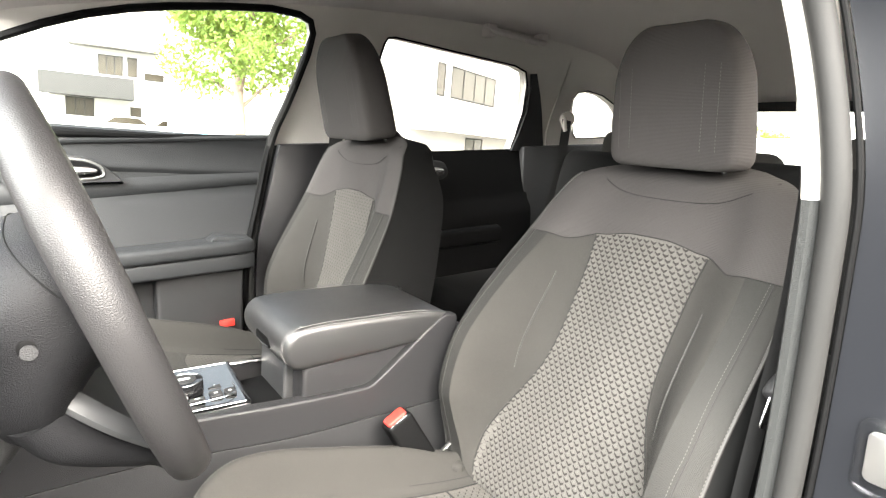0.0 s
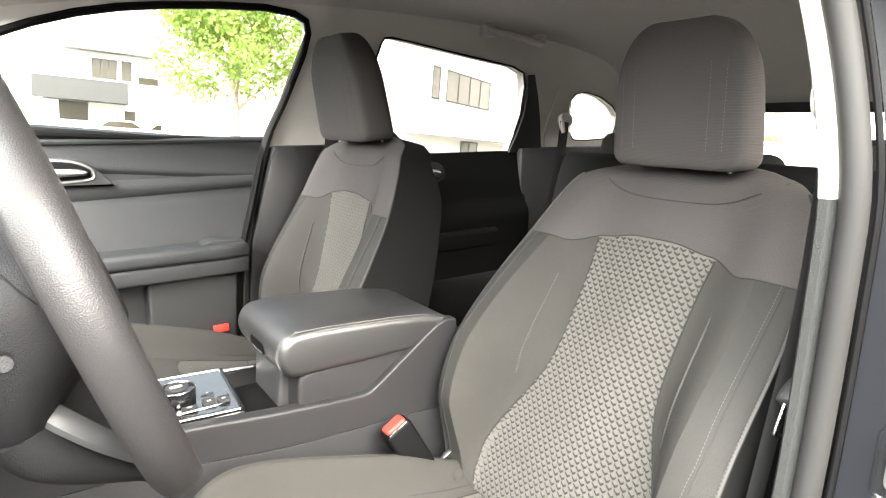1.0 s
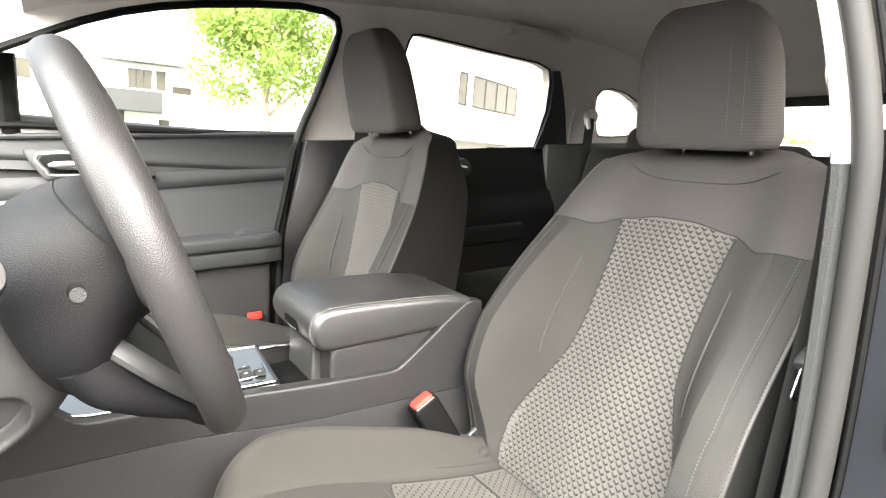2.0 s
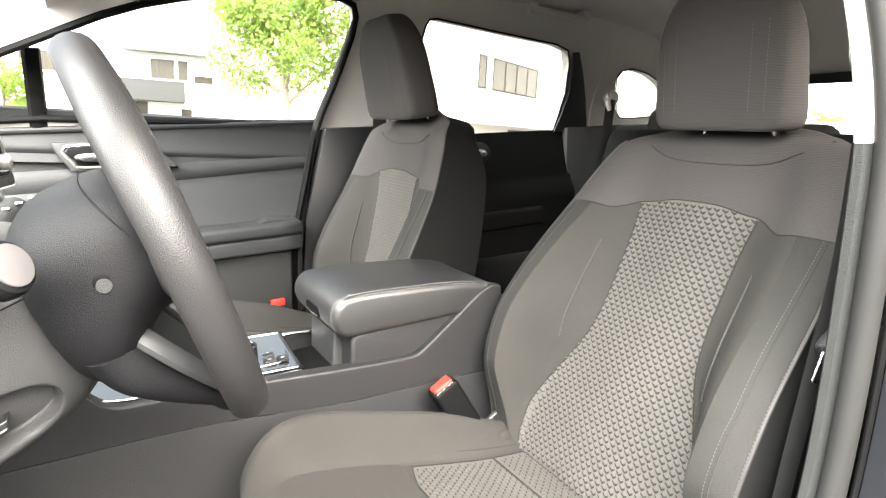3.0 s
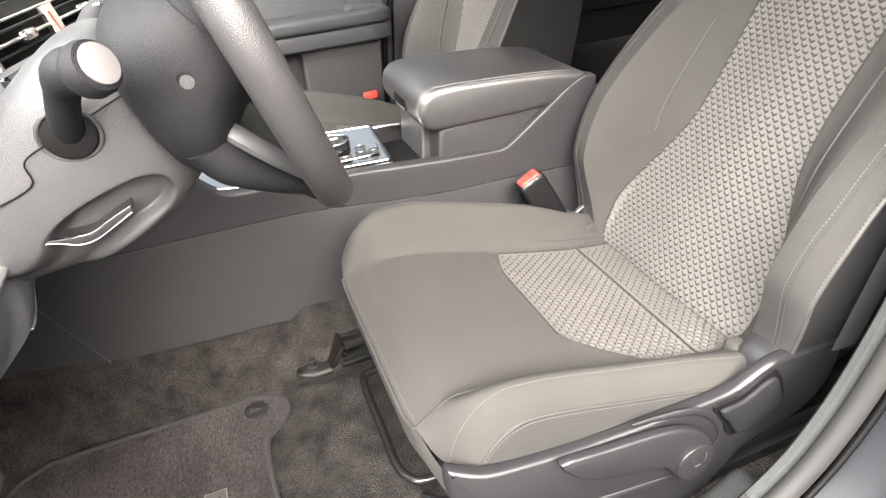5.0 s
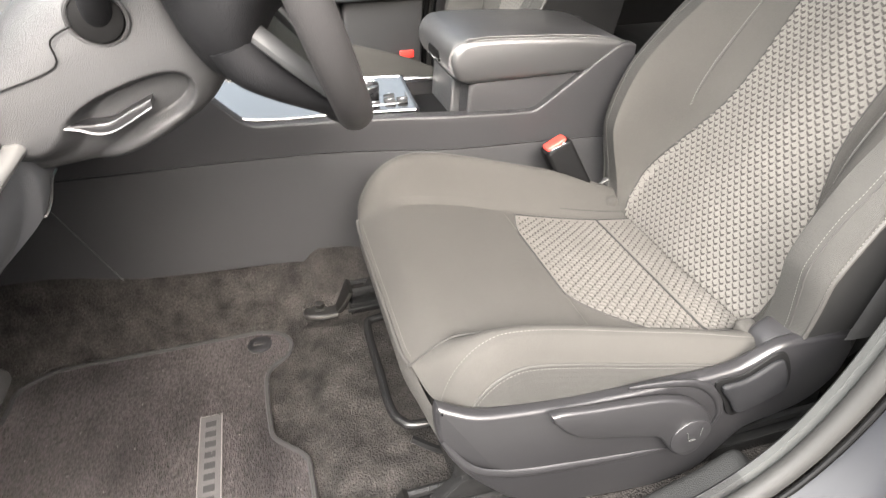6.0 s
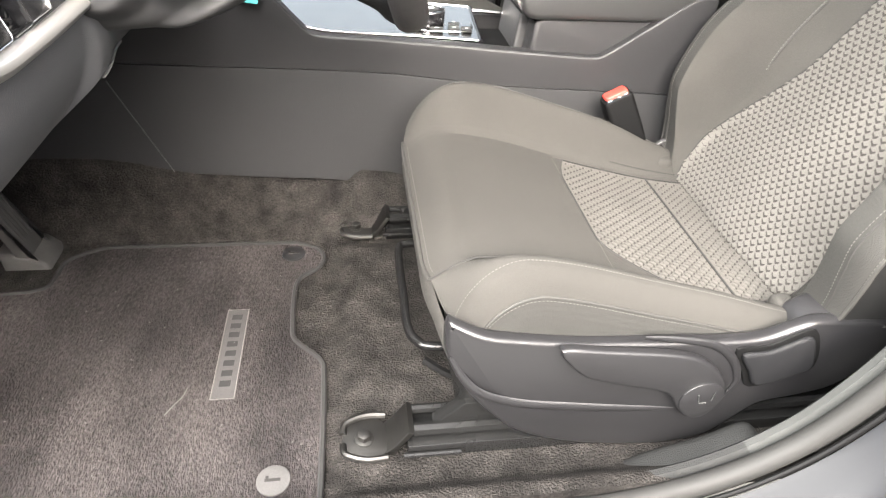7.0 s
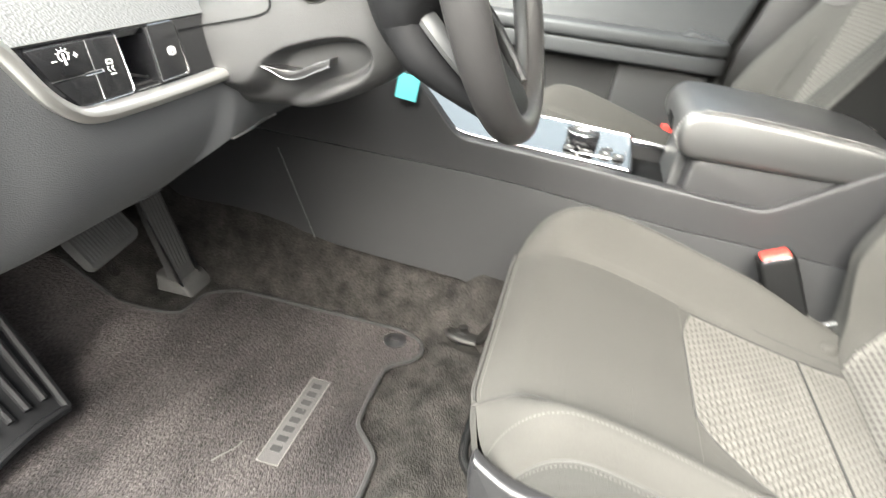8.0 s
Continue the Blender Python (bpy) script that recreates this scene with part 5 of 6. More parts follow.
icon([(-0.008, 0.006), (-0.0095, 0), (-0.008, -0.006)], -0.522, 0.982, 0.55, 0.0004, p, "brake_mark")
icon([(0.008, 0.006), (0.0095, 0), (0.008, -0.006)], -0.522, 0.982, 0.55, 0.0004, p, "brake_mark")
for pts, r in (([(-0.6625, 0.9808), (-0.6300, 0.9806)], 0.0005), ([(-0.6295, 0.9816), (-0.6105, 0.9816), (-0.6100, 0.9806), (-0.6105, 0.9797), (-0.6290, 0.9797)], 0.0005), ([(-0.6176, 1.0045), (-0.6184, 0.982)], 0.0003), ([(-0.6190, 0.979), (-0.6196, 0.9605)], 0.0003),
               ([(-0.5846, 1.0040), (-0.5842, 0.9630), (-0.5855, 0.9598), (-0.5880, 0.9582), (-0.6400, 0.9582)], 0.0005), ([(-0.5807, 0.9586), (-0.5504, 0.9586)], 0.0005), ([(-0.5473, 0.9600), (-0.5452, 1.0010), (-0.5447, 1.0045), (-0.5410, 1.0062), (-0.5110, 1.0066), (-0.5073, 1.0046), (-0.5057, 1.0010), (-0.5054, 0.9635), (-0.5083, 0.9595), (-0.5473, 0.9595)], 0.0005)):
    mark_line(pts, r, CHROME, dash, "switch_edge")
part("dash_upper", shell(lambda y, t: Vector((-0.258 - 0.382 * t, y, 1.008 + 0.178 * math.sin(math.pi * 0.5 * t ** 0.9) - 0.06 * smooth(0.05, 0.2, y) * min(1, t * 2))), span(-0.74, 0.76, 60), span(0, 1, 22), 0.015, see=(1, 0, 1)), DASHTOP, dash, "soft grained upper dash")
part("dash_top", shell(lambda y, t: Vector((lerp(-0.64, -1.10, t), y, lerp(1.186, 1.10, t))), span(-0.74, 0.76, 10), span(0, 1, 6), 0.02), GRAIN, dash)
part("dash_passenger_face", shell(lambda y, t: Vector((-0.262 - 0.16 * t * t - 0.02 * math.sin(math.pi * t), y, lerp(1.012, 0.70, t))), span(0.11, 0.76, 20), span(0, 1, 14), 0.015, see=(1, 0, 0.1)), GRAIN, dash)
part("hood_cowl", shell(lambda y, t: Vector((-0.33 - 0.16 * t, -0.375 + y * (1 - 0.15 * t), 1.16 + 0.055 * math.cos(y / 0.19 * 1.5) - 0.02 * t)), span(-0.19, 0.19, 24), span(0, 1, 8), 0.012), GRAIN, dash, "instrument hood")
# centre stack, turned a little towards the driver
def stack_at(z, lean):
    return Matrix.Translation((-0.216, 0.02, z)) @ Matrix.Rotation(radians(-14), 4, "Z") @ pose(0, 0, 0, 0, lean, 0) @ pose(0, 0, 0, 0, 0, 90)


SCREEN_AT = stack_at(1.186, 82)
screen = part("touch_screen", moved(prism(rounded(0.424, 0.160, 0.010), "z", -0.012, 0.010, 0.003), SCREEN_AT), GRAIN, dash, "dark grey display housing")
part("screen_glass", moved(prism(rounded(0.388, 0.122, 0.006), "z", 0.009, 0.0125, 0.001), SCREEN_AT), SCREEN, screen, "dark centre display")
part("screen_line", moved(tube([(-0.190, -0.0635, 0.0115), (0.185, -0.0635, 0.0115)], 0.0011, 6), SCREEN_AT), CHROME, screen, "bright line under the display")
part("screen_bezel", moved(tube([(x, y, 0.008) for x, y in rounded(0.424, 0.160, 0.010)], 0.0020, 8, True), SCREEN_AT), SILVER, screen, "thin silver bezel")
for x in (-0.172, 0.172):
    part("screen_knob", moved(disc((x, -0.040, 0.012), (0, 0, 1), 0.013, 0.014, 28, 0.002), SCREEN_AT), SILVER, screen)
for i in range(9):
    part("screen_mark", moved(box((-0.135 + 0.030 * i, -0.046 + 0.003 * (i % 3), 0.0123), (-0.122 + 0.030 * i, -0.0445 + 0.003 * (i % 3), 0.0128), 0), SCREEN_AT), GREYPRINT, screen, smooth=False)
CLIMATE_AT = stack_at(1.026, 74)
climate = part("climate_panel", moved(prism(rounded(0.34, 0.038, 0.006), "z", 0, 0.012, 0.003), CLIMATE_AT), GLOSS, dash, "gloss black climate panel")
for i in (-1, 1):
    part("climate_knob", moved(disc((i * 0.135, 0, 0.012), (0, 0, 1), 0.018, 0.014, 28, 0.002), CLIMATE_AT), SILVER, climate)
VENT_AT = stack_at(1.078, 80)
for e in (-1, 1):
    at = VENT_AT @ pose(e * 0.094, 0, 0)
    vent = part("air_vent", moved(prism(rounded(0.180, 0.050, 0.005), "z", -0.010, 0.0, 0.002), at), DARKRUBBER, dash, "dark air vent with bright tab")
    for x in (-0.088, 0.088):
        part("vent_end", moved(box((x - 0.003, -0.024, -0.004), (x + 0.003, 0.024, 0.012), 0.001, 1), at), SILVER, vent, "bright vent end")
    for y in (-0.013, 0.013):
        part("vane", moved(box((-0.084, y - 0.0015, -0.002), (0.084, y + 0.0015, 0.008), 0.001, 1), at), SOFT, vent)
    part("vane_bar", moved(tube([(-0.084, 0.0, 0.010), (0.084, 0.0, 0.010)], 0.0025, 8), at), SILVER, vent, "bright middle vane")
    part("vent_tab", moved(prism(rounded(0.034, 0.013, 0.006), "z", 0.008, 0.020, 0.003), at), CHROME, vent)
card = tagged(part("note_card", moved(prism(rounded(0.034, 0.05, 0.002), "x", -0.0005, 0.0005, 0.0001, 1), pose(-0.196, -0.035, 1.084, 0, -12, -11)), POSTER), "small pale card with a red mark stuck in the vent", "card")
part("card_mark", tube([(-0.1985, -0.042, 1.100), (-0.1940, -0.036, 1.076), (-0.1925, -0.028, 1.072)], 0.0014, 5), RED, card)


# ---- car sides: openings with pillars, doors and glass ----
def wall_y(z, e=1):
    return 0.775 - (0.165 if e > 0 else 0.090) * smooth(0.0, 1.0, (z - 1.13) / 0.43) - 0.05 * max(0.0, (z - 1.13) / 0.43)


def crossing(c, a, loop):
    """How far a ray from c at angle a runs to the outline."""
    d, best = (math.cos(a), math.sin(a)), 0.0
    for p, q in zip(loop, loop[1:] + loop[:1]):
        ex, ez = q[0] - p[0], q[1] - p[1]
        det = d[0] * -ez + d[1] * ex
        if abs(det) < 1e-12:
            continue
        px, pz = p[0] - c[0], p[1] - c[1]
        r, s = (px * -ez + pz * ex) / det, (d[0] * pz - d[1] * px) / det
        if r > 0 and -1e-9 <= s <= 1 + 1e-9:
            best = max(best, r)
    return best


def wall_piece(outer, hole, e, thick):
    """A piece of the upper cabin side, leaning in towards the roof, with a window opening through it."""
    c = (sum(p[0] for p in hole) / len(hole), sum(p[1] for p in hole) / len(hole))
    angles = sorted(math.atan2(p[1] - c[1], p[0] - c[0]) for p in hole + outer)
    angles = [a for k, a in enumerate(angles) if a - angles[k - 1] > 1e-5 or k == 0]
    bm = bmesh.new()
    rows = []
    for a in angles:
        r0, r1 = crossing(c, a, hole), crossing(c, a, outer)
        rows.append([])
        for k in range(5):
            r = lerp(r0, r1, k / 4)
            x, z = c[0] + r * math.cos(a), c[1] + r * math.sin(a)
            rows[-1].append(bm.verts.new((x, e * wall_y(z, e), z)))
    for p, q in zip(rows, rows[1:] + rows[:1]):
        for k in range(4):
            bm.faces.new((p[k], p[k + 1], q[k + 1], q[k]))
    return thicken(bm, lambda v: Vector((0, e * thick, 0)))


def ring(points, n=6):
    return [(p.x, p.y) for p in curve([(x, z, 0) for x, z in points], n, True)]


def dense(points, step=0.05):
    out = []
    for a, b in zip(points, points[1:] + points[:1]):
        k = max(1, int(math.dist(a, b) / step))
        out += [(lerp(a[0], b[0], i / k), lerp(a[1], b[1], i / k)) for i in range(k)]
    return out


FRONT_HOLE = dense([(-0.48, 1.205), (-0.30, 1.295), (-0.172, 1.356), (-0.044, 1.408), (0.034, 1.439), (0.114, 1.464), (0.197, 1.482), (0.285, 1.495), (0.412, 1.507), (0.523, 1.513), (0.598, 1.506), (0.630, 1.492), (0.640, 1.465), (0.636, 1.416), (0.615, 1.320), (0.567, 1.186), (0.30, 1.192), (-0.118, 1.215)])
REAR_HOLE = dense([(0.80, 1.130), (0.835, 1.30), (0.855, 1.40), (0.860, 1.455), (0.868, 1.470), (0.89, 1.473), (0.978, 1.464), (1.10, 1.450), (1.233, 1.436), (1.375, 1.421), (1.435, 1.404), (1.468, 1.362), (1.510, 1.267), (1.514, 1.180), (1.500, 1.122), (1.485, 1.106), (1.359, 1.107), (1.132, 1.116)])
QUARTER_HOLE = dense([(1.770, 1.260), (1.735, 1.320), (1.745, 1.343), (1.793, 1.351), (1.890, 1.336), (1.990, 1.303), (2.064, 1.262), (2.080, 1.195), (2.05, 1.170), (1.925, 1.165), (1.845, 1.168), (1.82, 1.19)])


def cabin_side(e):
    name = "wall_passenger" if e > 0 else "wall_driver"
    pieces = [wall_piece(dense([(0.72, 1.085), (0.72, 1.56), (1.20, 1.545), (1.62, 1.50), (1.69, 1.085)], 0.06), REAR_HOLE, e, 0.035),
              wall_piece(dense([(1.69, 1.13), (1.62, 1.50), (1.70, 1.49), (2.20, 1.38), (2.25, 1.13)], 0.06), QUARTER_HOLE, e, 0.035)]
    if e > 0:
        pieces.append(wall_piece(dense([(-1.05, 1.13), (0.72, 1.13), (0.72, 1.56), (0.25, 1.545), (0.02, 1.50), (-0.20, 1.415), (-0.62, 1.21)], 0.06), FRONT_HOLE, e, 0.035))
    else:
        low, high = table([(-1.0, 1.08), (-0.66, 1.13), (-0.46, 1.20), (-0.18, 1.335), (-0.03, 1.41), (0.116, 1.46), (0.30, 1.492), (0.72, 1.50)]), table([(-1.0, 1.13), (-0.62, 1.21), (-0.20, 1.415), (0.02, 1.50), (0.25, 1.545), (0.72, 1.56)])
        bm = grid(lambda x, t: Vector((x, -wall_y(lerp(low(x), high(x), t), -1), lerp(low(x), high(x), t))), span(-1.0, 0.72, 40), span(0, 1, 4))
        pieces.append(thicken(bm, lambda v: Vector((0, -0.035, 0))))
    w = tagged(part(name, join(*pieces), PALE), "pale grey pillar trim round the side windows", "pillar trim", kind="structure")
    for k, (hole, tall) in enumerate(((FRONT_HOLE, 0.8), (REAR_HOLE, 0.28), (QUARTER_HOLE, 0.25))):
        if e < 0 and k == 0:
            continue
        part("window_seal", tube([(x, e * (wall_y(z, e) - 0.004), z) for x, z in hole], 0.0115 * tall, 8, True, up=(0, 1, 0)), DARKRUBBER if k < 2 else GREYTRIM, w, "black rubber window seal")
        bm = bmesh.new()
        bm.faces.new([bm.verts.new((x, e * (wall_y(z, e) + 0.016), z)) for x, z in hole])
        bmesh.ops.triangulate(bm, faces=bm.faces[:])
        bmesh.ops.solidify(bm, geom=bm.faces[:], thickness=0.004)
        pane = part("pane", bm, GLASS if k == 0 else PRIVACY, w, "clear side window glass")
        pane.visible_shadow = False
    return w


side_p = cabin_side(1)
cabin_side(-1)
part("quarter_post", tube([(-0.128, 0.755, 1.195), (-0.118, 0.72, 1.375)], 0.020, 8, flat=0.5), DARKRUBBER, side_p, "black post by the mirror")
frame_r = part("door_frame", prism([(1.495, 1.125), (1.518, 1.19), (1.516, 1.27), (1.480, 1.355), (1.452, 1.398), (1.480, 1.400), (1.545, 1.33), (1.605, 1.255), (1.665, 1.125)], "y", 0.770, 0.778, 0.003), SOFT, side_p, "black rear door frame")
for v in frame_r.data.vertices:
    v.co.y += wall_y(v.co.z) - 0.775 - 0.012
part("pillar_seal", tube(curve([(0.455, 0.715, 0.50), (0.463, 0.715, 0.70), (0.485, 0.722, 0.90), (0.555, 0.738, 1.16), (0.605, 0.69, 1.30), (0.652, 0.615, 1.46), (0.668, 0.585, 1.52)], 6), 0.012, 8), RUBBER, side_p, "door seal along the pillar")
part("pillar_lower", prism([(0.470, 0.48), (0.80, 0.48), (0.80, 1.17), (0.575, 1.17), (0.53, 1.02), (0.495, 0.90), (0.475, 0.70)], "y", 0.705, 0.735, 0.008), SHIELD, side_p, "dark lower pillar trim")
part("pillar_backing", prism([(0.36, 0.46), (0.62, 0.46), (0.62, 1.17), (0.45, 1.17), (0.40, 1.0)], "y", 0.768, 0.780, 0.002), SOFT, side_p, "dark door jamb behind the seal")
part("belt_anchor", join(disc((0.735, 0.665, 1.33), (0, -1, 0), 0.022, 0.02), box((0.715, 0.648, 1.295), (0.755, 0.668, 1.325), 0.004)), GREYTRIM, side_p)
tagged(part("seat_belt", tube([(0.735, 0.652, 1.31), (0.735, 0.668, 1.20), (0.725, 0.690, 1.00), (0.71, 0.692, 0.70)], 0.022, 6, flat=0.06, up=(0, 1, 0)), BELT), "black passenger seat belt hanging on the pillar", "seat belt", "seat belts")
rear_belt = thing("seat_belt", 1.70, 0.68, 1.24, "black rear seat belt from the rear pillar guide", "seat belt", "seat belts")
part("belt_guide", join(disc((1.705, 0.685, 1.245), (-0.3, -1, 0), 0.028, 0.02), tube(curve([(1.68, 0.672, 1.25), (1.67, 0.66, 1.225), (1.675, 0.66, 1.20)], 5), 0.011, 8)), PALE, rear_belt, "grey plastic belt guide")
part("webbing", tube(curve([(1.685, 0.66, 1.24), (1.66, 0.65, 1.12), (1.60, 0.62, 0.98), (1.48, 0.58, 0.80)], 6), 0.024, 6, flat=0.06, up=(0, 1, 0)), BELT, rear_belt)

# passenger door
door = thing("car_door", 0.1, 0.73, 0.5, "closed dark passenger door panel with padded armrest", "car door", "car doors")


def door_at(x, z):
    y = 0.715 + 0.045 * smooth(0.93, 1.17, z) - 0.010 * smooth(1.16, 1.19, z)
    y += 0.012 * smooth(1.094, 1.082, z) * smooth(1.02, 1.06, z)
    return Vector((x, y, z))


def door_edge(z):
    return table([(0.48, 0.440), (0.70, 0.450), (0.90, 0.475), (1.08, 0.530), (1.185, 0.562)])(z)


part("door_upper", shell(lambda q, z: door_at(lerp(-0.55, door_edge(z), q), z), span(0, 1, 36), span(1.062, 1.188, 18), 0.02, see=(0, -1, 0)), DOORTRIM, door, "smooth upper door trim")
part("door_middle", shell(lambda q, z: door_at(lerp(-0.55, door_edge(z), q), z) + Vector((0, 0.012 * math.sin(math.pi * (z - 0.90) / 0.19), 0)), span(0, 1, 36), span(0.895, 1.080, 14), 0.02, see=(0, -1, 0)), DOORTRIM, door)
part("door_core", prism([(-0.55, 0.48), (0.43, 0.48), (0.445, 0.75), (0.475, 0.95), (0.545, 1.165), (-0.55, 1.165)], "y", 0.776, 0.790, 0.002), SOFT, door, "inner door shell")
part("door_crease", tube([door_at(x, 1.084) + Vector((0, 0.006, 0)) for x in span(-0.55, 0.525, 40)], 0.0048, 6), SEAM, door)
part("door_molding", shell(lambda x, t: Vector((x, door_at(x, 1.083).y - 0.006 - 0.009 * math.sin(math.pi * t) ** 0.7, lerp(1.090, 1.056 - 0.037 * (0.53 - x), t))), span(-0.55, 0.522, 40), span(0, 1, 10), 0.012, see=(0, -1, 0)), DOORTRIM, door, "rounded trim bead")
part("door_lower", shell(lambda q, z: Vector((lerp(-0.55, door_edge(z), q), 0.712 + 0.01 * math.sin(q * 3), z)), span(0, 1, 30), span(0.47, 0.90, 14), 0.02, see=(0, -1, 0)), SOFT, door)
arm_out = [(0.465, 0.640), (0.470, 0.72), (-0.50, 0.72), (-0.50, 0.66), (-0.10, 0.632), (0.15, 0.622), (0.40, 0.622), (0.450, 0.628)]
part("door_armrest", join(prism(arm_out, "z", 0.880, 0.918, 0.012, 4), prism([(x, y + 0.006) for x, y in arm_out], "z", 0.836, 0.879, 0.008, 4)), DOORTRIM, door, "padded door armrest")
for v in door.children[-1].data.vertices:
    v.co.z += 0.085 * (0.44 - v.co.x)
part("armrest_step", prism([(0.350, 0.918), (0.452, 0.908), (0.452, 0.918), (0.372, 0.930)], "y", 0.650, 0.712, 0.003), DOORTRIM, door)
part("door_pocket", prism([(0.20, 0.55), (0.42, 0.53), (0.440, 0.828), (0.21, 0.842)], "y", 0.668, 0.715, 0.012, 3), SOFT, door, "dark map pocket")
bez = [(-0.110, 1.152), (-0.085, 1.158), (0.04, 1.154), (0.095, 1.146), (0.135, 1.118), (0.165, 1.085), (0.150, 1.080), (-0.055, 1.084), (-0.080, 1.094)]
bezel = part("handle_bezel", prism(ring(bez, 3), "y", 0.726, 0.745, 0.004), GRAIN, door, "handle pocket surround")
for v in bezel.data.vertices:
    v.co.y -= 0.006
part("handle_cavity", prism(ring([(-0.075, 1.142), (0.06, 1.140), (0.105, 1.128), (0.120, 1.112), (0.10, 1.100), (-0.045, 1.099), (-0.065, 1.110)], 3), "y", 0.715, 0.724, 0.003), DARKRUBBER, bezel)
part("door_handle", prism(ring([(-0.055, 1.128), (0.07, 1.127), (0.106, 1.121), (0.112, 1.113), (0.09, 1.108), (-0.045, 1.108)], 3), "y", 0.702, 0.714, 0.003), CHROME, bezel, "satin chrome door handle")
part("handle_frame", tube([(x, 0.718, z) for x, z in ring([(-0.082, 1.147), (0.06, 1.145), (0.110, 1.131), (0.126, 1.112), (0.104, 1.095), (-0.048, 1.094), (-0.070, 1.106)], 3)], 0.003, 6, True), SILVER, bezel)
part("reflector", box((0.362, 0.655, 0.670), (0.402, 0.667, 0.690), 0.002), RED, door, "small red reflector at the door edge")
part("door_seal", tube(curve([(door_edge(z) - 0.003, 0.708 + 0.03 * smooth(0.95, 1.17, z), z) for z in (0.50, 0.60, 0.70, 0.80, 0.90, 1.0, 1.08, 1.185)], 4), 0.009, 6), DARKRUBBER, door)
part("window_lip", tube([door_at(x, 1.188) + Vector((0, 0.002, 0)) for x in span(-0.5, 0.56, 30)], 0.008, 8), DOORTRIM, door)

# rear door, rear seat, tailgate
rdoor = thing("car_door", 1.1, 0.73, 0.5, "closed rear door panel, coloured black for shade", "car door", "car doors")
# black rubber colour on panel and armrest stands in for shade at the rear
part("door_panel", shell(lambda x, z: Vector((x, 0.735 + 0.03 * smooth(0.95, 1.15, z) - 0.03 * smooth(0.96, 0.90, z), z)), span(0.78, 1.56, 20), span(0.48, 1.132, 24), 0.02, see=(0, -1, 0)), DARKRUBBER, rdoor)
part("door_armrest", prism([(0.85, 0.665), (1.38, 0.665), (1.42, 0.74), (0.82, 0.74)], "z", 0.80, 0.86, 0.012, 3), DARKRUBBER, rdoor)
part("handle_bezel", prism(ring([(1.04, 1.10), (1.15, 1.10), (1.18, 1.06), (1.15, 1.035), (1.05, 1.04)], 3), "y", 0.724, 0.74, 0.003), SOFT, rdoor)
part("door_handle", prism(ring([(1.07, 1.082), (1.145, 1.078), (1.155, 1.058), (1.13, 1.050), (1.075, 1.056)], 3), "y", 0.712, 0.724, 0.003), CHROME, rdoor, "satin chrome handle")
bench = thing("rear_seat", 1.45, 0.0, 0.45, "cloth rear bench seat, darkened to look shaded", "car seat")
# bench cloth coloured near black for the unlit rear of the cabin
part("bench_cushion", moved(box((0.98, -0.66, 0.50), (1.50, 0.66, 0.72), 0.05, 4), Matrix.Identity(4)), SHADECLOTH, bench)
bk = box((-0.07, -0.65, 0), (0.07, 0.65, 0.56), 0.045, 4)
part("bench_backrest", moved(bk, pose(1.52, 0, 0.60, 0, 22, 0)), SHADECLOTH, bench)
for y in (-0.38, 0.0, 0.40):
    part("head_restraint", moved(box((-0.05, -0.12, 0), (0.05, 0.12, 0.12), 0.04, 4), pose(1.745, y, 1.085 - (0.05 if y == 0 else 0), 0, 12, 0)), SEAT, bench)
gate = [(-0.70, 0.60), (0.70, 0.60), (0.74, 1.15), (0.58, 1.50), (-0.58, 1.50), (-0.74, 1.15)]
hole = [(-0.60, 1.06), (0.60, 1.06), (0.56, 1.262), (0.50, 1.276), (-0.50, 1.276), (-0.56, 1.262)]
bm = bmesh.new()
for loop in (dense(gate, 0.1), dense(hole, 0.1)):
    vs = [bm.verts.new((2.20 - 0.25 * max(0, z - 1.1), y, z)) for y, z in loop]
    for j in range(len(vs)):
        bm.edges.new((vs[j], vs[(j + 1) % len(vs)]))
bmesh.ops.triangle_fill(bm, use_beauty=True, edges=bm.edges[:])
thicken(bm, lambda v: Vector((0.04, 0, 0)))
wall_rear = tagged(part("wall_rear", bm, SOFT), "dark tailgate trim round the rear window", "tailgate trim", kind="structure")
bm = bmesh.new()
bm.faces.new([bm.verts.new((2.20 - 0.25 * max(0, z - 1.1) + 0.012, y, z)) for y, z in hole])
bmesh.ops.solidify(bm, geom=bm.faces[:], thickness=0.004)
part("pane", bm, GLASS, wall_rear).visible_shadow = False


for e, x0, x1, name in ((1, 1.54, 2.25, "wall_rear_passenger"), (-1, 0.78, 2.25, "wall_rear_driver"), (1, -1.05, -0.50, "wall_front_passenger"), (-1, -1.05, -0.62, "wall_front_driver")):
    tagged(part(name, box((x0, min(e * 0.735, e * 0.80), 0.38), (x1, max(e * 0.735, e * 0.80), 1.14), 0.01), SOFT), "dark plastic side trim of the car", "side trim", kind="structure")
tagged(part("wall_front", box((-1.10, -0.78, 0.38), (-1.03, 0.80, 1.12), 0.01), CARPET), "dark carpeted bulkhead", "bulkhead", kind="structure")


def roof_z(x, y):
    return table([(-0.07, 1.492), (0.0, 1.510), (0.3, 1.55), (0.8, 1.575), (1.3, 1.565), (1.8, 1.51), (2.0, 1.43), (2.10, 1.34), (2.16, 1.305), (2.2, 1.295)])(x) - 0.045 * (abs(y) / 0.6) ** 2.5


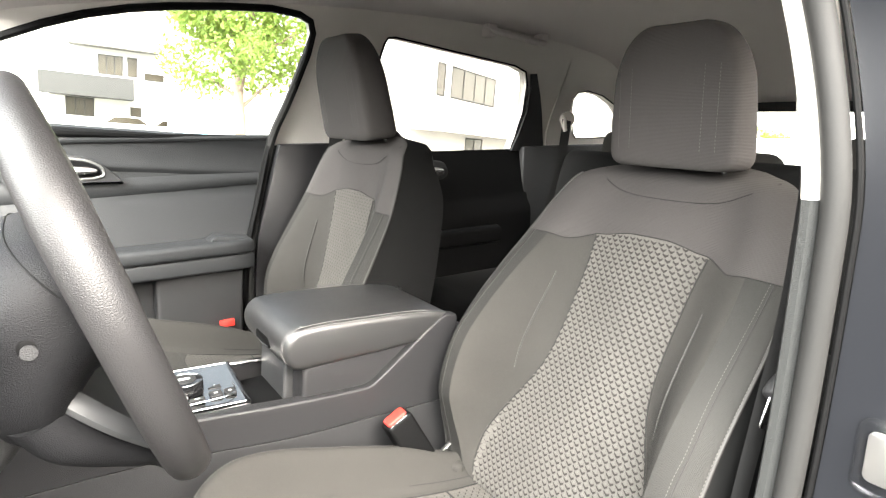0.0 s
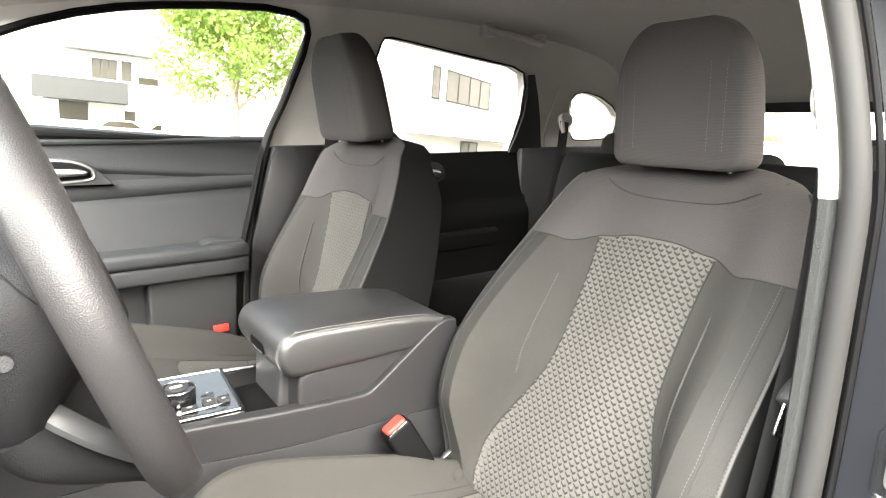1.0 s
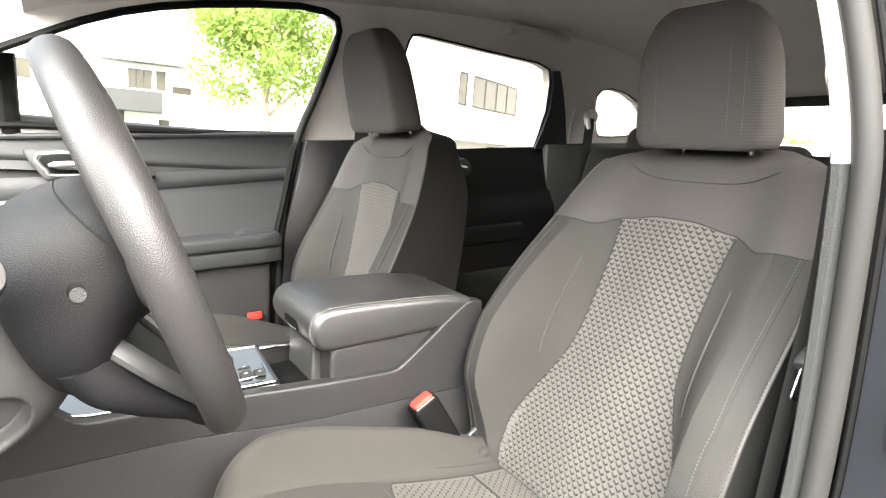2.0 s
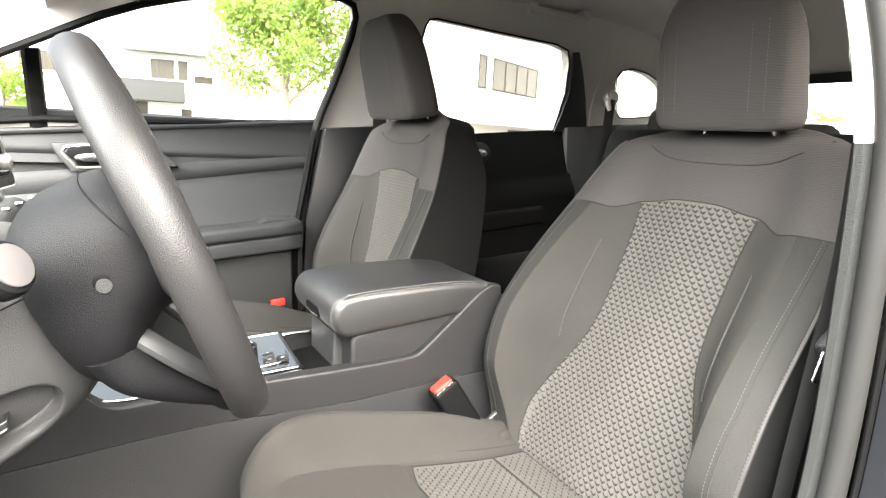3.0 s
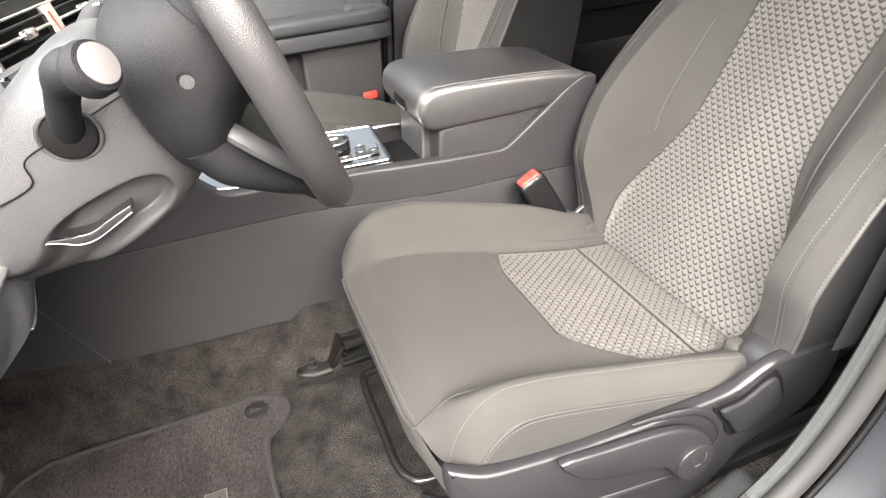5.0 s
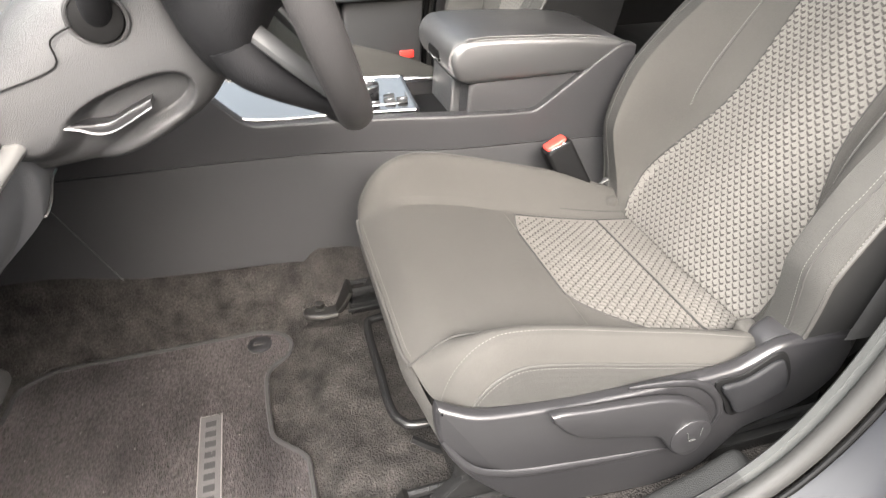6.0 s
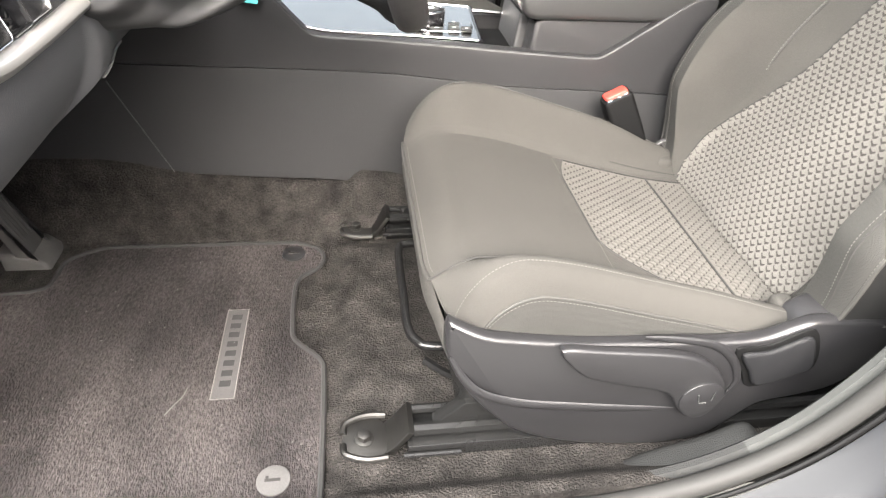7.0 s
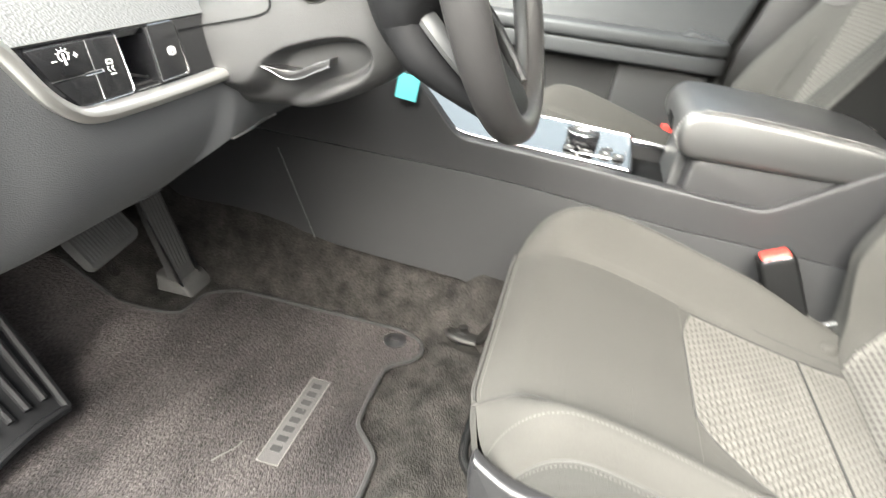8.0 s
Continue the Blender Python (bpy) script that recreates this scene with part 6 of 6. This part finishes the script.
tagged(part("ceiling", shell(lambda x, y: Vector((x, y, roof_z(x, y))), span(-0.07, 2.2, 44), span(-0.625, 0.625, 30), 0.03, see=(0, 0, -1)), HEADLINER), "pale grey woven headliner", "headliner", kind="structure")
grab = thing("grab_handle", 1.32, 0.55, 1.51, "folded pale grey grab handle on the roof edge", "grab handle")
part("grip", tube(curve([(1.20, 0.555, 1.530), (1.215, 0.540, 1.517), (1.26, 0.530, 1.508), (1.33, 0.530, 1.500), (1.40, 0.535, 1.492), (1.435, 0.545, 1.494), (1.45, 0.56, 1.505)], 6), 0.0125, 10, flat=0.8), HEADLINER, grab)
for x in (1.215, 1.435):
    part("pivot", box((x - 0.018, 0.535, 1.496), (x + 0.018, 0.575, 1.535), 0.006), HEADLINER, grab)
for e in (-1, 1):
    tagged(part("trim", tube(curve([(-1.02, e * 0.74, 1.14), (-0.62, e * 0.715, 1.235), (-0.20, e * 0.655, 1.43), (-0.05, e * 0.615, 1.495)], 6), 0.035, 10, flat=0.7), PALE), "pale grey windscreen pillar trim", "pillar trim", kind="structure")
bm = grid(lambda y, t: Vector((lerp(-1.05, -0.07, t), y * lerp(1.0, 0.83, t), lerp(1.12, 1.490, t) + 0.03 * math.sin(math.pi * t) * (1 - (y / 0.74) ** 2))), span(-0.74, 0.74, 16), span(0, 1, 12))
bmesh.ops.solidify(bm, geom=bm.faces[:], thickness=0.005)
ws = tagged(part("windscreen", bm, SCREENGLASS), "clear curved windscreen glass", "windscreen", kind="structure")
ws.visible_shadow = False

# ---- driver door opening: sill, pillar, seals ----
OPENING = curve([(-0.60, 0, 0.475), (-0.35, 0, 0.470), (0.0, 0, 0.467), (0.20, 0, 0.467), (0.31, 0, 0.472), (0.42, 0, 0.503), (0.50, 0, 0.560), (0.550, 0, 0.640), (0.582, 0, 0.74), (0.603, 0, 0.85), (0.613, 0, 1.0), (0.613, 0, 1.2), (0.600, 0, 1.36), (0.545, 0, 1.46), (0.47, 0, 1.52)], 8)


def swept(profile, lift=0.0):
    """A section (m away from the opening, y) carried along the door opening."""
    rows = []
    for i, p in enumerate(OPENING):
        t = (OPENING[min(i + 1, len(OPENING) - 1)] - OPENING[max(i - 1, 0)]).normalized()
        out = Vector((-t.z, 0, t.x)) * -1
        rows.append((p, out))
    return lambda u, v: rows[int(v)][0] + rows[int(v)][1] * profile[int(u)][0] + Vector((0, profile[int(u)][1] + 0.055 * smooth(1.15, 1.5, rows[int(v)][0].z), 0))


def sweep(name, profile, mat, label, parent=None, i0=0, i1=None):
    f = swept(profile)
    i1 = i1 or len(OPENING) - 1
    return part(name, grid(f, range(len(profile)), range(i0, i1 + 1)), mat, parent, label)


jamb = tagged(sweep("door_frame", [(0.028, -0.749), (0.032, -0.757), (0.036, -0.778), (0.044, -0.802), (0.060, -0.825), (0.085, -0.845), (0.16, -0.862), (0.24, -0.866)], PAINT, ""),
              "dark blue-grey painted door opening of the car", "door frame", kind="structure")
upto = max(i for i, p in enumerate(OPENING) if p.z < 1.192)
TRIM_EDGE = [(0.14, -0.690), (0.06, -0.697), (0.020, -0.699), (0.006, -0.700), (0.0, -0.704), (0.0, -0.712), (0.005, -0.717), (0.014, -0.719)]
foot = max(i for i, p in enumerate(OPENING) if p.z < 0.53)
sweep("sill_trim", TRIM_EDGE, SILL, "black grained sill trim", jamb, 0, foot)
sweep("pillar_trim", TRIM_EDGE, GREYTRIM, "grey grained pillar trim", jamb, foot, upto)
sweep("pillar_trim", TRIM_EDGE, PALE, "pale upper pillar trim", jamb, upto)
seal_ring = [(0.010 + 0.0135 * math.cos(a), -0.7310 + 0.0130 * math.sin(a)) for a in span(0, 2 * math.pi, 12)]
sweep("door_seal", seal_ring, RUBBER, "grey rubber door seal", jamb)
lip = [(0.021 + 0.0035 * math.cos(a), -0.7470 + 0.0035 * math.sin(a)) for a in span(0, 2 * math.pi, 8)]
sweep("seal_lip", lip, DARKRUBBER, "", jamb)
part("sill_bulge", prism([(p.x, p.y) for p in curve([(x, z, 0) for x, z in ((0.345, 0.425), (0.365, 0.444), (0.40, 0.460), (0.45, 0.478), (0.50, 0.504), (0.52, 0.48), (0.50, 0.43), (0.40, 0.41))], 4, True)], "y", -0.700, -0.655, 0.012, 3), SILL, jamb, "grey sill end moulding")
striker = thing("door_striker", 0.66, -0.80, 0.93, "clear plastic cover on the door jamb", "door striker")
part("cover", moved(prism(rounded(0.050, 0.085, 0.016), "x", -0.012, 0.0, 0.005, 3), pose(0.645, -0.800, 0.925)), CLEAR, striker)
part("plate", moved(prism(rounded(0.03, 0.055, 0.008), "x", -0.006, 0.0, 0.002, 2), pose(0.646, -0.800, 0.925)), SILVER, striker)
dbelt = thing("seat_belt", 0.68, -0.67, 0.9, "black driver seat belt with steel tongue", "seat belt", "seat belts")
part("webbing", tube(curve([(0.700, -0.672, 1.25), (0.690, -0.672, 1.05), (0.672, -0.668, 0.93), (0.655, -0.662, 0.80), (0.640, -0.655, 0.66)], 6), 0.023, 6, flat=0.06, up=(0, 1, 0)), BELT, dbelt)
part("belt_guide", join(disc((0.715, -0.668, 1.275), (0, 1, 0), 0.024, 0.02), box((0.695, -0.676, 1.238), (0.735, -0.652, 1.268), 0.006)), PALE, dbelt, "pale plastic belt guide")
tg = part("tongue", tube(curve([(0.740, -0.668, 0.942), (0.712, -0.674, 0.951), (0.684, -0.680, 0.956), (0.664, -0.684, 0.950), (0.653, -0.685, 0.941)], 6), lambda u: 0.0085 + 0.005 * smooth(0.3, 0.9, u) * (1 - 0.5 * smooth(0.93, 1.0, u)), 14), SOFT, dbelt, "black belt tongue grip")
part("tongue_blade", moved(join(prism(rounded(0.007, 0.040, 0.002), "y", -0.0015, 0.0015, 0.0005, 1), moved(prism(rounded(0.022, 0.006, 0.002), "y", -0.0015, 0.0015, 0.0005, 1), pose(0.009, 0, -0.018))), pose(0.648, -0.682, 0.925, 0, 26, 0)), CHROME, tg, "bare steel blade")


# ---- outside: the car stands nose-up on a gently sloping car park ----
SLOPE = Matrix.Rotation(radians(5.0), 4, "Y")


def az(degrees, d, z=0.0):
    """A place d metres off the driver's door, that many degrees from straight across the car towards its tail."""
    return Vector((d * math.sin(radians(degrees)), -1.0 + d * math.cos(radians(degrees)), z))


tagged(part("ground", moved(shell(lambda x, y: Vector((x, y, 0.0)), span(-320, 320, 40), span(-320, 320, 40), 0.3), SLOPE), ASPHALT), "pale asphalt of a sloping car park", "asphalt", kind="structure")


def frame_at(p, along):
    a = Vector(along).normalized()
    o = Vector((a.y, -a.x, 0))
    return SLOPE @ Matrix(((a.x, -o.x, 0, p.x), (a.y, -o.y, 0, p.y), (0, 0, 1, p.z), (0, 0, 0, 1)))


def facade_window(parent, m, x0, x1, z0, z1, n, deep=0.12):
    """A window unit set into a facade whose plane is y = 0 of m."""
    fr = part("window", moved(join(box((x0 - 0.06, -0.03, z1), (x1 + 0.06, deep, z1 + 0.07), 0), box((x0 - 0.06, -0.05, z0 - 0.07), (x1 + 0.06, deep, z0), 0),
                                   *[box((lerp(x0, x1, i / n) - 0.04, -0.02, z0), (lerp(x0, x1, i / n) + 0.04, deep, z1), 0) for i in range(n + 1)]), m), DARKWALL, parent, "", False)
    for i in range(n):
        part("pane", moved(box((lerp(x0, x1, i / n) + 0.04, 0.0, z0), (lerp(x0, x1, (i + 1) / n) - 0.04, 0.05, z1), 0), m), PANE, fr, "", False)


def facade(parent, m, x0, x1, h, holes, thick=0.4):
    """A rendered wall with openings through it."""
    bm = bmesh.new()
    xs, zs = sorted({x0, x1, *[v for q in holes for v in q[:2]]}), sorted({0.0, h, *[v for q in holes for v in q[2:4]]})
    V = {(x, z): bm.verts.new((x, 0, z)) for x in xs for z in zs}
    for xa, xb in zip(xs, xs[1:]):
        for za, zb in zip(zs, zs[1:]):
            if any(q[0] <= xa and xb <= q[1] and q[2] <= za and zb <= q[3] for q in holes):
                continue
            bm.faces.new((V[xa, za], V[xb, za], V[xb, zb], V[xa, zb]))
    bmesh.ops.recalc_face_normals(bm, faces=bm.faces)
    bmesh.ops.solidify(bm, geom=bm.faces[:], thickness=thick)
    part("wall", moved(bm, m), WALL, parent, "", False)


# long white building behind the rear window
p1, p2 = az(34.7, 34.0), az(38.7, 38.8)
u = (p2 - p1).normalized()
m = frame_at(p1, u)
office = thing("office_building", *(SLOPE @ p1), "white rendered two-storey office building with dark framed windows", "building", "buildings")
holes = [(0.0, 5.6, 3.95, 5.55), (-1.55, -0.75, 3.95, 5.55), (2.2, 4.4, 0.2, 1.75)]
facade(office, m, -9, 45, 11.6, holes)
for q in holes:
    facade_window(office, m, *q, 4 if q[1] - q[0] > 3 else (1 if q[1] - q[0] < 1 else 2))
part("overhang", moved(box((-4.0, -1.6, 1.95), (9.5, 0.0, 2.35), 0.02, 1), m), WALL, office, "", False)
part("roof", moved(box((-9.3, -0.3, 11.6), (45.3, 12, 12.0), 0.02, 1), m), WALL, office, "", False)
part("end_wall", moved(box((-9.0, 0.4, 0), (-8.6, 12, 11.6), 0), m), WALL, office, "", False)
# dark sheet put in for the shade of the rooms behind the windows
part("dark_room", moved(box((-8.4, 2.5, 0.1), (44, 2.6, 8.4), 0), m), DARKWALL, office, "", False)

# building across the car park with a charcoal canopy box
c = az(4.3, 60.0)
m = frame_at(c, (0.93, -0.10, 0))
block = thing("office_building", *(SLOPE @ c), "white modern building with charcoal canopy box and dark windows", "building", "buildings")
holes = [(0.6, 2.4, 4.95, 6.45), (2.8, 3.5, 4.95, 6.45), (-1.8, 0.2, 1.35, 2.75), (3.0, 3.8, 0.7, 2.3), (6.2, 7.3, 0.6, 2.7), (4.1, 5.6, 4.8, 5.3), (-9.0, -6.5, 4.9, 6.3)]
facade(block, m, -12, 16, 14.0, holes)
for q in holes:
    facade_window(block, m, *q, 3 if q[1] - q[0] > 1.6 else 1)
part("canopy_box", moved(box((-3.4, -3.4, 2.85), (3.2, 0.0, 4.55), 0.02, 1), m), DARKWALL, block, "charcoal canopy box", False)
part("canopy_post", moved(box((-3.1, -3.2, 0), (-2.7, -2.8, 2.85), 0.01, 1), m), WALL, block, "", False)
part("roof_slab", moved(box((-1.5, -1.8, 7.0), (5.2, 0.0, 7.5), 0.02, 1), m), GREYPRINT, block, "", False)
part("roof", moved(box((-12.3, -0.3, 14.0), (16.3, 14, 14.4), 0.02, 1), m), WALL, block, "", False)
# unlit rooms of this building, again given as one dark sheet
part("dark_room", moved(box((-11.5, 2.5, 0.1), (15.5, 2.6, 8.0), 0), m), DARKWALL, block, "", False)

# added white hall, stands in for the bright backdrop seen past the tailgate
p = az(66.0, 80.0)
m = frame_at(p, (0.407, -0.913, 0))
hall = thing("office_building", *(SLOPE @ p), "long plain white rendered hall beyond the trees", "building", "buildings")
part("wall", moved(box((-24, 0, 0), (24, 0.4, 14.0), 0.02, 1), m), WALL, hall, "", False)
part("roof", moved(box((-24.3, -0.3, 14.0), (24.3, 14, 14.4), 0.02, 1), m), WALL, hall, "", False)
m = SLOPE @ pose(16.0, 6.5, 0)
tagged(part("wall_outside", moved(join(box((0, -5, 0), (0.25, 5, 2.02), 0.02, 1), box((-0.04, -5.04, 2.02), (0.29, 5.04, 2.12), 0.015, 1)), m), WALL), "low pale concrete wall at the end of the car park", "wall", kind="structure")


def tree(base, height, spread, first, leaves, label, leaf=0.10):
    t = thing("tree", *(SLOPE @ base), label, "tree", "trees")
    limbs, tips = [], []
    trunk = [base + Vector((0.03 * math.sin(i * 1.3), 0.03 * math.cos(i * 1.7), height * 0.80 * i / 6)) for i in range(7)]
    part("trunk", moved(tube(curve(trunk, 3), lambda q: height * 0.026 * (1.15 - 0.85 * q) + 0.012, 10), SLOPE), BARK, t)
    for i in range(15):
        a = i * 2.4 + random.uniform(-0.3, 0.3)
        z0 = lerp(first, 0.80, (i / 15) ** 0.9) * height
        r = spread * (0.95 - 0.45 * abs(i / 15 - 0.35)) * random.uniform(0.75, 1.05)
        s = base + Vector((0, 0, z0))
        e = s + Vector((r * math.cos(a), r * math.sin(a), r * random.uniform(0.45, 0.9)))
        mid = (s + e) / 2 + Vector((0, 0, 0.06 * r))
        limbs.append(tube(curve([s, mid, e], 5), lambda q: height * 0.009 * (1.1 - q) + 0.004, 6))
        for k in range(4):
            f = lerp(0.45, 1.0, k / 3)
            tips.append((s.lerp(e, f) + Vector((random.gauss(0, 0.12), random.gauss(0, 0.12), random.uniform(-0.05, 0.25))) * spread * 0.5, spread * random.uniform(0.20, 0.34)))
    part("limbs", moved(join(*limbs), SLOPE), BARK, t)
    verts, faces = [], []
    for i in range(leaves):
        c, r = random.choice(tips)
        d = Vector((random.gauss(0, 1), random.gauss(0, 1), random.gauss(0, 0.75)))
        p = c + d.normalized() * r * random.uniform(0.15, 1.0) ** 0.6
        n = Vector((random.gauss(0, 1), random.gauss(0, 1), random.gauss(0.6, 0.8))).normalized()
        a = n.orthogonal().normalized()
        a.rotate(Matrix.Rotation(random.uniform(0, 6.28), 3, n))
        b = n.cross(a)
        s, k = leaf * random.uniform(0.6, 1.25), len(verts)
        verts += [p - a * s * 0.6, p + b * s * 0.28 - n * s * 0.06, p + a * s * 0.6, p - b * s * 0.28 - n * s * 0.06]
        faces.append((k, k + 1, k + 2, k + 3))
    me = bpy.data.meshes.new("tmp")
    me.from_pydata([tuple(v) for v in verts], [], faces)
    bm = bmesh.new()
    bm.from_mesh(me)
    bpy.data.meshes.remove(me)
    tagged(part("crown", moved(bm, SLOPE), LEAF, t, "", False), kind="stuff")
    return t


tree(az(15.4, 14.0), 4.9, 1.85, 0.34, 13000, "young leafy green tree with a slim trunk", 0.115)
tree(az(-1.0, 70.0), 9.0, 3.6, 0.25, 2500, "distant round green tree", 0.45)
tree(az(-5.5, 26.0), 3.0, 1.3, 0.15, 1800, "small green tree beyond the car", 0.2)
tree(az(62.8, 60.0), 5.2, 1.7, 0.2, 1600, "distant slim green tree", 0.3)
tree(az(65.0, 62.0), 4.4, 1.9, 0.2, 1600, "distant bushy green tree", 0.3)
tree(az(19.5, 46.0), 3.2, 2.0, 0.1, 1600, "green shrub across the car park", 0.28)


def parked_car(p, turn, paint, label):
    m = SLOPE @ Matrix.Translation(p) @ Matrix.Rotation(radians(turn), 4, "Z")
    c = thing("parked_car", *(SLOPE @ p), label, "car", "parked cars")
    side = [(-2.2, 0.35), (-2.2, 0.80), (-1.9, 0.92), (-1.1, 0.98), (-0.45, 1.42), (0.9, 1.45), (1.7, 1.02), (2.15, 0.95), (2.2, 0.40)]
    part("body", moved(prism(side, "y", -0.88, 0.88, 0.10, 3), m), paint, c)
    for e in (-1, 1):
        part("side_window", moved(prism([(-0.95, 1.0), (-0.42, 1.36), (0.85, 1.38), (1.4, 1.02)], "y", e * 0.875, e * 0.885, 0), m), PANE, c, "", False)
        for x in (-1.35, 1.35):
            w = part("wheel", moved(disc((x, e * 0.70, 0.32), (0, e, 0), 0.32, 0.20, 24, 0.02), m), DARKRUBBER, c)
            part("wheel_rim", moved(disc((x, e * 0.895, 0.32), (0, e, 0), 0.20, 0.012, 20, 0.004), m), SILVER, w)
    return c


BLUE = material("pale_blue_paint", (0.22, 0.40, 0.55), 0.25, coat=0.8, vary=0.05)
WHITEPAINT = material("white_car_paint", (0.75, 0.75, 0.75), 0.25, coat=0.8, vary=0.03)
parked_car(az(14.0, 34.0), 12, BLUE, "pale blue car parked across the car park")
parked_car(az(6.3, 42.0), 5, WHITEPAINT, "white car parked across the car park")
parked_car(az(9.8, 44.0), 8, WHITEPAINT, "white car parked across the car park")

# door mirror outside the passenger window
mirror = thing("door_mirror", -0.22, 0.98, 1.30, "dark door mirror outside the passenger window", "door mirror")
shape = [[(-0.27 + 0.07 * t + (0.045 - 0.02 * t) * math.cos(a) * (1 if k else 1), 0.93 + 0.16 * k / 6, 1.305 + 0.072 * math.sin(a) * (1 - 0.25 * (k / 6 - 0.5) ** 2)) for a in span(0, 2 * math.pi, 20)[:-1]] for k, t in ((i, 0.0) for i in range(7))]
part("housing", loft(shape), PAINT, mirror)
part("mirror_glass", moved(prism(rounded(0.14, 0.115, 0.03), "x", 0, 0.004, 0.001), pose(-0.224, 1.01, 1.305)), CHROME, mirror)
part("stem", tube([(-0.27, 0.78, 1.215), (-0.27, 0.90, 1.250), (-0.27, 0.96, 1.262)], 0.025, 8, flat=0.6), PAINT, mirror)

# added unseen wall: closes the place behind the camera and cuts low side light
tagged(part("wall_near", moved(box((-9.0, -2.8, -0.3), (9.0, -2.55, 1.60), 0.02, 1), SLOPE), DARKWALL), "added unseen charcoal wall that cuts low side light", "wall", kind="structure")
